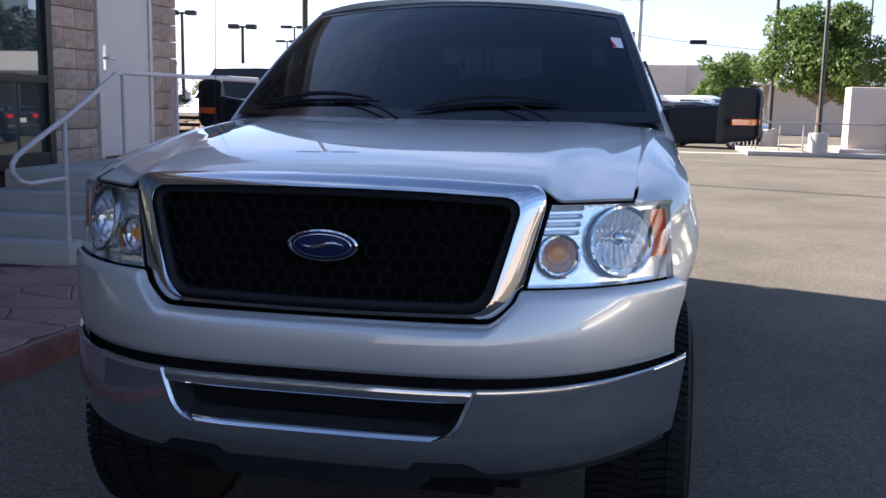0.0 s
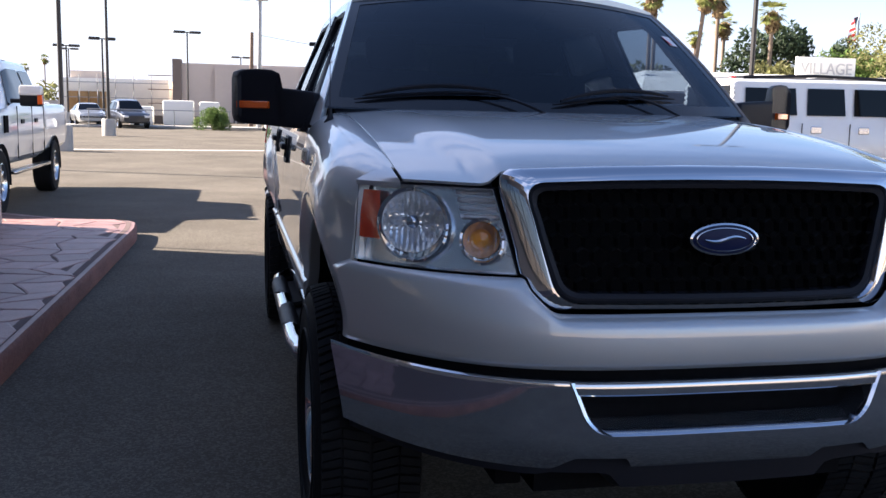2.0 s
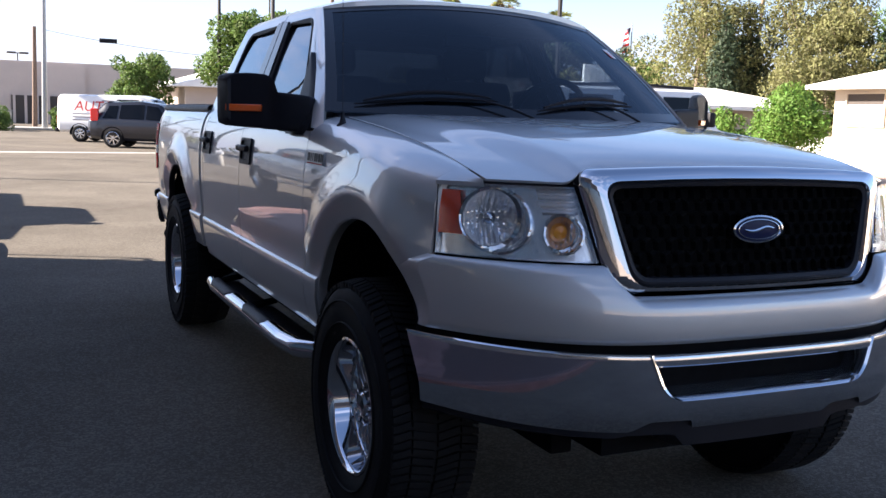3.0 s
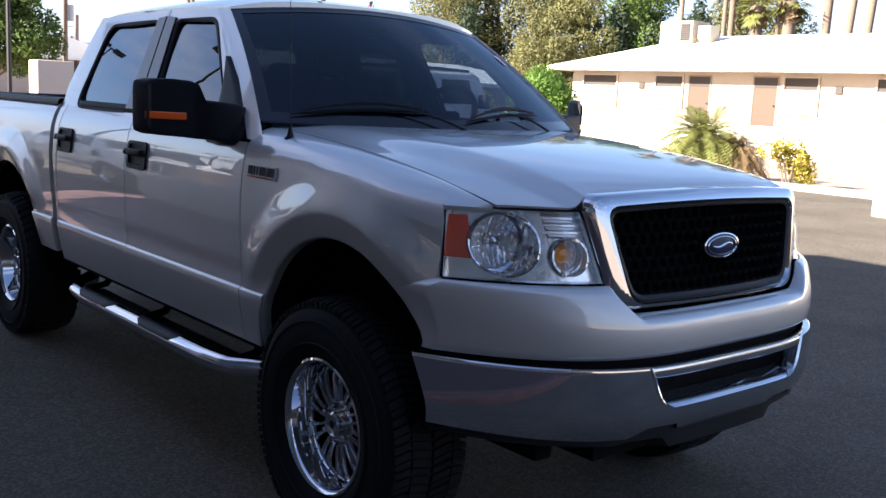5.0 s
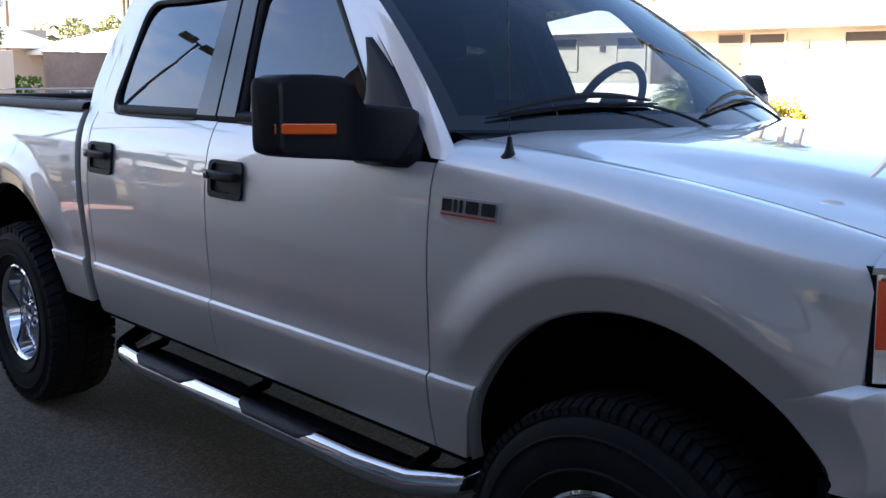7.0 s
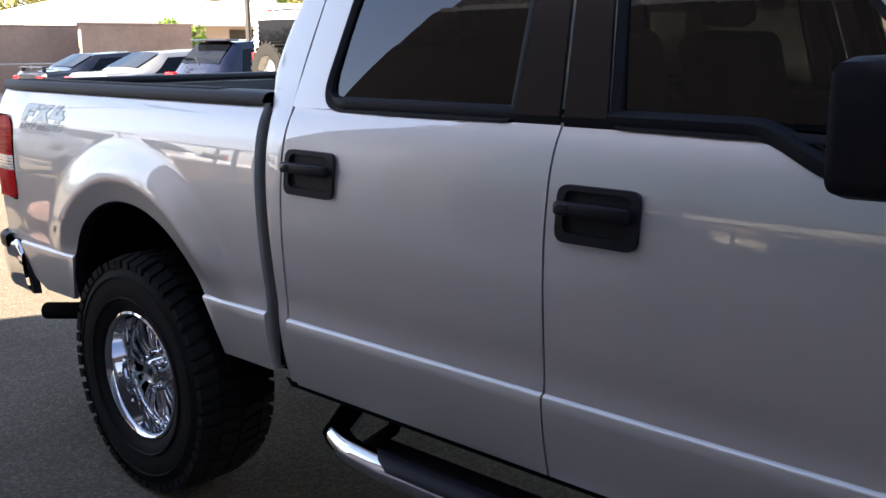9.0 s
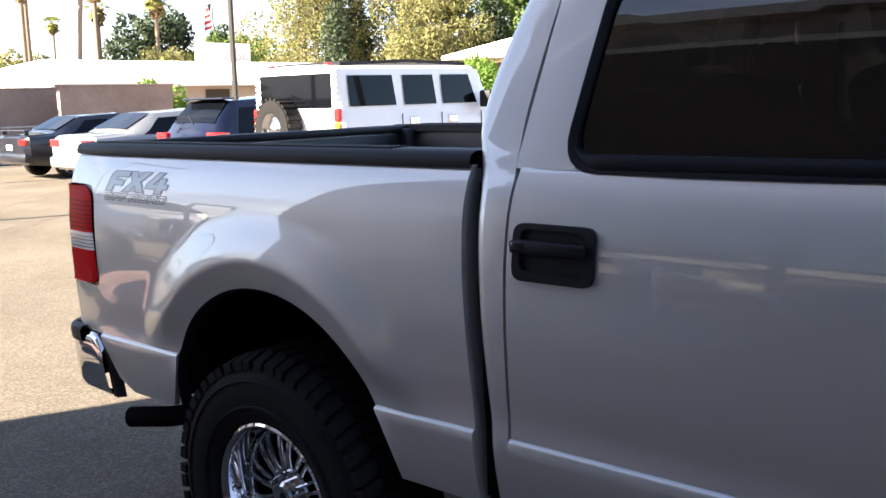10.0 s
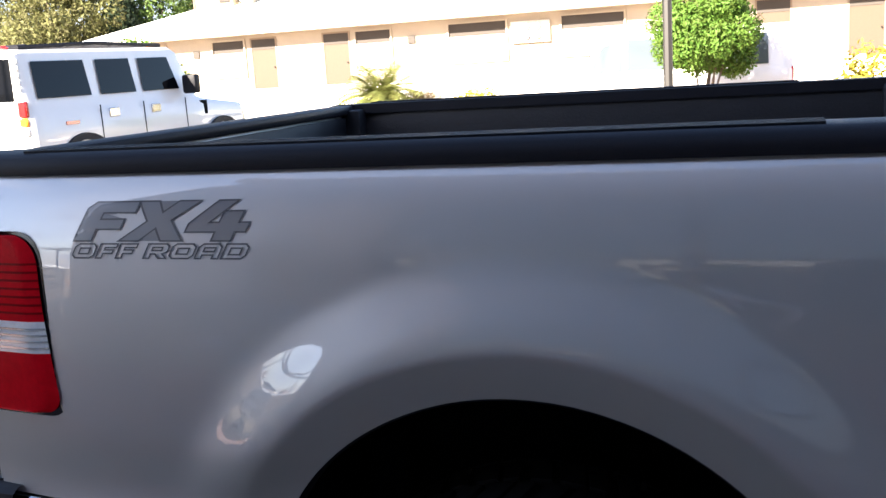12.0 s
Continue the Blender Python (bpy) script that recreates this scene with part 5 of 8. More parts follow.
def fascia_pt(u, z, v):
    c0, xw, amp, n, ye, xj, xe = fascia_row(z, v)
    a = abs(u)
    if a < 0.86:
        t = a/0.86
        x = xj*(1 - (1 - t)**1.5)
        y = c0 + amp*(x/xw)**n
    else:
        t = (a - 0.86)/0.14
        x = xj + (xe - xj)*(1 - (1-t)**2)
        yj = min(c0 + amp*(xj/xw)**n, ye - 0.01)
        y = yj + (ye - yj)*t
    return x, y


def fascia_skin():
    P = []
    for u in np.linspace(-1, 1, 181):
        row = []
        for v in np.linspace(0, 1, 36):
            xr, _ = fascia_pt(u, 0.95, v)
            inner = 1 - float(ease(0.430, 0.540, xr))
            top = 1.043 - (1.043 - 0.957)*inner
            z = 0.826 + (top - 0.826)*(1 - (1 - v)**1.35)
            x, y = fascia_pt(u, z, v)
            h = 0.026
            k = min(max((h - (top - z))/h, 0), 1)
            y = y + (0.026 + 0.026*inner)*(1 - math.sqrt(1 - k*k))*(1 - float(ease(0.86, 1.0, abs(u))))
            roll = 0.014*max(0, (0.842 - z)/0.016)
            row.append((math.copysign(x, u), y + roll, z))
        P.append(row)
    return sheet(P)


part("front_fascia", fascia_skin(), SILVER, truck)
# dark sheet added behind the fascia's foot, in place of the gap's shade
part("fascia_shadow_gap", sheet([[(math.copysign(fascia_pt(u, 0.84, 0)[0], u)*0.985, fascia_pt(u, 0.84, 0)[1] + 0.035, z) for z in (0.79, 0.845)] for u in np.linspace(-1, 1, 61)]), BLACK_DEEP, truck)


# chrome bumper
def bumper_y(x, z):
    a = abs(x)
    return -0.100 + 0.50*(a/0.95)**3.7 + 0.10*(max(0.68 - z, 0)/0.1)**2*0.35 - 0.005*math.sin((z - 0.60)/0.21*math.pi)


def slant(z):
    """Half the opening's width, its lower corners rounded."""
    k = min(max((z - 0.673)/0.055, 0), 1)
    return 0.372 + (0.424 - 0.372)*min(max((z - 0.673)/0.13, 0), 1) - 0.045*(1 - math.sqrt(1 - (1 - k)**2))


def bumper_low(x):
    a = abs(x)
    base = float(curve((0, 0.25, 0.55, 0.75, 0.96), (0.565, 0.567, 0.572, 0.583, 0.600))(a))
    return base + 0.038*float(ease(0.27, 0.31, a))*(1 - float(ease(0.46, 0.52, a)))


BUMP_TOP = lambda x: 0.800 + 0.008*(abs(x)/0.95)**2
vf = []
for s in (1, -1):
    P = []
    for t in np.linspace(0, 1, 46):
        row = []
        xr = 0.40 + (0.953 - 0.40)*(1 - (1-t)**1.4)
        zl = bumper_low(xr)
        for z in np.concatenate([np.linspace(zl, 0.672, 8), np.linspace(0.676, BUMP_TOP(xr) - 0.006, 14)]):
            x = slant(z) + (0.953 - 0.016*max(0, (0.80 - z)/0.1) - slant(z))*(1 - (1-t)**1.4)
            row.append((-s*x, bumper_y(x, z), z))
        x, y, z = row[-1]
        row += [(x, y + 0.001, BUMP_TOP(xr) - 0.001), (x, y + 0.008, BUMP_TOP(xr) + 0.003), (x, y + 0.03, BUMP_TOP(xr) + 0.002)]
        P.append(row)
    vf.append(sheet(P))
P = [[(u*slant(z), bumper_y(u*slant(z), z) + dy, z) for z, dy in ((0.768, 0.05), (0.770, 0.004), (0.774, 0.0), (0.785, 0), (0.795, 0.0), (0.799, 0.001), (0.803, 0.008), (0.802, 0.03))] for u in np.linspace(-1, 1, 31)]
vf.append(sheet(P))
P = [[(u*slant(z), bumper_y(u*slant(z), z) + dy, z) for z, dy in [(z, 0) for z in np.linspace(bumper_low(u*0.37), 0.665, 7)] + [(0.670, 0.0), (0.675, 0.004), (0.682, 0.018), (0.694, 0.055), (0.697, 0.075)]] for u in np.linspace(-1, 1, 61)]
vf.append(sheet(P))
for s in (1, -1):
    P = [[(-s*(slant(z) + dx), bumper_y(slant(z), z) + dy, z) for dx, dy in ((0.004, 0.0), (0.0, -0.004), (-0.010, 0.0), (-0.022, 0.035), (-0.026, 0.07))] for z in np.linspace(0.672, 0.803, 20)]
    vf.append(sheet(P))
bumper = part("front_bumper", join(*vf), CHROME_DUSTY, truck, "chrome front bumper with a dark centre opening")
# dark box added behind the opening to stand for its shade
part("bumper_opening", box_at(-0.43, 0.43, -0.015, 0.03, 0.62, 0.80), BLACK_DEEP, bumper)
P = []
for x in np.linspace(-0.90, 0.90, 61):
    zl = bumper_low(x) - 0.016 - 0.030*(1 - float(ease(0.47, 0.52, abs(x))))
    P.append([(x, bumper_y(x, 0.62) + dy, z) for z, dy in ((bumper_low(x) + 0.03, 0.028), (zl, 0.034), (zl - 0.016, 0.09), (zl - 0.020, 0.22))])
part("lower_valance", sheet(P, (0, 0.02, 0.01)), BLACK_TRIM, truck)

# ---- wheel wells, wheels
for k in (0, 1):
    c, w, h = ARCHES[k]
    for s in (1, -1):
        rings = []
        for x, g in ((0.925, 1.0), (0.91, 1.03), (0.60, 1.05), (0.45, 1.05)):
            ring = []
            for a in np.linspace(0, math.pi, 30):
                y, z = c - w*g*math.cos(a), 0
                z = 0.60 + h*g*math.sin(a)
                ring.append((-x, max(y, 0.405), z))
            ring = [(-x, max(c - w*g, 0.405), 0.56)] + ring + [(-x, c + w*g, 0.56)]
            rings.append(ring)
        if k == 1:
            rings = [r[:30] for r in rings]
        part("wheel_well", flipped(loops(rings, closed=False), s), BLACK_DEEP, truck)
        part("well_wall", flipped(box_at(-0.50, -0.47, max(c - 0.50, 0.40), c + 0.47, 0.50, 1.12), s), BLACK_DEEP, truck)
        lip = []
        for a in np.linspace(0, math.pi, 44):
            y = c - w*math.cos(a)
            z = 0.60 + h*math.sin(a)
            if k == 0 and y < 0.40:
                continue
            x = float(half_width(y, z))
            inward = Vector((c - y, 0.75 - z)).normalized()*0.005
            lip.append([(-x, y, z), (-(x - 0.006), y + inward.x, z + inward.y), (-(x - 0.04), y + inward.x, z + inward.y)])
        part("arch_lip", flipped(sheet(lip), s), BLACK_TRIM if k else SILVER, truck)


def wheel(at, s, fine=False):
    """A lifted all-terrain tyre on a deep chrome rim. Outside faces -x before it is turned."""
    R, W, RIM = 0.440, 0.160, 0.236
    prof = [(-0.128, RIM + 0.002), (-0.140, RIM + 0.012), (-0.150, RIM + 0.045), (-0.156, 0.325), (-0.154, 0.365), (-0.146, 0.395), (-0.132, 0.415), (-0.112, 0.426),
            (-0.06, 0.430), (0, 0.431), (0.06, 0.430), (0.112, 0.426), (0.138, 0.410), (0.154, 0.36), (0.150, 0.28), (0.13, RIM)]
    place = Matrix.Translation(at)
    def put(vf):
        return moved(flipped(vf, s), place)
    tyre = part("tyre", put(lathe(prof, 72)), RUBBER, truck, "black all-terrain tyre")
    lugs = []
    n = 96 if fine else 54
    for k in range(n):
        for row, (xa, xb, off, r0, r1) in enumerate(((-0.140 if fine else -0.151, -0.086, 0.0, 0.392, 0.441), (-0.080, -0.006, 0.5, 0.425, 0.442), (0.006, 0.080, 0.1, 0.425, 0.442), (0.086, 0.150, 0.6, 0.400, 0.441))):
            a0 = 2*math.pi*(k + off)/n
            wid = 2*math.pi/n*(0.70 + 0.12*((k*7 + row*3) % 3 - 1))
            skew = 0.035*(1 if row in (1, 3) else -1)
            V = []
            for x, sk in ((xa, 0), (xb, skew)):
                for a in (a0 + sk, a0 + sk + wid):
                    lo, hi = (0.420, 0.442)
                    if (row == 0 and x == xa) or (row == 3 and x == xb):
                        lo, hi = (0.412, 0.430) if fine else (0.398, 0.425)
                    for r in (lo, hi):
                        V.append((x, r*math.cos(a), r*math.sin(a)))
            lugs.append((V, [(0, 1, 3, 2), (4, 6, 7, 5), (0, 4, 5, 1), (2, 3, 7, 6), (1, 5, 7, 3)]))
    part("tread", put(join(*lugs)), RUBBER, tyre, flat=True)
    ridges = [loops([[(x, r*math.cos(a), r*math.sin(a)) for a in np.linspace(0, 2*math.pi, 73)[:-1]] for x, r in ((-0.152, rr), (-0.1585, rr + 0.003), (-0.1585, rr + 0.006), (-0.152, rr + 0.009))]) for rr in (0.285, 0.362)]
    part("sidewall_rib", put(join(*ridges)), RUBBER, tyre)
    rimp = [(-0.128, RIM), (-0.136, RIM + 0.002), (-0.139, RIM - 0.006), (-0.134, RIM - 0.014), (-0.118, RIM - 0.020), (-0.060, RIM - 0.028), (-0.045, RIM - 0.034), (-0.040, RIM - 0.048)]
    rim = part("rim", put(lathe(rimp, 72)), CHROME, truck, "deep chrome rim with paired spokes")
    part("rim_barrel", put(lathe([(-0.04, RIM - 0.040), (0.10, RIM - 0.030)], 48)), CHROME_DULL, rim)
    back = lathe([(0.03, RIM - 0.035), (0.03, 0.01)], 40)
    part("brake_backing", put(back), BLACK_DEEP, rim)
    for k in range(10):
        for side in (-1, 1):
            V = []
            a = 2*math.pi*k/10 + 0.2
            d, p = Vector((0, math.cos(a), math.sin(a))), Vector((0, -math.sin(a), math.cos(a)))
            rings = []
            for r, off, wd, x in ((0.070, 0.012, 0.0085, -0.062), (0.11, 0.015, 0.0075, -0.066), (0.155, 0.019, 0.008, -0.064), (0.196, 0.028, 0.010, -0.052)):
                c = d*r + p*side*off
                rings.append([c + p*wd + Vector((x + 0.03, 0, 0)), c + p*wd + Vector((x + 0.006, 0, 0)), c + p*wd*0.6 + Vector((x, 0, 0)), c - p*wd*0.6 + Vector((x, 0, 0)), c - p*wd + Vector((x + 0.006, 0, 0)), c - p*wd + Vector((x + 0.03, 0, 0))])
            part("spoke", put(loops(rings, cap=True)), CHROME, rim)
    part("rim_ring", put(lathe([(-0.040, 0.204), (-0.056, 0.202), (-0.060, 0.196), (-0.052, 0.190), (-0.03, 0.188)], 64)), CHROME, rim)
    part("hub_disc", put(lathe([(-0.03, 0.086), (-0.058, 0.084), (-0.064, 0.078), (-0.062, 0.06), (-0.062, 0.001)], 40)), CHROME, rim)
    part("hub_cap", put(lathe([(-0.06, 0.046), (-0.086, 0.044), (-0.094, 0.036), (-0.090, 0.030), (-0.088, 0.001)], 32)), CHROME, rim)
    part("cap_mark", put(lathe([(-0.0895, 0.016), (-0.0895, 0.001)], 6)), BLACK_GLOSS, rim)
    for k in range(6):
        a = 2*math.pi*k/6 + 0.5
        nut = [(x, 0.066*math.cos(a) + y, 0.066*math.sin(a) + z) for x, y, z in lathe([(-0.06, 0.0105), (-0.082, 0.0105), (-0.088, 0.007), (-0.089, 0.001)], 6)[0]]
        part("wheel_nut", put((nut, lathe([(-0.06, 0.0105), (-0.082, 0.0105), (-0.088, 0.007), (-0.089, 0.001)], 6)[1])), CHROME, rim)
    for k in range(24):
        a = 2*math.pi*k/24
        bolt = lathe([(-0.05, 0.0055), (-0.064, 0.0055), (-0.066, 0.003), (-0.066, 0.0005)], 6)
        part("rim_bolt", put(([(x, 0.197*math.cos(a) + y, 0.197*math.sin(a) + z) for x, y, z in bolt[0]], bolt[1])), CHROME, rim)


for y in WHEEL_Y:
    for s in (1, -1):
        wheel((-s*0.832, y, 0.44), s, y < 2)
for y in WHEEL_Y:
    part("axle", tube([(-0.75, y, 0.44), (0.75, y, 0.44)], 0.055), BLACK_DEEP, truck)
part("rear_shock", join(tube([(-0.62, 4.62, 0.42), (-0.58, 4.78, 0.84)], 0.03), tube([(-0.55, 4.1, 0.5), (-0.55, 4.9, 0.55)], 0.03)), BLACK_DEEP, truck)

# ---- step bars
for s in (1, -1):
    pts = [(-0.80, 1.40, 0.52), (-0.885, 1.44, 0.497), (-0.945, 1.56, 0.482), (-0.965, 1.75, 0.478), (-0.965, 3.10, 0.472), (-0.950, 3.27, 0.474), (-0.905, 3.385, 0.480), (-0.80, 3.43, 0.51)]
    step = part("step_bar", flipped(tube([tuple(Vector(a).lerp(Vector(b), t)) for a, b in zip(pts, pts[1:]) for t in (0, 0.25, 0.5, 0.75)] + [pts[-1]], 0.040, 16), s), CHROME, truck, "chrome side step bar with black pads")
    for ya, yb in ((1.93, 2.42), (2.66, 3.16)):
        P = []
        for t in np.linspace(0, 1, 12):
            y = ya + (yb - ya)*t
            wd = min(1, t*7, (1-t)*7)
            P.append([(-0.965 + 0.045*math.cos(a), y, 0.476 + 0.043*math.sin(a)) for a in np.linspace(0.15, 1.2 + 1.50*wd, 9)])
        part("step_pad", flipped(sheet(P, (0, 0, -0.004)), s), BLACK_TRIM, step)
    # black plate added between bar and body, standing in for the shade there
    part("step_plate", flipped(soft_box(-0.945, -0.80, 1.60, 3.28, 0.455, 0.470, 0.006, 1), s), BLACK_TRIM, step)
    for y in (1.62, 2.5, 3.25):
        part("step_bracket", flipped(tube([(-0.93, y, 0.475), (-0.80, y, 0.50), (-0.72, y, 0.60)], 0.02, 6), s), BLACK_DEEP, step)
    part("rocker_panel", flipped(sheet([[(-0.915, y, 0.612), (-0.895, y, 0.575), (-0.80, y, 0.560)] for y in np.linspace(1.38, 3.60, 6)]), s), BLACK_DEEP, truck)

# ---- mirrors
def mirror_skin(out=0.0):
    """The towing mirror; out draws its head away from the door."""
    rings = []
    # from the door outwards: centre x, centre y, half depth, low z, high z
    for x, y, d, z0, z1 in ((0.890, 1.660, 0.075, 1.372, 1.500), (0.925, 1.640, 0.078, 1.362, 1.508), (0.955, 1.645, 0.070, 1.362, 1.512), (0.995, 1.672, 0.068, 1.366, 1.516), (1.034, 1.702, 0.069, 1.368, 1.520),
                            (1.046, 1.712, 0.074, 1.370, 1.578), (1.072, 1.732, 0.077, 1.372, 1.590), (1.120, 1.768, 0.078, 1.374, 1.594), (1.172, 1.806, 0.076, 1.378, 1.592), (1.193, 1.822, 0.068, 1.386, 1.584), (1.202, 1.829, 0.048, 1.404, 1.566)):
        c = (z0 + z1)/2
        h = (z1 - z0)/2
        x = x + out*float(ease(0.95, 1.045, x))
        ring = []
        for a in np.linspace(0, 2*math.pi, 29)[:-1]:
            cy, cz = math.cos(a), math.sin(a)
            e = 0.24
            ring.append((-x - 0.25*d*math.copysign(abs(cy)**e, cy), y + d*(1.0 if cy > 0 else 0.45 if h > 0.09 else 0.85)*math.copysign(abs(cy)**e, cy), c + h*math.copysign(abs(cz)**e, cz)))
        rings.append(ring)
    return loops(rings, cap=True)


for s in (1, -1):
    mir = part("door_mirror", flipped(mirror_skin(0.0 if s > 0 else 0.08), s), BLACK_TRIM, truck, "black towing mirror with an amber marker strip")
    strip = []
    for t in np.linspace(0, 1, 12):
        x = 1.080 + (1.200 - 1.080)*t + (0.0 if s > 0 else 0.08)
        y = 1.703 + (1.797 - 1.703)*t + 0.012*t**4
        strip.append([(-x + 0.004, y - 0.006 + dy, z) for z, dy in ((1.439, 0.004), (1.442, 0), (1.464, 0), (1.467, 0.004))])
    part("marker_lamp", flipped(sheet(strip, (0.02, 0.03, 0)), s), AMBER, mir, "amber marker lamp")

# ---- fender badge, antenna
y0, y1, z0, z1 = 1.222, 1.424, 1.246, 1.296
badge_face = lambda y, z, o: (-(float(half_width(y, z)) + o), y, z)
out = dense(rounded([(y0, z0), (y1, z0), (y1, z1), (y0, z1)], 0.004, 2), 2)
V, F = loops([[badge_face(y, z, 0) for y, z in out], [badge_face(y, z, 0.007) for y, z in out]])
n = len(out)
F.append(tuple(range(n, 2*n)))
for s in (1, -1):
    badge = part("fender_badge", flipped((V, F), s), DECAL_SILVER, truck, "small satin badge with dark block marks")
    red = [(y0 + 0.006, z0 + 0.003), (y1 - 0.006, z0 + 0.003), (y1 - 0.006, z0 + 0.008), (y0 + 0.006, z0 + 0.008)]
    part("badge_stripe", flipped(([badge_face(y, z, 0.0105) for y, z in red], [(0, 1, 2, 3)]), s), STICKER_RED, badge)
    for a, b in ((0.008, 0.042), (0.050, 0.062), (0.070, 0.082), (0.092, 0.136), (0.146, 0.192)):
        pts = [(y1 - a, z0 + 0.013), (y1 - b, z0 + 0.013), (y1 - b, z1 - 0.006), (y1 - a, z1 - 0.006)]
        part("badge_block", flipped(([badge_face(y, z, 0.0105) for y, z in pts], [(0, 1, 2, 3)]), s), BLACK_TRIM, badge)
ant = part("antenna", moved(lathe([(0, 0.024), (0.012, 0.022), (0.022, 0.013), (0.045, 0.007), (0.06, 0.006), (0.06, 0.001)], 16, "z"), pose(-0.872, 1.272, 1.386)), BLACK_TRIM, truck)
part("antenna_rod", tube([(-0.872, 1.272, 1.44), (-0.872, 1.285, 1.75), (-0.872, 1.31, 2.20)], 0.0013, 5), BLACK_TRIM, ant)

# ---- the bed
bed_top = lambda y: 1.440
bed_lean = lambda z: 0.036*min(max((z - 0.81)/0.63, 0), 1)
for s in (1, -1):
    V, F = side_skin(BED_F, BED_R, bed_top, k=1, ny=90, nz=44, low=0.628, tail=5.285)
    V = [(x, y + bed_lean(z)*max(0, 1 - (y - BED_F)/0.25), z) for x, y, z in V]
    bed = part("bed_side", flipped((V, F), s), SILVER, truck)
    cap = [[(-(float(half_width(y, 1.436)) + o), y, z) for o, z in ((0.010, 1.433), (0.012, 1.448), (0.004, 1.464), (-0.012, 1.472), (-0.080, 1.474), (-0.115, 1.472), (-0.120, 1.44))] for y in np.linspace(BED_F + 0.034, BED_R + 0.008, 40)]
    rail = part("bed_rail_cap", flipped(sheet(cap), s), BLACK_TRIM, truck, "black plastic bed rail cap")
    grooves = [box_at(-0.872 + i*0.016, -0.866 + i*0.016, 3.95, 5.35, 1.468, 1.4765) for i in range(5)]
    part("rail_groove", flipped(join(*grooves), s), BLACK_TRIM, rail)
    # inner wall and the wheel box
    wall = [[(-0.800, y, 1.45), (-0.775, y, 1.36), (-0.770, y, 1.16 if 3.86 < y < 4.92 else 1.02), (-0.74, y, 1.13 if 3.86 < y < 4.92 else 0.96)] for y in np.linspace(3.68, 5.42, 40)]
    part("bed_liner_wall", flipped(sheet(wall, (0.012, 0, 0)), s), LINER, truck)
    part("wheel_box", flipped(join(soft_box(-0.79, -0.44, 3.86, 4.92, 1.125, 1.21, 0.035), box_at(-0.458, -0.436, 3.86, 4.92, 0.93, 1.18)), s), LINER, truck)
    # dark box added in the side gap between cab and bed, for its shade
    part("cab_gap", flipped(box_at(-0.905, -0.70, 3.604, 3.640, 0.64, 1.40), s), BLACK_DEEP, truck)
    # front corner post of the bed side
    post = [[(-float(half_width(BED_F, z)) + 0.002, BED_F + bed_lean(z) + 0.001, z), (-float(half_width(BED_F, z)) + 0.10, BED_F + bed_lean(z) + 0.003, z)] for z in np.linspace(0.63, 1.43, 10)]
    part("bed_post", flipped(sheet(post, (0, 0.01, 0)), s), SILVER, truck)
part("bed_floor", join(box_at(-0.78, 0.78, 3.67, 3.86, 0.90, 0.96), box_at(-0.44, 0.44, 3.86, 4.92, 0.90, 0.96), box_at(-0.78, 0.78, 4.92, 5.44, 0.90, 0.96)), LINER, truck)
ribs = [box_at(x - 0.02, x + 0.02, 3.70, 5.42, 0.96, 0.972) for x in np.linspace(-0.40, 0.40, 7)]
part("floor_rib", join(*ribs), LINER, truck)
part("bed_bulkhead", join(soft_box(-0.80, 0.80, 3.655, 3.69, 0.93, 1.44, 0.008), soft_box(-0.84, 0.84, 3.636, 3.70, 1.435, 1.466, 0.012)), LINER, truck)
for q in (1, -1):
    part("bed_corner", soft_box(min(q*0.72, q*0.83), max(q*0.72, q*0.83), 5.36, 5.43, 0.95, 1.455, 0.01), LINER, truck)
    part("bed_corner", soft_box(min(q*0.74, q*0.86), max(q*0.74, q*0.86), 3.66, 3.72, 0.95, 1.455, 0.01), LINER, truck)
gate = part("tailgate", join(soft_box(-0.79, 0.79, 5.425, 5.485, 0.84, 1.44, 0.015)), SILVER, truck)
part("gate_cap", soft_box(-0.80, 0.80, 5.40, 5.492, 1.438, 1.470, 0.012), BLACK_TRIM, gate)
part("gate_liner", soft_box(-0.76, 0.76, 5.412, 5.424, 0.97, 1.43, 0.004), LINER, gate)


def tail_pt(t, z, o):
    """Round the rear corner: t 0 on the side, 1 on the back."""
    y = 5.288 + 0.175*min(t/0.7, 1)
    x = float(half_width(min(y, BED_R), z))
    if t > 0.7:
        a = (t - 0.7)/0.3
        return (-(x - 0.10*a), 5.462 + 0.028*math.sin(a*math.pi/2) + o, z)
    return (-(x + o), y, z)


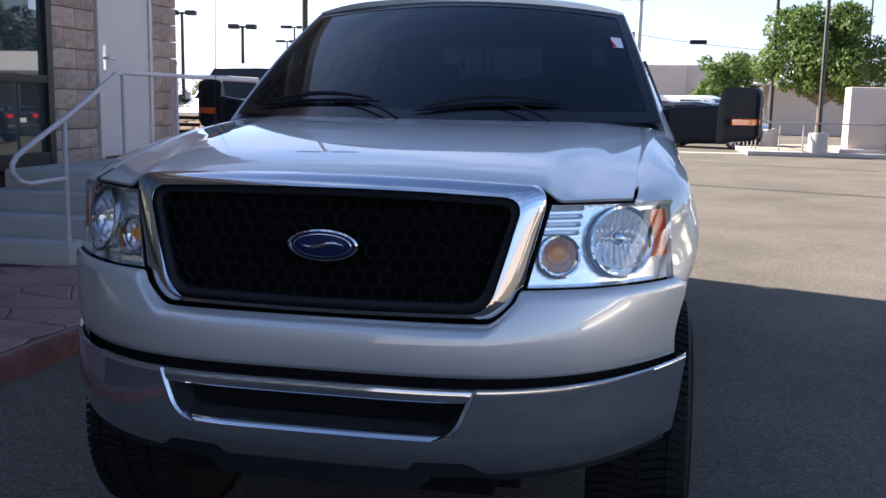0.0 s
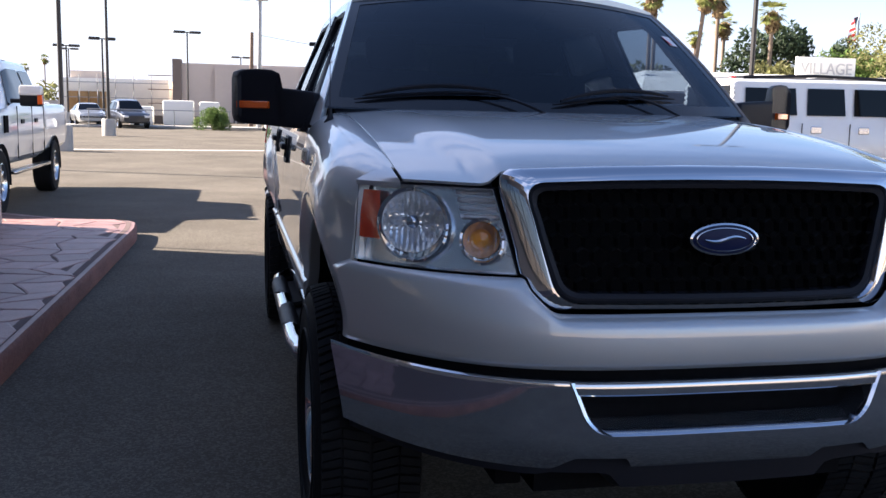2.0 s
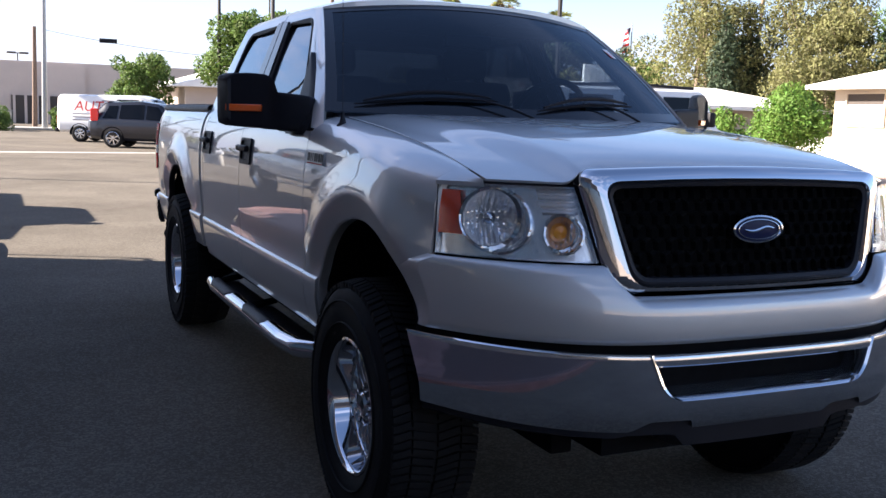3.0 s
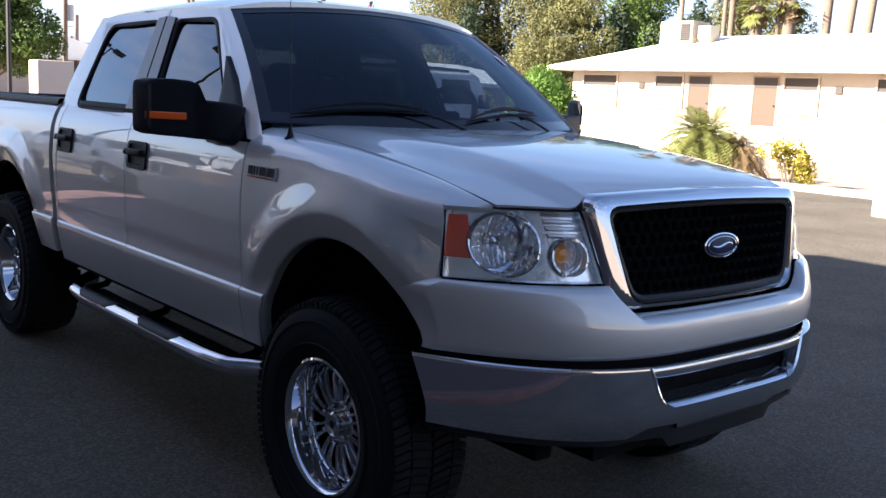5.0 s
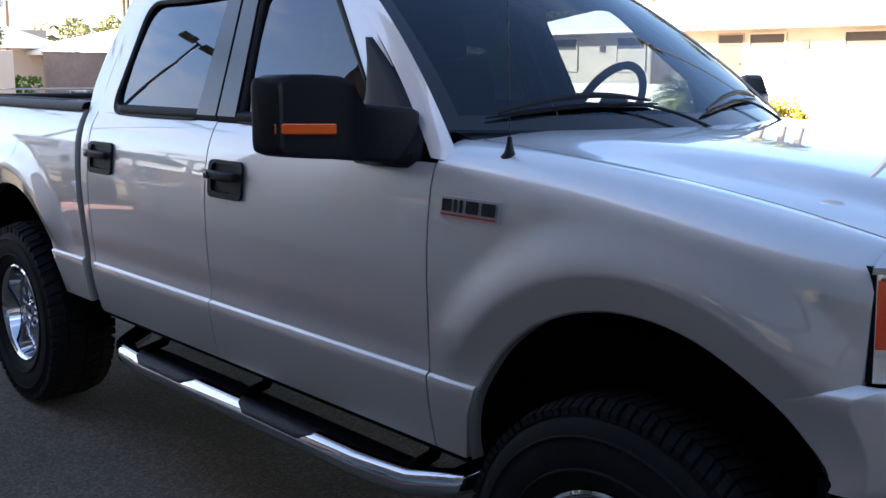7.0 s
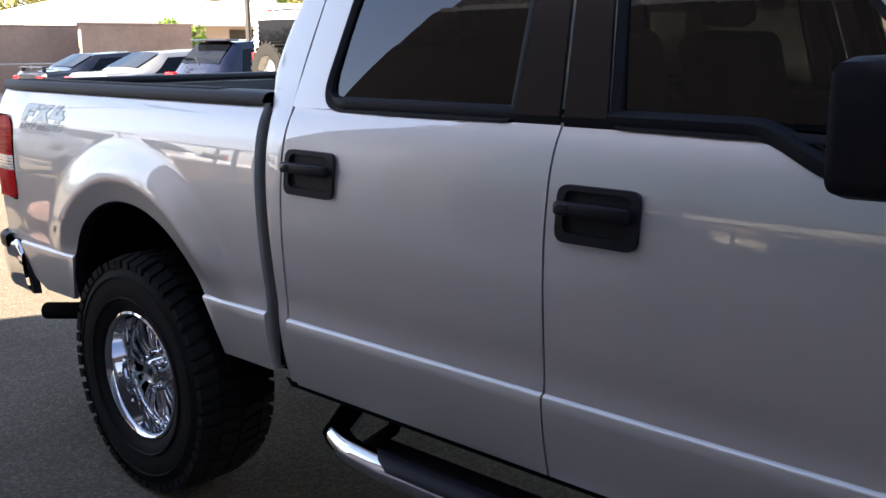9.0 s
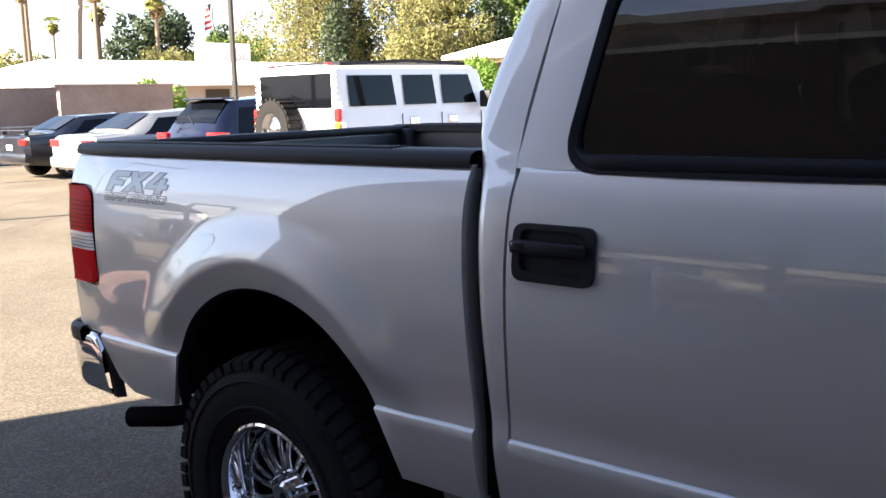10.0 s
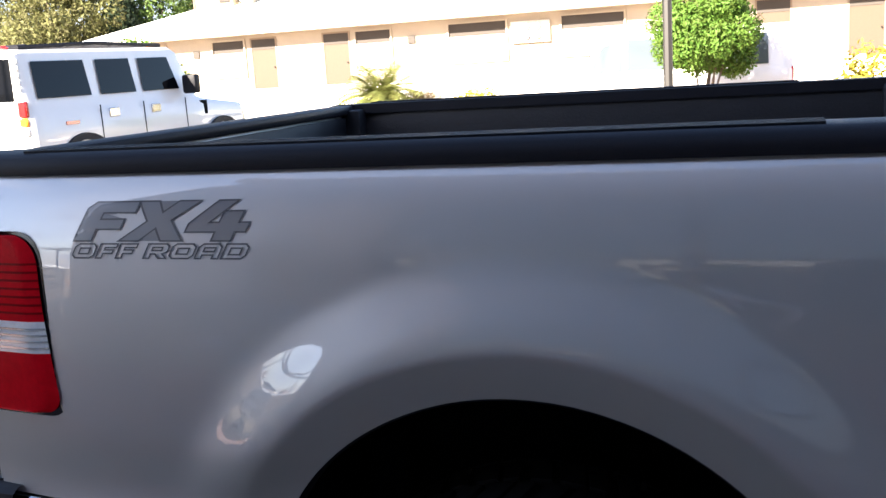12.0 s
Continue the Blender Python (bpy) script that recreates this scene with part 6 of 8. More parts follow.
for s in (1, -1):
    def lamp_band(za, zb, o=0.012, ahead=0.0, lo=0.996, hi=1.330):
        """A height band of the lamp; the front corners at lo and hi are rounded."""
        corner = lambda u, r: r*(1 - math.sqrt(max(0, 1 - min(1, max(0, u/r))**2)))
        P = []
        for z in (za + zb)/2 - (zb - za)/2*np.cos(np.linspace(0, math.pi, 20)):
            row = []
            for t in np.linspace(0, 1, 18):
                p = tail_pt(t, z, o*(0.4 + 0.6*min(1, 8*t)))
                shift = -0.024*(1 - (z - 1.0)/0.33)*(1 - t)
                turn = corner(z - hi + 0.055, 0.055) + corner(lo + 0.038 - z, 0.038)
                row.append((p[0], p[1] + shift + (turn - ahead)*(1 - t), p[2]))
            P.append(row)
        return sheet(P)
    lamp = part("tail_lamp", flipped(join(lamp_band(0.996, 1.112), lamp_band(1.172, 1.330)), s), TAIL_RED, truck, "red tail lamp with a clear band")
    part("reverse_band", flipped(lamp_band(1.112, 1.172), s), TAIL_CLEAR, lamp, "clear reversing band")
    part("lamp_recess", flipped(lamp_band(0.988, 1.336, 0.003, 0.009, 0.988, 1.336), s), BLACK_GLOSS, lamp)
    for z in (1.120, 1.132, 1.144, 1.156):
        part("band_rib", flipped(lamp_band(z, z + 0.004, 0.0138), s), CHROME_DULL, lamp)
    slats = [lamp_band(z, z + 0.004, 0.0135) for z in (1.186, 1.201, 1.216, 1.231, 1.246, 1.261, 1.276)]
    for slat in slats:
        part("lamp_rib", flipped(slat, s), TAIL_RIB, lamp)

# rear bumper
def rear_bumper_ring(t):
    """Around the tail from one flank to the other, t in -1..1."""
    a = abs(t)
    if a < 0.72:
        x, y = 0.80*a/0.72, 5.615 - 0.03*(a/0.72)**2
        nx, ny = 0, 1
    else:
        q = (a - 0.72)/0.28
        a1 = min(q/0.5, 1)*math.pi/2
        x = 0.80 + 0.150*math.sin(a1) + 0.012*max(0, q - 0.5)/0.5
        y = 5.440 + 0.145*math.cos(a1) - 0.150*max(0, q - 0.5)/0.5
        nx, ny = math.sin(a1), math.cos(a1)
    return math.copysign(x, t), y, math.copysign(nx, t), ny


P, T = [], []
for t in np.linspace(-1, 1, 90):
    x, y, nx, ny = rear_bumper_ring(t)
    q = max(0, (abs(t) - 0.72)/0.28)
    # the top front corner of the end is rounded
    top = 0.812 - 0.045*(1 - math.sqrt(max(0, 1 - max(0, (q - 0.78)/0.22)**2)))
    mid = 0.630 + (top - 0.630)*0.45
    P.append([(x - nx*d, y - ny*d - 0.25*q*(0.80 - z), z) for d, z in ((0.05, 0.600), (0.012, 0.604), (0.0, 0.628), (-0.006, mid), (-0.004, top - 0.030), (-0.001, top - 0.014), (0.008, top - 0.003), (0.020, top), (0.05, top + 0.001))])
    if q < 0.60:
        T.append([(x - nx*d, y - ny*d, z) for d, z in ((0.010, 0.770), (-0.010, 0.774), (-0.014, 0.806), (-0.010, 0.822), (0.004, 0.830), (0.14, 0.832))])
rear = part("rear_bumper", sheet(P), CHROME, truck, "chrome rear bumper with black step pad")
part("step_pad", sheet(T), BLACK_TRIM, rear)
for s in (1, -1):
    P = []
    for z in np.linspace(0.600, 0.812, 12):
        ye = 5.290 - 0.25*(0.80 - z) + 0.030*max(0, (z - 0.775)/0.06)**2
        P.append([(-0.925, ye + 0.035, z), (-0.950, ye + 0.004, z), (-0.952, ye - 0.024, z), (-0.925, ye - 0.040, z)])
    part("bumper_end_cap", flipped(sheet(P), s), BLACK_TRIM, rear)
    part("bumper_filler", flipped(box_at(-0.925, -0.60, 5.26, 5.50, 0.790, 0.836), s), BLACK_TRIM, rear)
pipe = tube([(-0.60, 4.70, 0.60), (-0.74, 4.92, 0.56), (-0.835, 5.08, 0.528), (-0.895, 5.235, 0.512)], 0.036, 14, cap=False)
ex = part("exhaust_pipe", pipe, BLACK_DEEP, truck, "dark exhaust tip")
part("pipe_inner", tube([(-0.60, 4.70, 0.60), (-0.74, 4.92, 0.56), (-0.835, 5.08, 0.528), (-0.893, 5.230, 0.512)], 0.030, 14, cap=False), BLACK_DEEP, ex)
part("spare_carrier", join(tube([(-0.5, 5.0, 0.62), (0.5, 5.0, 0.62)], 0.06), tube([(-0.68, 5.30, 0.70), (0.68, 5.30, 0.70)], 0.05)), BLACK_DEEP, truck)

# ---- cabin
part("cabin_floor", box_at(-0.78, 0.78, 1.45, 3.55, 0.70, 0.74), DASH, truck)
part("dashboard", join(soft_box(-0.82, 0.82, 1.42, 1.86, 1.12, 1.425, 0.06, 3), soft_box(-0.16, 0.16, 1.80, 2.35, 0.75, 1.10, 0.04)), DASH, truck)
ring = [(0.192*math.cos(a), 0.192*math.sin(a), 0) for a in np.linspace(0, 2*math.pi, 33)]
col = pose(0.42, 1.95, 1.455, -64)
wheel_ob = part("steering_wheel", moved(tube(ring, 0.016, 8, cap=False), col), DASH, truck)
part("wheel_spoke", moved(join(soft_box(-0.17, 0.17, -0.02, 0.02, -0.012, 0.0, 0.005), soft_box(-0.07, 0.07, -0.06, 0.05, -0.03, 0.01, 0.01), tube([(0, 0, -0.02), (0, 0, -0.25)], 0.03)), col), DASH, wheel_ob)


def car_seat(x, y, w):
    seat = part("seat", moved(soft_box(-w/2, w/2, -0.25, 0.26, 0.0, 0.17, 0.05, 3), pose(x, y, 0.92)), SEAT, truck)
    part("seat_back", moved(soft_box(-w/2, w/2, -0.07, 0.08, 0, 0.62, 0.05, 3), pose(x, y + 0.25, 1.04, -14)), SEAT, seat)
    return seat


for x in (-0.40, 0.40):
    st = car_seat(x, 2.45, 0.52)
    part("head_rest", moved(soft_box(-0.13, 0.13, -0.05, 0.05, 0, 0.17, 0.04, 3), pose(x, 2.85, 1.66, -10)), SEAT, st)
st = car_seat(0, 3.17, 1.40)
for x in (-0.42, 0.42):
    part("head_rest", moved(soft_box(-0.13, 0.13, -0.05, 0.05, 0, 0.14, 0.04, 3), pose(x, 3.45, 1.60, -10)), SEAT, st)
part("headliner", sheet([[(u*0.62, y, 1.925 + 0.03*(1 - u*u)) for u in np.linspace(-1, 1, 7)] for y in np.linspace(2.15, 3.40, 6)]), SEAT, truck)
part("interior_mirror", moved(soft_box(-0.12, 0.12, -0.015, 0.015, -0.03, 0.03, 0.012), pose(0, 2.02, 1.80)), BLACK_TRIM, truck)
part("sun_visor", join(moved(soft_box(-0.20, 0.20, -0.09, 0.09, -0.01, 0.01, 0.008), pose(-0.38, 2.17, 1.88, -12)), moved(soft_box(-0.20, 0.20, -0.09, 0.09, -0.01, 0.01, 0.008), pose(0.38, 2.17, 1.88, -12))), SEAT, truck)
# windscreen sticker
stk = [screen(u, v) for u, v in ((0.875, 0.60), (0.93, 0.60), (0.93, 0.70), (0.875, 0.70))]
sticker = part("windscreen_sticker", (lift(stk, 0.008), [(0, 1, 2, 3)]), STICKER_WHITE, truck)
stk = [screen(u, v) for u, v in ((0.875, 0.66), (0.895, 0.60), (0.875, 0.60), (0.865, 0.70))]
part("sticker_corner", (lift(stk, 0.011), [(0, 1, 2, 3)]), STICKER_RED, sticker)


# ---- decals on the bed side
def decal_place(p, box, tilt, proud, s):
    """From the decal's own plane (p, 0..1 each way) to the bed side; tilt leans the letters."""
    ya, yb, za, zb = box
    z = za + (zb - za)*p[1]
    y = ya + (yb - ya)*p[0] + tilt*(p[1] - 0.5)*math.copysign(1, yb - ya)
    return (-s*(float(half_width(y, z)) + proud), y, z)


def decal_fill(shape, size, box, tilt, proud, s):
    """A filled letter as a fine mesh that follows the panel."""
    bm = bmesh.new()
    f = bm.faces.new([bm.verts.new((x/size[0], y/size[1], 0)) for x, y in shape])
    bmesh.ops.triangulate(bm, faces=[f])
    bmesh.ops.subdivide_edges(bm, edges=bm.edges[:], cuts=5, use_grid_fill=True)
    V, F = out_of(bm)
    return [decal_place(v, box, tilt, proud, s) for v in V], F


def decal_line(shape, size, width, box, tilt, proud, s):
    """A closed line of even width along a letter's edge."""
    pts = [Vector(p) for p in shape]
    rows = []
    for i, p in enumerate(pts):
        a, b = (p - pts[i-1]).normalized(), (pts[(i+1) % len(pts)] - p).normalized()
        n = Vector((-a.y - b.y, a.x + b.x))
        n = n/max(n.length_squared/2, 0.35)
        rows.append((p + n*width/2, p - n*width/2))
    P = []
    for (a, b), (c, d) in zip(rows, rows[1:] + rows[:1]):
        for t in (0, 0.25, 0.5, 0.75):
            P.append([decal_place((q.x/size[0], q.y/size[1]), box, tilt, proud, s) for q in (a.lerp(c, t), b.lerp(d, t))])
    return sheet(P + P[:1])


BIG_LETTERS = [[(0, 0), (0.44, 0), (0.44, 0.30), (1.02, 0.30), (1.02, 0.56), (0.44, 0.56), (0.44, 0.72), (1.20, 0.72), (1.20, 1), (0.16, 1), (0, 0.84)],
               [(1.10, 0), (1.58, 0), (1.86, 0.32), (2.10, 0), (2.60, 0), (2.14, 0.52), (2.62, 1), (2.12, 1), (1.86, 0.72), (1.66, 1), (1.18, 1), (1.58, 0.5)],
               [(2.58, 0.22), (2.58, 0.44), (3.02, 1), (3.46, 1), (3.04, 0.46), (3.26, 0.46), (3.26, 0.74), (3.70, 0.74), (3.70, 0.46), (3.94, 0.46), (3.94, 0.22), (3.70, 0.22), (3.70, 0), (3.26, 0), (3.26, 0.22)]]


def caption_letters():
    """Outlines of the small wide capitals, outer edge and counter."""
    ring = lambda x, w: [[(x + 0.25, 0), (x + w - 0.25, 0), (x + w, 0.22), (x + w, 0.78), (x + w - 0.25, 1), (x + 0.25, 1), (x, 0.78), (x, 0.22)],
                         [(x + 0.42, 0.30), (x + w - 0.42, 0.30), (x + w - 0.42, 0.70), (x + 0.42, 0.70)]]
    eff = lambda x: [[(x, 0), (x + 0.40, 0), (x + 0.40, 0.32), (x + 1.05, 0.32), (x + 1.05, 0.58), (x + 0.40, 0.58), (x + 0.40, 0.74), (x + 1.22, 0.74), (x + 1.22, 1), (x, 1)]]
    arr = lambda x: [[(x, 0), (x + 0.40, 0), (x + 0.40, 0.30), (x + 0.72, 0.30), (x + 1.05, 0), (x + 1.55, 0), (x + 1.20, 0.32), (x + 1.50, 0.46), (x + 1.50, 0.84), (x + 1.28, 1), (x, 1)],
                     [(x + 0.40, 0.54), (x + 1.08, 0.54), (x + 1.08, 0.76), (x + 0.40, 0.76)]]
    ay = lambda x: [[(x, 0), (x + 0.40, 0), (x + 0.40, 0.24), (x + 1.12, 0.24), (x + 1.12, 0), (x + 1.52, 0), (x + 1.52, 0.78), (x + 1.28, 1), (x + 0.24, 1), (x, 0.78)],
                    [(x + 0.40, 0.48), (x + 1.12, 0.48), (x + 1.12, 0.74), (x + 0.40, 0.74)]]
    dee = lambda x: [[(x, 0), (x + 1.28, 0), (x + 1.52, 0.22), (x + 1.52, 0.78), (x + 1.28, 1), (x, 1)], [(x + 0.40, 0.28), (x + 1.12, 0.28), (x + 1.12, 0.72), (x + 0.40, 0.72)]]
    return ring(0, 1.55) + eff(1.78) + eff(3.20) + arr(5.15) + ring(6.88, 1.6) + ay(8.68) + dee(10.42)


for s in (1, -1):
    a, b = (5.183, 4.842) if s > 0 else (4.842, 5.183)
    big, small = (a, b, 1.3195, 1.3860), (a + 0.016*s, b + 0.006*s, 1.2900, 1.3145)
    decal = part("decal_letters", join(*[decal_fill(q, (3.94, 1), big, 0.034, 0.0012, s) for q in BIG_LETTERS]), DECAL, truck, "grey slanted decal letters FX4 OFF ROAD", flat=True)
    part("decal_outline", join(*[decal_line(q, (3.94, 1), 0.042, big, 0.034, 0.0018, s) for q in BIG_LETTERS]), DECAL_EDGE, decal, flat=True)
    part("decal_caption", join(*[decal_line(q, (11.94, 1), 0.11, small, 0.013, 0.0014, s) for q in caption_letters()]), DECAL_EDGE, decal, flat=True)

# ---------------------------------------------------------------- parked vehicles
WHITE_PAINT = car_paint("white_paint", (0.78, 0.77, 0.75), 0.0, 0.35)
BLUE_PAINT = material("dark_blue_paint", (0.0025, 0.0035, 0.012), 0.12, spec=0.5, coat=0.6)
PALE_SILVER = car_paint("pale_silver_paint", (0.33, 0.335, 0.34), 0.6, 0.35)
BLACK_PAINT = car_paint("black_paint", (0.005, 0.006, 0.012), 0.0, 0.3, 0.0, 1.3)
DARK_GLASS = material("dark_car_glass", (0.002, 0.0026, 0.004), 0.03, spec=0.2)
# bright sky reflection put into the pane's base colour
SKY_PAINTED_GLASS = material("sky_painted_car_glass", (0.10, 0.12, 0.13), 0.04, 0.35)
LAMP_RED = material("red_tail_plastic", (0.55, 0.012, 0.012), 0.15, coat=0.8)
LAMP_AMBER = material("amber_tail_plastic", (0.75, 0.25, 0.02), 0.15, coat=0.8)
LAMP_WHITE = material("clear_car_lamp", (0.75, 0.75, 0.75), 0.1, coat=0.8)
SIGN_RED = material("red_sign_paint", (0.50, 0.02, 0.02), 0.5)
SIGN_GREY = material("grey_sign_paint", (0.25, 0.25, 0.27), 0.5)


def car_wheel(root, x, y, r, w, rimr, out, mat_rim):
    """One wheel; out is the side (+1 or -1 in y) that its face looks to."""
    m = Matrix.Translation((x, y, r)) @ pose(0, 0, 0, 0, 0, 90 if out < 0 else -90) @ Matrix.Translation((-w/2, 0, 0))
    t = part("tyre", moved(lathe([(0.0, rimr), (-0.012, rimr + 0.03), (0.0, r - 0.03), (0.03, r), (w - 0.03, r), (w, r - 0.03), (w, rimr)], 36), m), RUBBER, root)
    rim = part("rim", moved(lathe([(0.0, rimr), (-0.004, rimr - 0.012), (0.03, rimr - 0.03), (0.06, rimr - 0.06)], 30), m), mat_rim, root)
    part("rim_back", moved(lathe([(0.06, rimr - 0.02), (0.06, 0.01)], 24), m), BLACK_DEEP, rim)
    for k in range(7):
        a = 2*math.pi*k/7
        d, p = Vector((0, math.cos(a), math.sin(a))), Vector((0, -math.sin(a), math.cos(a)))
        rings = [[d*q + p*s*wd + Vector((xx, 0, 0)) for s, xx in ((1, 0.05), (1, 0.022), (-1, 0.022), (-1, 0.05))] for q, wd in ((0.03, 0.020), (rimr - 0.02, 0.032))]
        part("spoke", moved(loops(rings, cap=True), m), mat_rim, rim)
    part("hub", moved(lathe([(0.05, 0.06), (0.012, 0.055), (0.008, 0.001)], 16), m), mat_rim, rim)


def car(name, at, yaw, label, paint, stations, windows, width, wheels, lamps, category="car", rim=CHROME_DULL, extras=None, size=1.0, squeeze=1.0, tall=1.0):
    """A car along local +x. stations: x, half width, sill, shoulder, top, top half width, from the rear bumper on."""
    root = thing(name, (0, 0, 0), label, category)
    st = np.array(stations, float)
    fx = [(lambda x, c=c: float(np.interp(x, st[:, 0], st[:, c]))) for c in range(6)]

    def ring(x):
        w, sill, sh, top, tw = (fx[c](x) for c in (1, 2, 3, 4, 5))
        half = [(0.0, sill), (w*0.86, sill), (w*0.97, sill + 0.10), (w, sill + 0.28), (w*0.995, sh - 0.06), (w*0.965, sh), (tw + (w*0.955 - tw)*0.5, sh + (top - sh)*0.5), (tw, top - 0.05), (tw*0.93, top - 0.012), (tw*0.5, top + 0.012), (0, top + 0.018)]
        return [(x, y, z) for y, z in half] + [(x, -y, z) for y, z in half[-2:0:-1]]
    xs = sorted(set([float(v) for v in st[:, 0]] + list(np.linspace(st[0, 0], st[-1, 0], 26))))
    body = part("body", loops([ring(x) for x in xs], cap=True), paint, root, angle=30)

    def side(x, f, sgn, o=0.020):
        w, sh, top, tw = (fx[c](x) for c in (1, 3, 4, 5))
        y0, z0, y1, z1 = w*0.965, sh, tw, top - 0.05
        return (x, sgn*(y0 + (y1 - y0)*f + o), z0 + (z1 - z0)*f)
    # the minivan's panes carry the painted sky reflection
    pane = SKY_PAINTED_GLASS if name == "white_minivan" else DARK_GLASS
    for kind, a, b, c, d, f0, f1 in windows:
        if kind == "side":
            for sgn in (1, -1):
                P = [[side(a + (c - a)*f + ((b + (d - b)*f) - (a + (c - a)*f))*t, f0 + (f1 - f0)*f, sgn) for f in np.linspace(0, 1, 5)] for t in np.linspace(0, 1, 14)]
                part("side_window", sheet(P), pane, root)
        else:
            P = []
            for t in np.linspace(0, 1, 7):
                x = a + (b - a)*t
                tw, top = fx[5](x), fx[4](x)
                P.append([(x, u*tw*f0, top + 0.020 + 0.012*(1 - abs(u)) + f1) for u in np.linspace(-1, 1, 7)])
            part("windscreen" if kind == "front" else "rear_window", sheet(P), pane, root)
    (xr, xf), r, tw, rr = wheels
    for x in (xr, xf):
        for sgn in (1, -1):
            y = sgn*(fx[1](x) - tw/2 + 0.005)
            car_wheel(root, x, y, r, tw, rr, sgn, rim)
            arch = [[(x + (r + 0.07)*q*math.cos(t), sgn*(fx[1](x) + o), r + (r + 0.07)*q*math.sin(t)) for q, o in ((1.0, 0.010), (0.80, -0.02))] for t in np.linspace(-0.15, math.pi + 0.15, 18)]
            part("wheel_arch", sheet(arch), BLACK_DEEP, root)
    for nm, mat_l, x0, x1, y0, y1, z0, z1 in lamps:
        for sgn in (1, -1):
            part(nm, soft_box(x0, x1, min(sgn*y0, sgn*y1), max(sgn*y0, sgn*y1), z0, z1, 0.015, 1), mat_l, root)
    if extras:
        extras(root, fx)
    for ob in root.children_recursive if squeeze != 1 else ():
        turning = ob.name.split(".")[0] in ("tyre", "rim", "rim_back", "spoke", "hub", "wheel_arch")
        mean = sum(v.co.x for v in ob.data.vertices)/len(ob.data.vertices)
        hub_x = min((xr, xf), key=lambda q: abs(q - mean))
        for v in ob.data.vertices:
            v.co.x = v.co.x + hub_x*(squeeze - 1) if turning else v.co.x*squeeze
            v.co.z = v.co.z if turning else v.co.z*tall
    root.matrix_basis = pose(at[0], at[1], 0, 0, 0, yaw) @ Matrix.Scale(size, 4)
    for ob in root.children:
        ob.matrix_parent_inverse = Matrix.Identity(4)
    return root


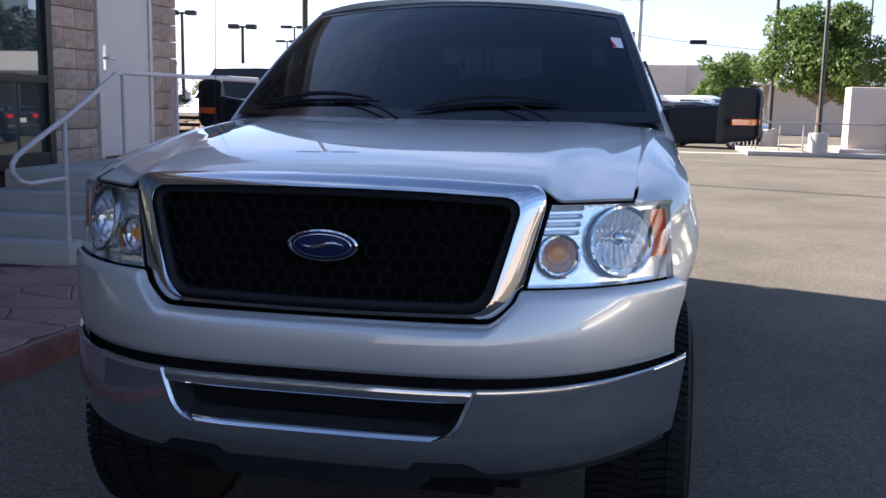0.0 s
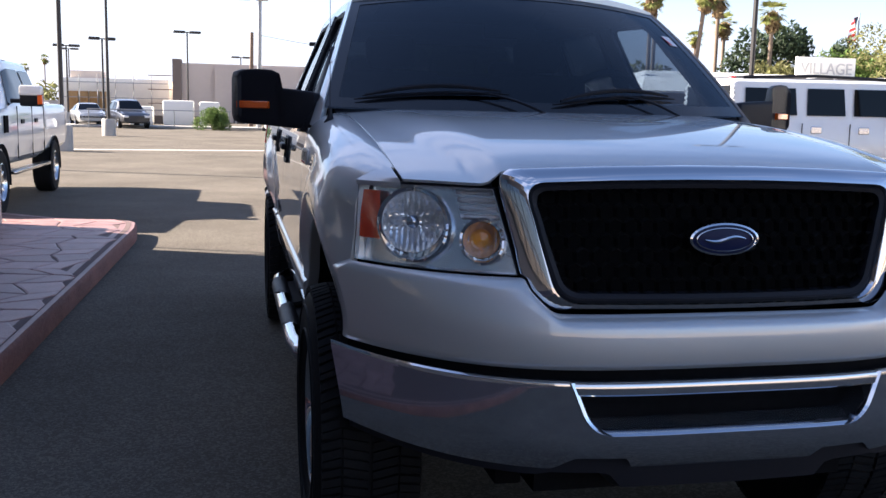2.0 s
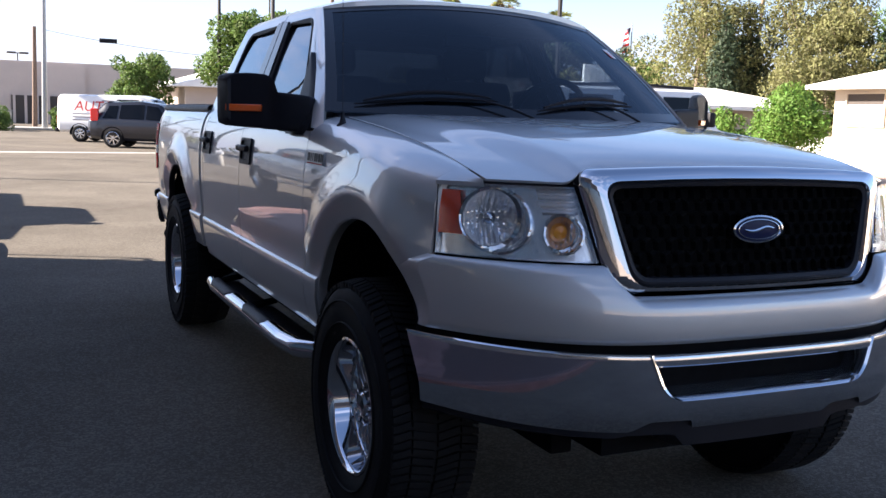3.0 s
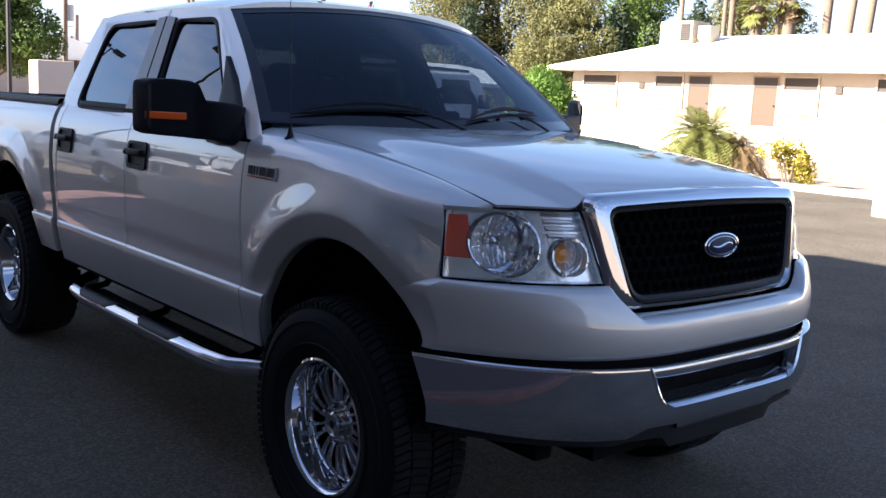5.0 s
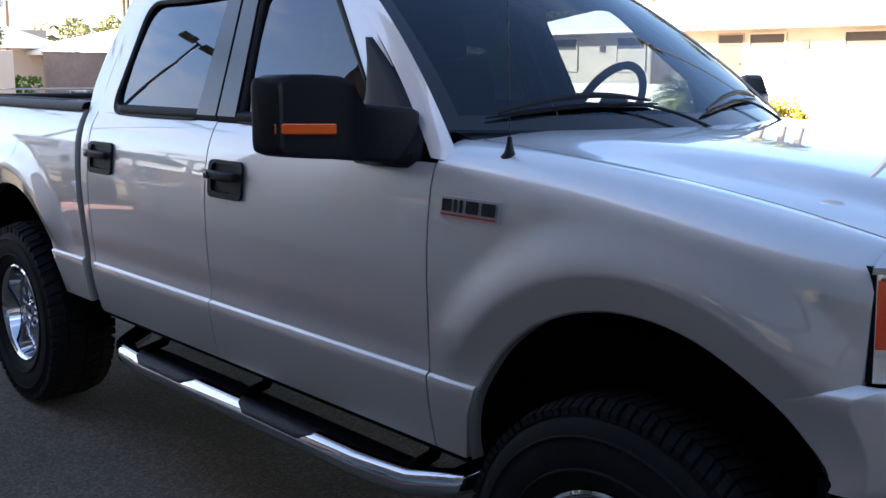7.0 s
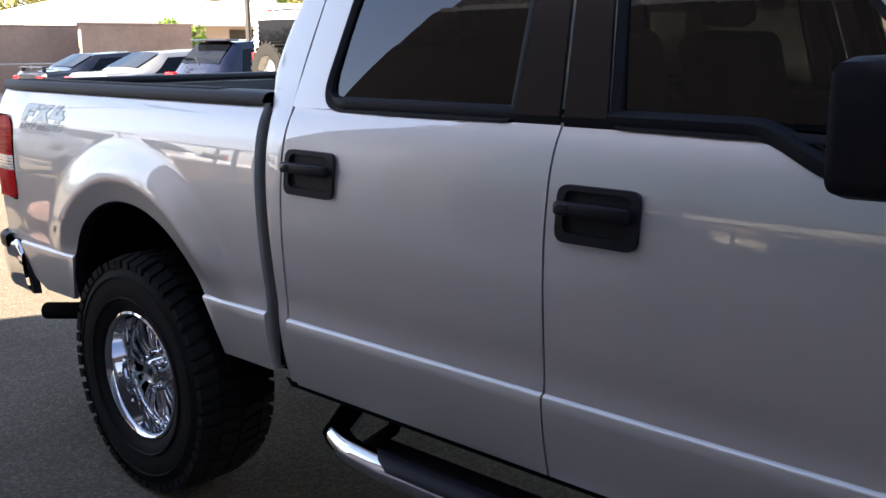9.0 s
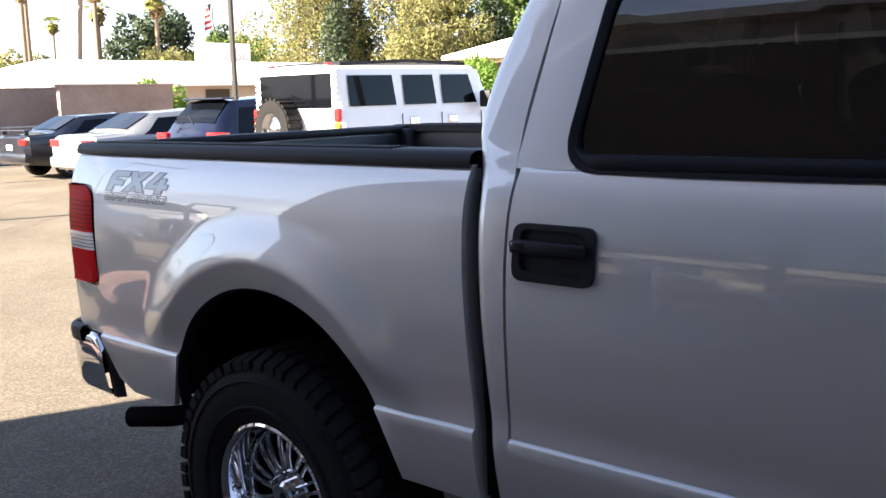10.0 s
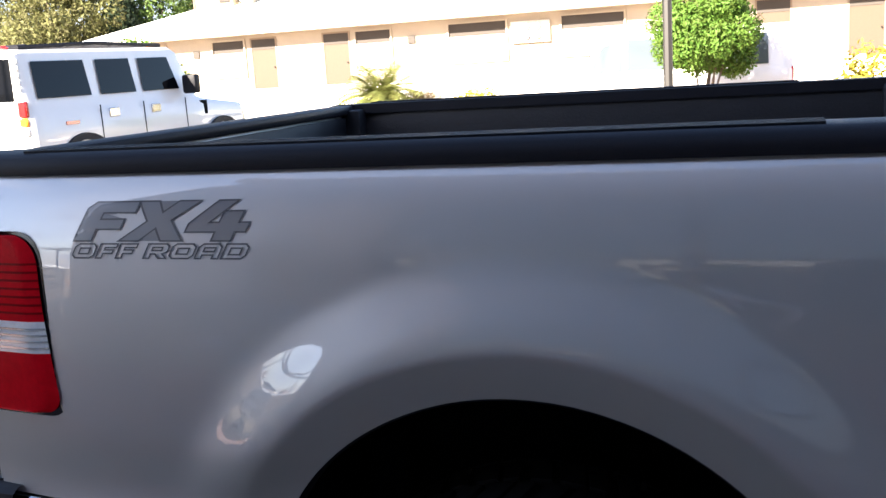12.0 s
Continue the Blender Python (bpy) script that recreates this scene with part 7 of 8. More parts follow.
# white off-roader, square shouldered, with a spare wheel on the tail
def offroader_extras(root, fx):
    for q in (1, -1):
        part("rack_rail", tube([(0.25, q*0.74, 2.05), (1.6, q*0.74, 2.10), (3.0, q*0.74, 2.07)], 0.028, 6), BLACK_TRIM, root)
    for x in np.linspace(0.4, 2.9, 6):
        part("rack_bar", tube([(x, -0.74, 2.075), (x, 0.74, 2.075)], 0.018, 6), BLACK_TRIM, root)
    m = pose(-0.14, 0.28, 1.16)
    tyre = part("spare_tyre", moved(lathe([(-0.13, 0.23), (-0.14, 0.27), (-0.13, 0.40), (-0.09, 0.43), (0.09, 0.43), (0.13, 0.40), (0.13, 0.24)], 36), m), RUBBER, root, "spare wheel on the tail")
    lug = box_at(-0.12, 0.12, -0.028, 0.028, 0.42, 0.447)
    blocks = [moved(lug, m @ pose(0, 0, 0, k*360/26)) for k in range(26)]
    part("spare_tread", join(*blocks), RUBBER, tyre, flat=True)
    rim = part("spare_rim", moved(lathe([(-0.13, 0.23), (-0.12, 0.21), (-0.06, 0.17), (-0.09, 0.10), (-0.11, 0.06), (-0.11, 0.001)], 24), m), CHROME, root)
    for k in range(6):
        part("spoke", moved(soft_box(-0.125, -0.07, -0.030, 0.030, 0.05, 0.205, 0.008, 1), m @ pose(0, 0, 0, k*60)), CHROME_DULL, rim)
    part("spare_carrier", tube([(-0.05, 0.28, 1.16), (0.03, 0.28, 1.16)], 0.12, 12), BLACK_TRIM, root)
    rw = sheet([[(-0.012, y, z) for z in (1.45, 1.66, 1.92)] for y in np.linspace(-0.84, 0.84, 6)], (0.02, 0, 0))
    part("rear_window", rw, DARK_GLASS, root)
    for s in (1, -1):
        for k in range(6):
            part("corner_louvre", soft_box(-0.020, 0.02, min(s*0.86, s*0.97), max(s*0.86, s*0.97), 1.47 + 0.078*k, 1.52 + 0.078*k, 0.008, 1), STICKER_WHITE, root)
        part("roof_marker", soft_box(0.06, 0.14, min(s*0.62, s*0.74), max(s*0.62, s*0.74), 2.03, 2.07, 0.012, 1), LAMP_RED, root)
        part("front_marker", soft_box(3.0, 3.08, min(s*0.5, s*0.62), max(s*0.5, s*0.62), 2.05, 2.085, 0.012, 1), LAMP_AMBER, root)
        part("side_marker", box_at(0.55, 0.78, s*1.082 - 0.006, s*1.082 + 0.006, 1.14, 1.18), LAMP_RED, root)
        for x in (1.36, 2.24):
            h = part("door_handle", soft_box(x, x + 0.20, s*1.078 - 0.012, s*1.078 + 0.012, 1.18, 1.29, 0.01, 1), CHROME_DULL, root)
        for x in (1.20, 2.08, 3.04):
            part("door_seam", box_at(x - 0.006, x + 0.006, s*1.076 - 0.008, s*1.076 + 0.004, 0.80, 1.34), BLACK_DEEP, root)
        part("side_mirror", moved(soft_box(-0.07, 0.07, -0.12, 0.12, -0.13, 0.13, 0.03), pose(3.06, s*1.20, 1.52)), BLACK_TRIM, root)
        part("snorkel", tube([(3.50, s*0.86, 1.30), (3.62, s*0.90, 1.22), (3.62, s*0.90, 1.10)], 0.03, 6), BLACK_TRIM, root)
        for x in (0.85, 3.95):
            flare = [[(x + q*math.cos(t), s*(1.072 + o), 0.45 + q*math.sin(t)) for q, o in ((0.58, 0.0), (0.575, 0.045), (0.50, 0.050), (0.49, 0.0))] for t in np.linspace(-0.05, math.pi + 0.05, 20)]
            part("wheel_flare", sheet(flare), BLACK_TRIM, root, "black plastic wheel arch flare")
        part("side_vent", box_at(3.42, 3.60, s*1.06 - 0.006, s*1.06 + 0.012, 1.08, 1.28), BLACK_DEEP, root)
    part("bumper", soft_box(-0.10, 0.05, -1.0, 1.0, 0.52, 0.74, 0.03), BLACK_TRIM, root)
    part("front_bumper", soft_box(4.70, 4.86, -1.0, 1.0, 0.52, 0.74, 0.03), BLACK_TRIM, root)


car("off_roader", (6.75, 13.10), -1.5, "boxy white off-road vehicle with a spare wheel on its tail", WHITE_PAINT,
    [(0.0, 1.04, 0.62, 1.30, 2.00, 0.91), (0.06, 1.08, 0.58, 1.30, 2.03, 0.93), (3.0, 1.08, 0.58, 1.30, 2.05, 0.93), (3.12, 1.08, 0.58, 1.30, 2.00, 0.93), (3.42, 1.08, 0.58, 1.30, 1.42, 0.95), (3.60, 1.06, 0.58, 1.27, 1.34, 0.93), (4.62, 1.03, 0.60, 1.18, 1.22, 0.91), (4.74, 0.99, 0.62, 1.05, 1.10, 0.89)],
    [("side", 0.18, 1.12, 0.20, 1.10, 0.24, 0.86), ("side", 1.30, 2.01, 1.32, 1.99, 0.24, 0.86), ("side", 2.16, 2.98, 2.18, 2.84, 0.24, 0.86), ("front", 3.14, 3.40, 0, 0, 0.92, 0.0)],
    2.04, ((0.85, 3.95), 0.45, 0.30, 0.24), [("tail_lamp", LAMP_RED, -0.035, 0.03, 0.90, 1.03, 1.26, 1.44), ("tail_signal", LAMP_AMBER, -0.035, 0.03, 0.90, 1.03, 1.155, 1.255), ("reversing_lamp", LAMP_WHITE, -0.035, 0.03, 0.90, 1.03, 1.05, 1.15), ("headlamp", LAMP_WHITE, 4.70, 4.76, 0.62, 0.84, 0.92, 1.08)],
    "off-road car", CHROME, offroader_extras, 0.94, 1.05, 1.09)

SUV_ST = [(0.0, 0.78, 0.42, 0.92, 0.98, 0.70), (0.10, 0.87, 0.34, 0.98, 1.06, 0.72), (0.30, 0.90, 0.30, 1.02, 1.34, 0.66), (0.62, 0.91, 0.28, 1.03, 1.64, 0.60), (1.9, 0.92, 0.26, 1.02, 1.70, 0.62), (2.5, 0.92, 0.26, 1.00, 1.62, 0.60), (3.30, 0.91, 0.28, 0.98, 1.06, 0.74), (4.2, 0.86, 0.30, 0.86, 0.92, 0.70), (4.55, 0.74, 0.36, 0.70, 0.74, 0.60)]
SUV_WIN = [("side", 0.55, 1.05, 0.75, 1.08, 0.06, 0.84), ("side", 1.15, 2.05, 1.17, 2.03, 0.06, 0.88), ("side", 2.12, 3.05, 2.12, 2.52, 0.06, 0.88), ("front", 2.56, 3.24, 0, 0, 0.92, 0.0), ("rear", 0.22, 0.58, 0, 0, 0.90, 0.0)]


def hatch_extras(root, fx):
    part("rear_spoiler", soft_box(0.42, 0.72, -0.58, 0.58, 1.655, 1.69, 0.012), BLUE_PAINT if "blue" in root["label"] else BLACK_PAINT, root)
    part("rear_wiper", tube([(0.20, 0.0, 1.24), (0.30, 0.25, 1.36)], 0.010, 5), BLACK_TRIM, root)
    part("number_plate", soft_box(-0.012, 0.02, -0.15, 0.15, 0.80, 0.92, 0.004, 1), STICKER_WHITE, root)
    part("plate_bar", box_at(-0.016, -0.011, -0.11, 0.11, 0.84, 0.88), SIGN_GREY, root)
    part("rear_bumper", soft_box(-0.06, 0.15, -0.84, 0.84, 0.40, 0.62, 0.05, 2), BLUE_PAINT if "blue" in root["label"] else BLACK_TRIM, root)
    for s in (1, -1):
        part("side_mirror", moved(soft_box(-0.05, 0.05, -0.09, 0.09, -0.07, 0.07, 0.03), pose(2.98, s*1.0, 1.08)), BLACK_TRIM, root)
        part("exhaust_tip", tube([(-0.05, s*0.55, 0.36), (0.15, s*0.55, 0.36)], 0.04, 10), CHROME, root)


car("blue_hatchback", (7.6, 17.15), 1, "dark blue five-door car with red tail lamps", BLUE_PAINT, SUV_ST, SUV_WIN, 1.84, ((0.92, 3.58), 0.345, 0.23, 0.24),
    [("tail_lamp", LAMP_RED, 0.02, 0.34, 0.60, 0.89, 0.93, 1.08), ("headlamp", LAMP_WHITE, 4.20, 4.45, 0.50, 0.80, 0.66, 0.80)], "car", CHROME_DULL, hatch_extras)

SEDAN_ST = [(0.0, 0.74, 0.44, 0.86, 0.92, 0.66), (0.10, 0.84, 0.34, 0.93, 1.00, 0.72), (0.70, 0.88, 0.28, 0.97, 1.03, 0.72), (1.42, 0.89, 0.26, 0.97, 1.38, 0.58), (2.4, 0.89, 0.26, 0.95, 1.43, 0.58), (2.75, 0.89, 0.26, 0.94, 1.38, 0.57), (3.45, 0.88, 0.28, 0.92, 0.99, 0.72), (4.45, 0.84, 0.30, 0.80, 0.84, 0.68), (4.75, 0.72, 0.38, 0.62, 0.66, 0.58)]
SEDAN_WIN = [("side", 1.05, 2.08, 1.50, 2.06, 0.06, 0.86), ("side", 2.15, 3.22, 2.15, 2.72, 0.06, 0.86), ("front", 2.80, 3.40, 0, 0, 0.92, 0.0), ("rear", 0.80, 1.38, 0, 0, 0.90, 0.0)]


def sedan_extras(root, fx):
    part("rear_bumper", soft_box(-0.05, 0.16, -0.82, 0.82, 0.38, 0.60, 0.06, 2), PALE_SILVER if "silver" in root["label"] else BLACK_PAINT, root)
    part("number_plate", soft_box(-0.010, 0.02, -0.15, 0.15, 0.66, 0.78, 0.004, 1), STICKER_WHITE, root)
    part("plate_bar", box_at(-0.016, -0.011, -0.11, 0.11, 0.70, 0.74), SIGN_GREY, root)
    for s in (1, -1):
        part("side_mirror", moved(soft_box(-0.05, 0.05, -0.08, 0.08, -0.06, 0.06, 0.03), pose(3.10, s*0.98, 1.02)), BLACK_TRIM, root)
        part("door_handle", box_at(2.25, 2.42, s*0.893 - 0.01, s*0.893 + 0.012, 0.80, 0.84), CHROME_DULL, root)
    if "spoiler" in root["label"]:
        part("boot_spoiler", join(soft_box(0.05, 0.24, -0.66, 0.66, 1.08, 1.11, 0.012), soft_box(0.10, 0.20, -0.60, -0.54, 1.0, 1.09, 0.01), soft_box(0.10, 0.20, 0.54, 0.60, 1.0, 1.09, 0.01)), BLACK_PAINT, root)


car("silver_sedan", (7.0, 20.1), -2, "pale silver saloon car with red tail lamps", PALE_SILVER, SEDAN_ST, SEDAN_WIN, 1.78, ((0.98, 3.70), 0.32, 0.21, 0.21),
    [("tail_lamp", LAMP_RED, -0.012, 0.20, 0.44, 0.80, 0.78, 0.92), ("headlamp", LAMP_WHITE, 4.45, 4.66, 0.46, 0.74, 0.62, 0.74)], "car", CHROME_DULL, sedan_extras, 1.04)
car("black_sedan", (7.55, 23.8), -2, "black saloon car with a boot spoiler and red tail lamps", BLACK_PAINT, SEDAN_ST, SEDAN_WIN, 1.78, ((0.98, 3.70), 0.32, 0.21, 0.21),
    [("tail_lamp", LAMP_RED, -0.012, 0.20, 0.50, 0.80, 0.78, 0.90), ("headlamp", LAMP_WHITE, 4.45, 4.66, 0.46, 0.74, 0.62, 0.74)], "car", CHROME_DULL, sedan_extras)
car("dark_suv", (1.27, 35.8), -25, "dark blue sport utility car with alloy wheels", BLACK_PAINT, SUV_ST, SUV_WIN, 1.84, ((0.92, 3.58), 0.345, 0.23, 0.24),
    [("tail_lamp", LAMP_RED, 0.12, 0.40, 0.76, 0.90, 0.95, 1.40), ("headlamp", LAMP_WHITE, 4.20, 4.45, 0.50, 0.80, 0.66, 0.80)], "car", CHROME_DULL, hatch_extras)

VAN_ST = [(0.0, 0.93, 0.50, 1.10, 1.95, 0.80), (0.10, 0.99, 0.42, 1.12, 2.05, 0.84), (3.7, 1.0, 0.40, 1.12, 2.08, 0.86), (4.1, 1.0, 0.40, 1.12, 1.95, 0.84), (4.75, 0.99, 0.40, 1.10, 1.22, 0.86), (5.45, 0.94, 0.42, 0.95, 1.02, 0.80), (5.6, 0.86, 0.50, 0.80, 0.84, 0.70)]


def van_extras(root, fx):
    for s in (1, -1):
        cu2 = bpy.data.curves.new("van_letters", "FONT")
        cu2.body, cu2.size = "AUTO", 1.0
        t2 = new("van_letters", cu2)
        me2 = bpy.data.meshes.new_from_object(t2)
        bpy.data.objects.remove(t2)
        wd = max(v.co.x for v in me2.vertices)
        V = []
        for v in me2.vertices:
            u = v.co.x/wd
            x = 0.75 + 1.75*(u if s < 0 else 1 - u) + 0.10*v.co.y
            V.append((x, s*(0.985 - 0.10*(v.co.y*0.50 + 0.26)/0.9 + 0.012), 1.36 + v.co.y*0.62))
        part("van_letters", (V, [tuple(p.vertices) for p in me2.polygons]), SIGN_RED, root, "red capital letters", flat=True)
        bpy.data.meshes.remove(me2)
        for k in range(3):
            part("text_bar", box_at(0.7, 2.3 - 0.25*k, s*0.998 - 0.004, s*0.998 + 0.006, 1.20 - 0.13*k, 1.25 - 0.13*k), SIGN_GREY, root)
    part("rear_bumper", soft_box(-0.12, 0.08, -0.92, 0.92, 0.42, 0.60, 0.03), BLACK_TRIM, root)


car("white_van", (0.57, 41.6), -25, "white panel van with red letters on its side", WHITE_PAINT, VAN_ST,
    [("side", 2.6, 3.6, 2.62, 3.58, 0.25, 0.85), ("side", 3.7, 4.55, 3.72, 4.15, 0.10, 0.85), ("front", 4.15, 4.70, 0, 0, 0.92, 0.0)], 2.0, ((1.0, 4.5), 0.37, 0.23, 0.22),
    [("tail_lamp", LAMP_RED, -0.012, 0.04, 0.84, 0.94, 0.80, 1.12), ("headlamp", LAMP_WHITE, 5.40, 5.52, 0.56, 0.80, 0.72, 0.88)], "van", CHROME_DULL, van_extras, 0.94)

car("white_minivan", (20.9, 3.6), 88, "tall white passenger van parked before the long house", WHITE_PAINT, VAN_ST,
    [("side", 0.5, 1.9, 0.52, 1.88, 0.10, 0.85), ("side", 2.0, 3.55, 2.02, 3.53, 0.10, 0.85), ("side", 3.66, 4.60, 3.68, 4.12, 0.10, 0.85), ("front", 4.15, 4.70, 0, 0, 0.92, 0.0)], 2.0, ((1.0, 4.5), 0.37, 0.23, 0.22),
    [("tail_lamp", LAMP_RED, -0.012, 0.04, 0.84, 0.94, 0.80, 1.12), ("headlamp", LAMP_WHITE, 5.40, 5.52, 0.56, 0.80, 0.72, 0.88)], "van", CHROME_DULL)

# white heavy pickup beyond the landing, its nose towards the lens
PICK_ST = [(0.0, 0.98, 0.72, 1.36, 1.40, 0.92), (0.06, 1.01, 0.66, 1.38, 1.42, 0.94), (2.02, 1.01, 0.62, 1.38, 1.42, 0.94), (2.06, 1.01, 0.60, 1.40, 1.96, 0.76), (2.2, 1.01, 0.60, 1.40, 2.02, 0.76), (3.7, 1.01, 0.60, 1.40, 2.03, 0.76), (3.95, 1.01, 0.60, 1.40, 1.96, 0.74), (4.55, 1.01, 0.62, 1.36, 1.44, 0.84), (4.8, 1.0, 0.62, 1.34, 1.40, 0.86), (5.75, 0.99, 0.64, 1.28, 1.34, 0.86), (5.88, 0.96, 0.66, 1.20, 1.28, 0.84)]


def pickup_extras(root, fx):
    part("grille", soft_box(5.84, 5.93, -0.62, 0.62, 0.88, 1.30, 0.04), CHROME, root, "chrome four-bar grille")
    for k in range(4):
        for s in (1, -1):
            part("grille_slot", soft_box(5.915, 5.94, min(s*0.03, s*0.50), max(s*0.03, s*0.50), 0.92 + 0.095*k, 0.965 + 0.095*k, 0.006, 1), BLACK_DEEP, root)
    part("front_bumper", soft_box(5.86, 6.02, -1.0, 1.0, 0.56, 0.84, 0.04), CHROME, root)
    for s in (1, -1):
        part("side_vent", box_at(4.62, 4.82, s*1.012 - 0.01, s*1.012 + 0.010, 1.04, 1.26), BLACK_DEEP, root)
        part("grille_side", soft_box(5.86, 5.92, min(s*0.63, s*0.70), max(s*0.63, s*0.70), 0.90, 1.28, 0.01, 1), BLACK_DEEP, root)
        part("side_mirror", moved(soft_box(-0.09, 0.09, -0.14, 0.14, -0.12, 0.15, 0.03), pose(4.28, s*1.25, 1.50)), BLACK_TRIM, root)
        part("mirror_cap", moved(soft_box(-0.07, 0.095, -0.142, 0.142, 0.02, 0.155, 0.03), pose(4.30, s*1.25, 1.50)), WHITE_PAINT, root)
        part("mirror_marker", box_at(4.33, 4.395, s*1.36 - 0.02, s*1.36 + 0.04, 1.41, 1.53), AMBER, root)
        part("mirror_arm", tube([(4.25, s*0.98, 1.45), (4.25, s*1.15, 1.45)], 0.03, 6), BLACK_TRIM, root)
        part("running_board", soft_box(1.9, 4.4, min(s*0.92, s*1.06), max(s*0.92, s*1.06), 0.48, 0.53, 0.015), CHROME_DULL, root)
        for x in (2.12, 3.02, 4.02):
            part("door_seam", box_at(x - 0.006, x + 0.006, s*1.006 - 0.006, s*1.006 + 0.006, 0.68, 1.38), BLACK_DEEP, root)
        for x in (2.85, 3.80):
            part("door_handle", soft_box(x - 0.2, x, s*1.012 - 0.012, s*1.012 + 0.012, 1.14, 1.20, 0.008, 1), BLACK_TRIM, root)


car("white_pickup", (-5.05, 15.9), -90, "white four-door heavy pickup with a chrome four-bar grille", WHITE_PAINT, PICK_ST,
    [("side", 2.22, 2.95, 2.26, 2.93, 0.08, 0.84), ("side", 3.06, 4.42, 3.08, 3.92, 0.08, 0.84), ("front", 3.98, 4.52, 0, 0, 0.94, 0.0)], 2.02, ((1.25, 5.0), 0.42, 0.29, 0.25),
    [("tail_lamp", LAMP_RED, -0.012, 0.05, 0.86, 0.98, 0.98, 1.32), ("headlamp", LAMP_WHITE, 5.80, 5.93, 0.72, 0.96, 0.94, 1.28), ("signal_lamp", LAMP_AMBER, 5.86, 5.945, 0.76, 0.93, 1.03, 1.09)], "pickup truck", CHROME_DULL, pickup_extras)
for k, (x, y, p) in enumerate(((-13.5, 66, "white"), (-10.5, 64, "silver"), (-8.0, 61.5, "black"))):
    car("parked_car", (x, y), -80 + 4*k, "%s car parked far off across the lot" % p, {"white": WHITE_PAINT, "silver": PALE_SILVER, "black": BLACK_PAINT}[p], SUV_ST if k == 2 else SEDAN_ST, SUV_WIN if k == 2 else SEDAN_WIN, 1.8, ((0.95, 3.6), 0.33, 0.21, 0.21),
        [("headlamp", LAMP_WHITE, 4.45, 4.60, 0.46, 0.74, 0.64, 0.76)], "car")

# ---------------------------------------------------------------- lamp posts and poles
def lamp_post(x, y, h, arm, yaw=0, plinth=True, paint=None, label="tall bronze car-park lamp post with twin flat heads"):
    paint = paint or POLE_PAINT
    root = thing("lamp_post", (0, 0, 0), label, "lamp post", "lamp posts in the lot")
    if plinth:
        part("plinth", lathe([(0, 0.30), (0.72, 0.30), (0.76, 0.27), (0.76, 0.001)], 20, "z"), CONCRETE, root)
    part("pole", tube([(0, 0, 0.7 if plinth else 0), (0, 0, h)], [0.075, 0.060], 8), paint, root)
    for s in (1, -1):
        part("lamp_head", soft_box(min(s*0.15, s*arm), max(s*0.15, s*arm), -0.20, 0.20, h - 0.08, h + 0.10, 0.03), paint, root)
    part("arm", tube([(-0.3, 0, h), (0.3, 0, h)], 0.04, 6), paint, root)
    root.matrix_basis = pose(x, y, 0, 0, 0, yaw)
    for ob in root.children:
        ob.matrix_parent_inverse = Matrix.Identity(4)


for x, y, h, arm in ((-6.15, 28.6, 9.5, 0.9), (-6.55, 43.4, 6.3, 0.85), (-7.4, 20.8, 9.5, 0.9), (-4.35, 73.5, 6.8, 1.0), (-17.0, 33.6, 4.75, 0.55), (-14.9, 34.6, 4.3, 0.55), (-0.25, 92.7, 6.0, 0.9), (0.5, 97, 5.3, 0.9),
                     (-9.0, 62, 5.4, 0.8), (-12.5, 71, 5.4, 0.9), (-22.0, 60, 6.2, 0.9), (-27.0, 72, 6.0, 0.9), (-16.0, 95, 6.4, 0.9), (12.9, 22.5, 9.5, 0.9), (13.24, 5.58, 9.0, 0.9), (5.3, 33.4, 6.6, 0.8), (6.35, 29.9, 9.0, 0.9), (14, 60, 9, 0.9)):
    lamp_post(x, y, h, arm, yaw=12)


def utility_pole(x, y, h, mat, cross, label):
    root = thing("utility_pole", (x, y, 0), label, "utility pole")
    part("pole", tube([(x, y, 0), (x + 0.1, y, h)], [0.16, 0.11], 8), mat, root)
    if cross:
        part("cross_arm", box_at(x - 1.3, x + 1.3, y - 0.06, y + 0.06, h - 1.0, h - 0.86), mat, root)
        for dx in (-1.15, -0.6, 0.6, 1.15):
            part("insulator", tube([(x + dx, y, h - 0.86), (x + dx, y, h - 0.66)], 0.05, 6), STUCCO_WHITE, root)
        part("transformer", moved(lathe([(0, 0.001), (0, 0.2), (0.8, 0.2), (0.8, 0.001)], 14, "z"), pose(x + 0.3, y, h - 3.1)), POLE_GREY, root)
    return root


utility_pole(0.06, 62.7, 6.2, WOOD_POLE, False, "weathered wooden utility pole")
signal = utility_pole(0.5, 59.7, 8.2, POLE_GREY, False, "grey steel signal pole with lamp heads on top")
for x in (-0.75, 0.35):
    part("lamp_head", soft_box(x, x + 0.75, 59.4, 59.9, 7.9, 8.45, 0.05), POLE_GREY, signal)
utility_pole(15.0, 50.5, 7.8, WOOD_POLE, True, "wooden utility pole with cross arm and transformer")
utility_pole(17.5, 56, 5.4, WOOD_POLE, False, "plain wooden utility pole")
wire = thing("signal_wire", (0.5, 59.7, 5.5), "sagging wire with a hanging signal box", "wire")
part("cable", tube([(0.4 + 1.9*t, 59.7 - 0.4*t, 5.85 - 1.6*t*(1 - t/14)*0.22) for t in np.linspace(0, 9, 14)], 0.018, 4), BLACK_DEEP, wire)
part("signal_box", soft_box(3.6, 4.6, 59.3, 59.6, 5.25, 5.50, 0.03), BLACK_TRIM, wire)
flag = thing("flag_pole", (86, 122, 0), "thin flag pole with a red striped flag hanging limp", "flag pole")
part("pole", tube([(86, 122, 0), (86, 122, 16.5)], 0.10, 6), POLE_GREY, flag)
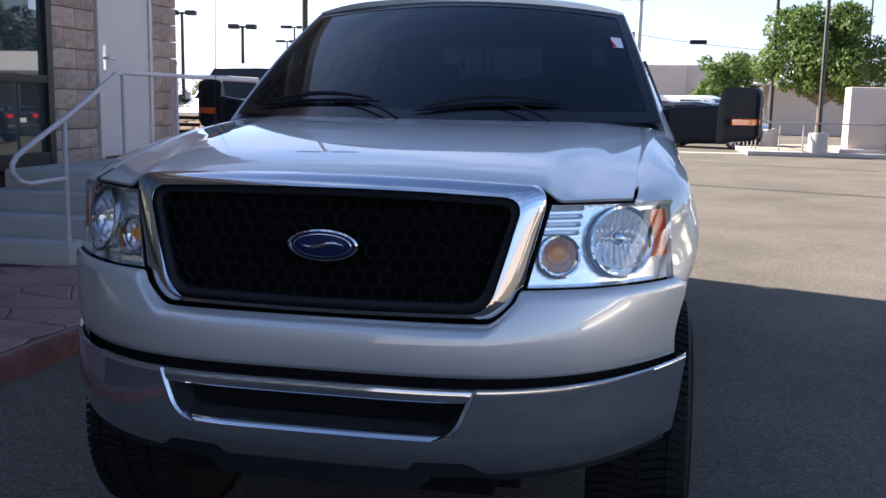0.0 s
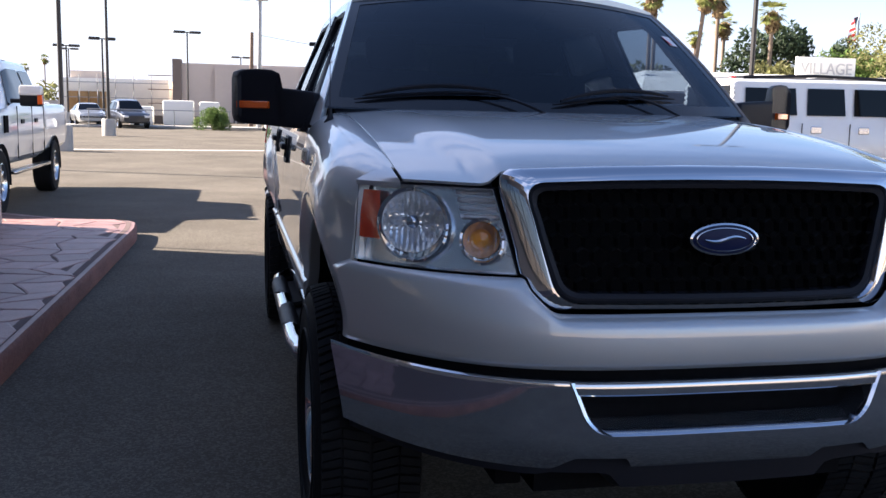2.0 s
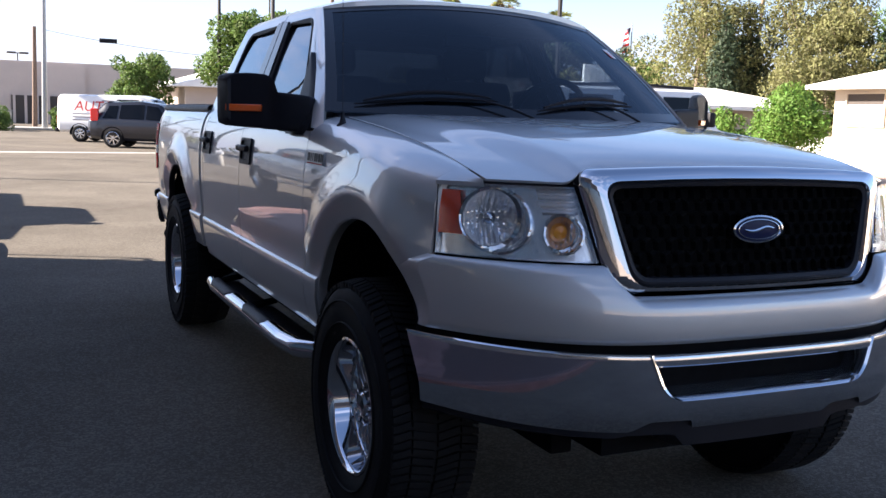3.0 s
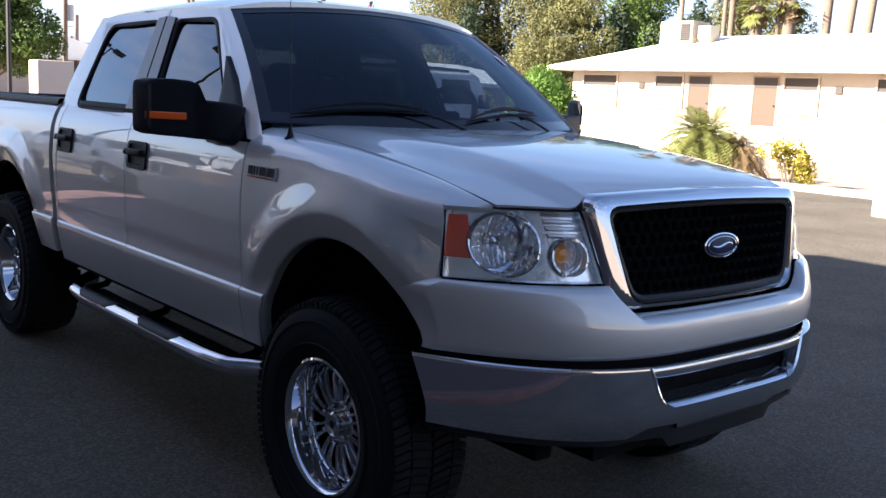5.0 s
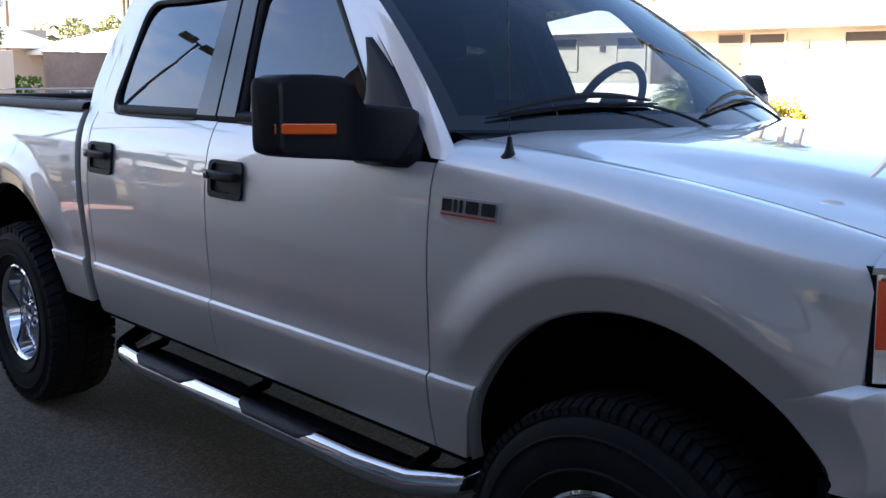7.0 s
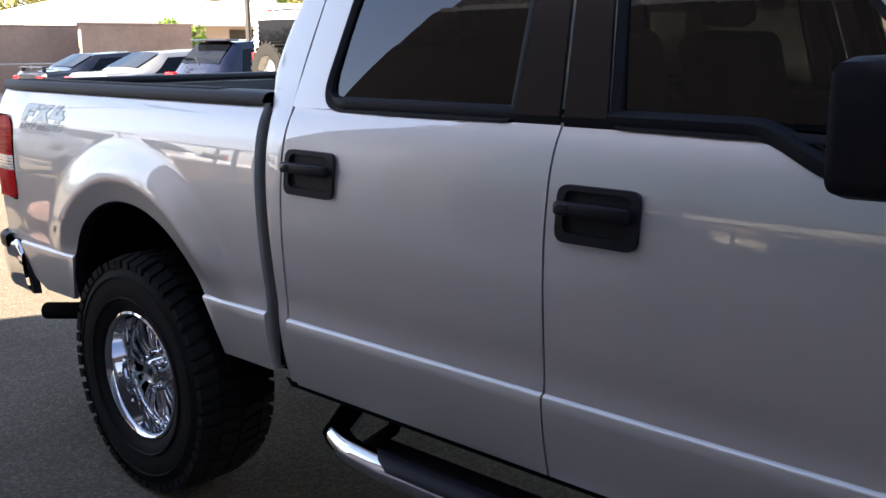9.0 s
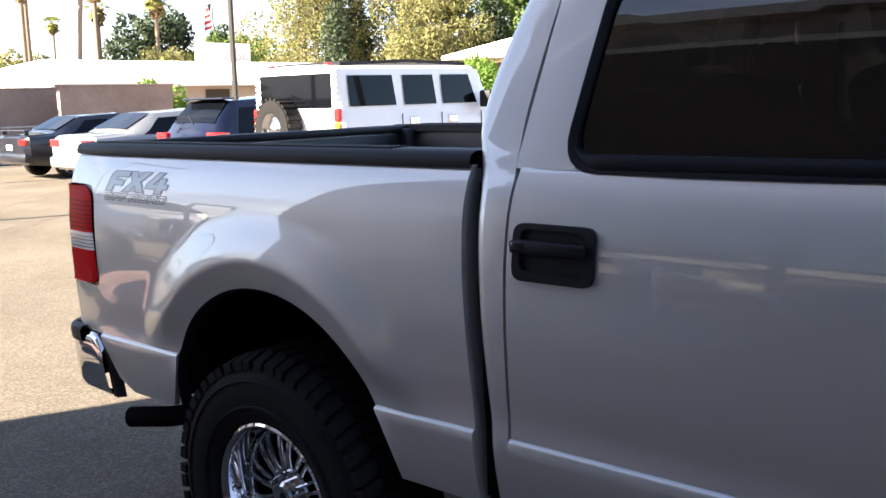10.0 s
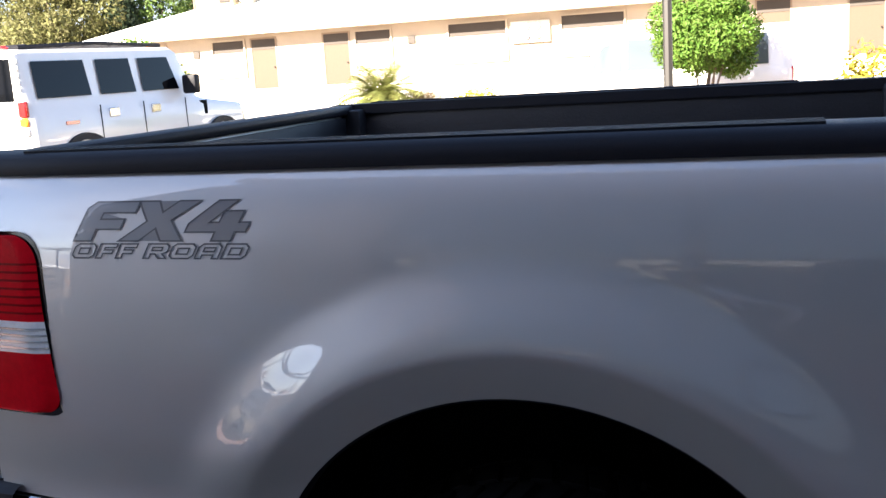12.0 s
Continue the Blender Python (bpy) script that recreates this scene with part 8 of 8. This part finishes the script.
hang_pt = lambda t, v: (85.8 - 1.1*t - 0.2*math.sin(5*t + 3*v), 122 + 0.25*math.sin(7*t + 2*v), 16.0 - 3.2*v - 0.9*t)
for k in range(7):
    part("flag_stripe", sheet([[hang_pt(t, (k + v)/7) for v in (0, 0.5, 1)] for t in np.linspace(0, 1, 6)]), STICKER_WHITE if k % 2 else SIGN_RED, flag)
part("flag_canton", sheet([[(x, y - 0.12, z) for x, y, z in (hang_pt(t, v) for v in (0, 0.25, 0.5))] for t in np.linspace(0, 0.45, 4)]), BLUE_PAINT, flag)

# ---------------------------------------------------------------- trees and shrubs
def foliage(name, color, var=0.35):
    m = bpy.data.materials.new(name)
    m.use_nodes = True
    nt = m.node_tree
    b = nt.nodes["Principled BSDF"]
    b.inputs["Roughness"].default_value = 0.6
    b.inputs["Specular IOR Level"].default_value = 0.25
    geo = nt.nodes.new("ShaderNodeNewGeometry")
    hsv = nt.nodes.new("ShaderNodeHueSaturation")
    hsv.inputs["Color"].default_value = (*color, 1)
    rng_v = nt.nodes.new("ShaderNodeMapRange")
    rng_v.inputs["To Min"].default_value, rng_v.inputs["To Max"].default_value = 1 - var, 1 + var
    nt.links.new(geo.outputs["Random Per Island"], rng_v.inputs[0])
    nt.links.new(rng_v.outputs[0], hsv.inputs["Value"])
    rng_h = nt.nodes.new("ShaderNodeMapRange")
    rng_h.inputs["To Min"].default_value, rng_h.inputs["To Max"].default_value = 0.485, 0.52
    nt.links.new(geo.outputs["Random Per Island"], rng_h.inputs[0])
    nt.links.new(rng_h.outputs[0], hsv.inputs["Hue"])
    nt.links.new(hsv.outputs[0], b.inputs["Base Color"])
    tr = nt.nodes.new("ShaderNodeBsdfTranslucent")
    nt.links.new(hsv.outputs[0], tr.inputs[0])
    mix = nt.nodes.new("ShaderNodeMixShader")
    mix.inputs[0].default_value = 0.35
    nt.links.new(b.outputs[0], mix.inputs[1])
    nt.links.new(tr.outputs[0], mix.inputs[2])
    nt.links.new(mix.outputs[0], nt.nodes["Material Output"].inputs[0])
    return m


LEAF_GREEN = foliage("leaf_green", (0.10, 0.15, 0.035))
LEAF_BRIGHT = foliage("leaf_bright_green", (0.11, 0.19, 0.030))
LEAF_OLIVE = foliage("leaf_olive", (0.15, 0.145, 0.055))
LEAF_DARK = foliage("leaf_dark", (0.045, 0.065, 0.035))
LEAF_GOLD = foliage("leaf_yellow", (0.36, 0.30, 0.04))
LEAF_PALM = foliage("leaf_palm", (0.21, 0.22, 0.065))
BARK = material("bark", (0.17, 0.125, 0.09), 0.95, 0, grain=0.35, scale=12, bump=0.5)
PALM_BARK = material("palm_bark", (0.17, 0.125, 0.09), 0.95, 0, grain=0.3, scale=9, bump=0.5)


def leaves(centers, count, size, seed, flat=1.0):
    """Small bent leaf quads scattered through clumps (x, y, z, radius)."""
    r = np.random.RandomState(seed)
    c = np.array(centers, float)
    w = c[:, 3]**2
    pick = r.choice(len(c), count, p=w/w.sum())
    d = r.normal(size=(count, 3))
    d /= np.linalg.norm(d, axis=1)[:, None]
    rad = r.uniform(0.55, 1.05, count)**0.6
    pos = c[pick, :3] + d*(c[pick, 3]*rad)[:, None]*np.array((1, 1, flat))
    a = r.normal(size=(count, 3))
    a /= np.linalg.norm(a, axis=1)[:, None]
    b = np.cross(a, d)
    b /= np.linalg.norm(b, axis=1)[:, None] + 1e-9
    s = size*r.uniform(0.6, 1.4, count)[:, None]
    V = np.concatenate([pos - a*s, pos + b*s*0.42 + d*s*0.15, pos + a*s, pos - b*s*0.42 + d*s*0.15], axis=1).reshape(-1, 3)
    F = [(4*i, 4*i+1, 4*i+2, 4*i+3) for i in range(count)]
    return V.tolist(), F


def leaf_part(name, vf, mat, parent):
    me = bpy.data.meshes.new(name)
    me.from_pydata(vf[0], [], vf[1])
    me.materials.append(mat)
    ob = new(name, me)
    hang(ob, parent)
    return ob


def tree(x, y, h, spread, mat, seed, label, trunk=0.35, clumps=26, count=4200, size=0.16, low=0.35, lean=0.0):
    rng = random.Random(seed)
    root = thing("tree", (x, y, 0), label, "tree")
    fork = h*trunk
    limbs = [tube([(x, y, 0), (x + 0.04*h*lean, y, fork*0.6), (x + 0.06*h*lean, y, fork*1.2)], [0.045*h*0.5, 0.03*h*0.5, 0.022*h*0.5], 8)]
    cl = []
    for k in range(clumps):
        a = rng.uniform(0, 2*math.pi)
        q = math.sqrt(rng.uniform(0.02, 1))
        zz = rng.uniform(low, 1.0)
        env = math.sin(min(1, (1.02 - zz)/(1 - low) + 0.22)*math.pi*0.62)
        rr = spread*q*env*rng.uniform(0.75, 1.1)
        c = (x + rr*math.cos(a) + 0.06*h*lean, y + rr*math.sin(a), h*(zz*0.94), spread*rng.uniform(0.18, 0.34))
        cl.append(c)
        if k % 4 == 0:
            limbs.append(tube([(x + 0.05*h*lean, y, fork), ((x + c[0])/2, (y + c[1])/2, (fork + c[2])/2 + 0.1), (c[0], c[1], c[2])], [0.020*h*0.5, 0.012*h*0.5, 0.004*h], 6))
    part("trunk", join(*limbs), BARK, root)
    leaf_part("crown", leaves(cl, count, size, seed), mat, root)
    return root


def cypress(x, y, h, r, mat, seed, label):
    root = thing("tree", (x, y, 0), label, "tree")
    rng = random.Random(seed)
    part("trunk", tube([(x, y, 0), (x, y, h*0.9)], [0.15, 0.03], 6), BARK, root)
    cl = [(x + rng.uniform(-1, 1)*r*0.5*(1 - t), y + rng.uniform(-1, 1)*r*0.5*(1 - t), h*(0.10 + 0.88*t), r*(0.75*math.sin(min(1, (1 - t)*1.5 + 0.12)*math.pi/2))*rng.uniform(0.7, 1.0)) for t in np.linspace(0, 1, 30)]
    leaf_part("crown", leaves(cl, 3600, 0.17, seed, 1.3), mat, root)


def palm(x, y, h, seed, frond=1.35, lean=0.0, girth=1.0, label="tall fan palm with a ragged trunk and small green head"):
    root = thing("palm_tree", (x, y, 0), label, "palm tree", "tall palms")
    rng = random.Random(seed)
    top = Vector((x + lean, y, h))
    part("trunk", tube([(x + lean*t**1.5, y, h*t) for t in np.linspace(0, 1, 8)], [girth*g for g in (0.24, 0.18, 0.16, 0.15, 0.15, 0.15, 0.16, 0.19)], 10), PALM_BARK, root)
    V, F = [], []
    for k in range(34):
        a = rng.uniform(0, 2*math.pi)
        el = rng.uniform(-0.9, 1.2)
        d = Vector((math.cos(a)*math.cos(el), math.sin(a)*math.cos(el), math.sin(el)))
        side = d.cross(Vector((0, 0, 1))).normalized()
        ln = frond*rng.uniform(0.75, 1.1)
        hub = top + d*ln*0.55
        for j in range(11):
            t = (j/10 - 0.5)*2.2
            tip = hub + (d*math.cos(t) + side*math.sin(t))*ln*0.6 + Vector((0, 0, -0.28*ln*rng.uniform(0.4, 1)))
            w = (d*math.sin(t) - side*math.cos(t)).normalized()*0.045*ln
            b = len(V)
            V += [hub, hub.lerp(tip, 0.5) + w, tip, hub.lerp(tip, 0.5) - w]
            F.append((b, b+1, b+2, b+3))
        b = len(V)
        V += [top, top + side*0.03, hub + side*0.03, hub]
        F.append((b, b+1, b+2, b+3))
    leaf_part("crown", ([tuple(v) for v in V], F), LEAF_PALM, root)
    dead = [(x + lean, y, h - 0.5, 0.5), (x + lean, y, h - 1.0, 0.42)]
    leaf_part("dead_skirt", leaves(dead, 220, 0.30, seed), foliage_dead, root)


foliage_dead = foliage("leaf_dry", (0.26, 0.18, 0.10))


def shrub(x, y, r, h, mat, seed, label, count=2600, size=0.07, stem=0.0, z0=0.0):
    root = thing("shrub", (x, y, z0), label, "shrub")
    rng = random.Random(seed)
    stems = [tube([(x + rng.uniform(-0.1, 0.1), y + rng.uniform(-0.1, 0.1), z0), (x + rng.uniform(-1, 1)*r*0.5, y + rng.uniform(-1, 1)*r*0.5, z0 + max(stem, h*0.5))], [0.03, 0.015], 5) for k in range(6)]
    part("stems", join(*stems), BARK, root)
    cl = [(x + rng.uniform(-1, 1)*r*0.72, y + rng.uniform(-1, 1)*r*0.72, z0 + stem + (h - stem)*rng.uniform(0.18, 0.82), r*rng.uniform(0.28, 0.46)) for k in range(20)]
    leaf_part("leaves", leaves(cl, count, size, seed), mat, root)


def fan_shrub(x, y, r, h, seed, label, mat):
    root = thing("low_palm", (x, y, 0), label, "shrub")
    rng = random.Random(seed)
    part("stump", tube([(x, y, 0), (x, y, h*0.45)], [0.16, 0.13], 8), PALM_BARK, root)
    V, F = [], []
    for k in range(230):
        a, el = rng.uniform(0, 2*math.pi), rng.uniform(-0.2, 1.2)
        d = Vector((math.cos(a)*math.cos(el), math.sin(a)*math.cos(el), math.sin(el)))
        pts = [Vector((x, y, h*0.45)) + d*r*t + Vector((0, 0, -0.75*r*t*t*math.cos(el))) for t in np.linspace(0.1, 1, 18)]
        side = d.cross(Vector((0, 0, 1))).normalized()
        for p, q in zip(pts, pts[1:]):
            for s in (1, -1):
                b = len(V)
                tip = p.lerp(q, 1.0) + side*s*r*0.13 + Vector((0, 0, -0.05))
                V += [p, p.lerp(q, 0.6), tip]
                F.append((b, b+1, b+2))
    leaf_part("fronds", ([tuple(v) for v in V], F), mat, root)


tree(6.90, 33.4, 4.95, 2.05, LEAF_GREEN, 11, "broad leafy green tree in the corner planter", 0.32, 46, 20000, 0.085, low=0.42)
tree(5.7, 57.4, 4.7, 2.2, LEAF_GREEN, 13, "round green street tree", 0.35, 34, 9000, 0.11)
shrub(16.5, 31.6, 0.85, 2.8, LEAF_BRIGHT, 17, "tall bright green shrub behind the block wall", 2200, 0.10)
shrub(8.75, 30.9, 0.7, 1.3, LEAF_BRIGHT, 14, "bright green shrub beside the plinth", 900, 0.10, z0=0.15)
shrub(-2.3, 57.0, 1.0, 1.3, LEAF_GREEN, 15, "clipped rounded green shrub by the far kerb", 6000, 0.06)
shrub(1.2, 57.5, 0.6, 1.4, LEAF_GREEN, 16, "small green shrub by the far kerb", 900, 0.10)
for x, y, h, sd, ln in ((29.4, 66.4, 10.0, 21, 0), (30.6, 68.2, 11.0, 22, 0.0), (32.4, 65.2, 10.4, 23, 0.8), (36.2, 68.9, 10.6, 24, 0), (41.3, 77.3, 9.6, 25, 0), (37.2, 62.6, 9.0, 26, 0), (48.5, 60.0, 12.5, 27, 0.3), (52.5, 58.0, 13.5, 28, 0.5), (50.0, 62.0, 13.0, 29, 0.4)):
    palm(x, y, h, sd, frond=1.15, lean=ln)
for x, y, h, sd, ln, g in ((47.16, 35.46, 12, 31, 0, 0.8), (48.64, 33.39, 11.5, 32, 0, 0.9), (48.95, 33.10, 12, 33, 0, 1.3), (49.67, 31.82, 8.0, 34, 0, 2.2), (50.31, 30.79, 11, 35, 0, 0.9), (50.63, 30.25, 8.3, 36, 0, 2.4), (51.65, 28.47, 11, 37, 0.2, 1.6), (52.10, 27.50, 12, 38, 1.2, 1.4), (52.60, 26.60, 12.5, 39, 1.3, 1.5)):
    palm(x, y, h, sd, lean=ln, girth=g)
tree(42.3, 70.8, 9.0, 4.2, LEAF_DARK, 41, "dark green pine with ragged layered crown", 0.30, 40, 5200, 0.26, low=0.25)
tree(48.5, 69.5, 8.0, 3.4, LEAF_DARK, 42, "dark green pine with ragged layered crown", 0.30, 34, 4200, 0.26, low=0.25)
tree(45.5, 64.0, 6.6, 3.6, LEAF_GREEN, 43, "dome-shaped dark green tree behind the roofs", 0.4, 30, 4200, 0.22, low=0.5)
tree(36.5, 60.0, 5.0, 3.2, LEAF_OLIVE, 44, "low olive-green tree behind the roofs", 0.3, 24, 3000, 0.22)
tree(30.5, 70.0, 5.4, 4.0, LEAF_OLIVE, 45, "low olive-green tree behind the roofs", 0.3, 24, 3000, 0.25)
for x, y, h, sp, mt, sd in ((45.0, 54.5, 11.5, 4.6, LEAF_OLIVE, 51), (49.5, 48.5, 12.0, 4.8, LEAF_OLIVE, 52), (52.5, 42.0, 11.0, 4.2, LEAF_GREEN, 53), (46.0, 44.0, 9.0, 3.8, LEAF_OLIVE, 54), (57.0, 37.0, 11.5, 4.5, LEAF_OLIVE, 55)):
    tree(x, y, h, sp, mt, sd, "tall olive-green eucalyptus behind the houses", 0.30, 54, 19000, 0.135, low=0.22)
for x, y, h, sd in ((43.0, 50.5, 9.5, 61), (48.0, 41.0, 9.5, 62), (50.5, 36.5, 9.5, 63), (47.0, 52.5, 10, 64)):
    cypress(x, y, h, 1.5, LEAF_DARK, sd, "narrow dark green cypress")
shrub(19.0, 19.2, 1.5, 2.75, LEAF_BRIGHT, 71, "bright green rounded tall shrub near the house", 13000, 0.06, 0.6)
shrub(17.6, 5.35, 1.08, 3.05, LEAF_BRIGHT, 72, "bright green clipped tree-like shrub on bare stems", 24000, 0.045, 0.95)
shrub(28.0, 32.5, 1.2, 2.6, LEAF_BRIGHT, 73, "bright green shrub at the corner of the house", 2600, 0.11)
shrub(17.05, 9.70, 0.52, 1.12, LEAF_GOLD, 74, "small yellow flowering shrub in gravel", 2200, 0.045)
shrub(20.5, 1.8, 0.9, 1.5, LEAF_GOLD, 75, "yellow-green flowering shrub before the house", 1500, 0.07)
shrub(9.2, 33.8, 1.0, 1.3, LEAF_BRIGHT, 76, "bright green shrub by the block wall", 1200, 0.10)
fan_shrub(16.7, 11.80, 1.28, 2.05, 81, "low drooping green palm in the planter", LEAF_PALM)
fan_shrub(16.95, 11.0, 0.80, 1.45, 82, "dry brown palm fronds hanging beside the green ones", foliage_dead)
for k, (x, y) in enumerate(((-60, 250), (-52, 262), (-46, 255), (-38, 268), (-70, 256), (60, 120), (72, 110))):
    palm(x, y, 8 + 2*(k % 3), 90 + k)
wood = thing("far_trees", (60, 150, 0), "far belt of dusty green trees on the horizon", "trees", kind="stuff")
rs = random.Random(3)
cl = [(rs.uniform(20, 190), rs.uniform(150, 175), rs.uniform(1.5, 6.5), rs.uniform(2.0, 4.0)) for k in range(120)] + [(rs.uniform(-120, -14), rs.uniform(172, 190), rs.uniform(1, 3.6), rs.uniform(1.4, 2.6)) for k in range(70)] + [(rs.uniform(80, 110), rs.uniform(20, 130), rs.uniform(1.5, 7), rs.uniform(2.5, 4.5)) for k in range(90)]
leaf_part("crowns", leaves(cl, 16000, 0.75, 7), LEAF_OLIVE, wood)
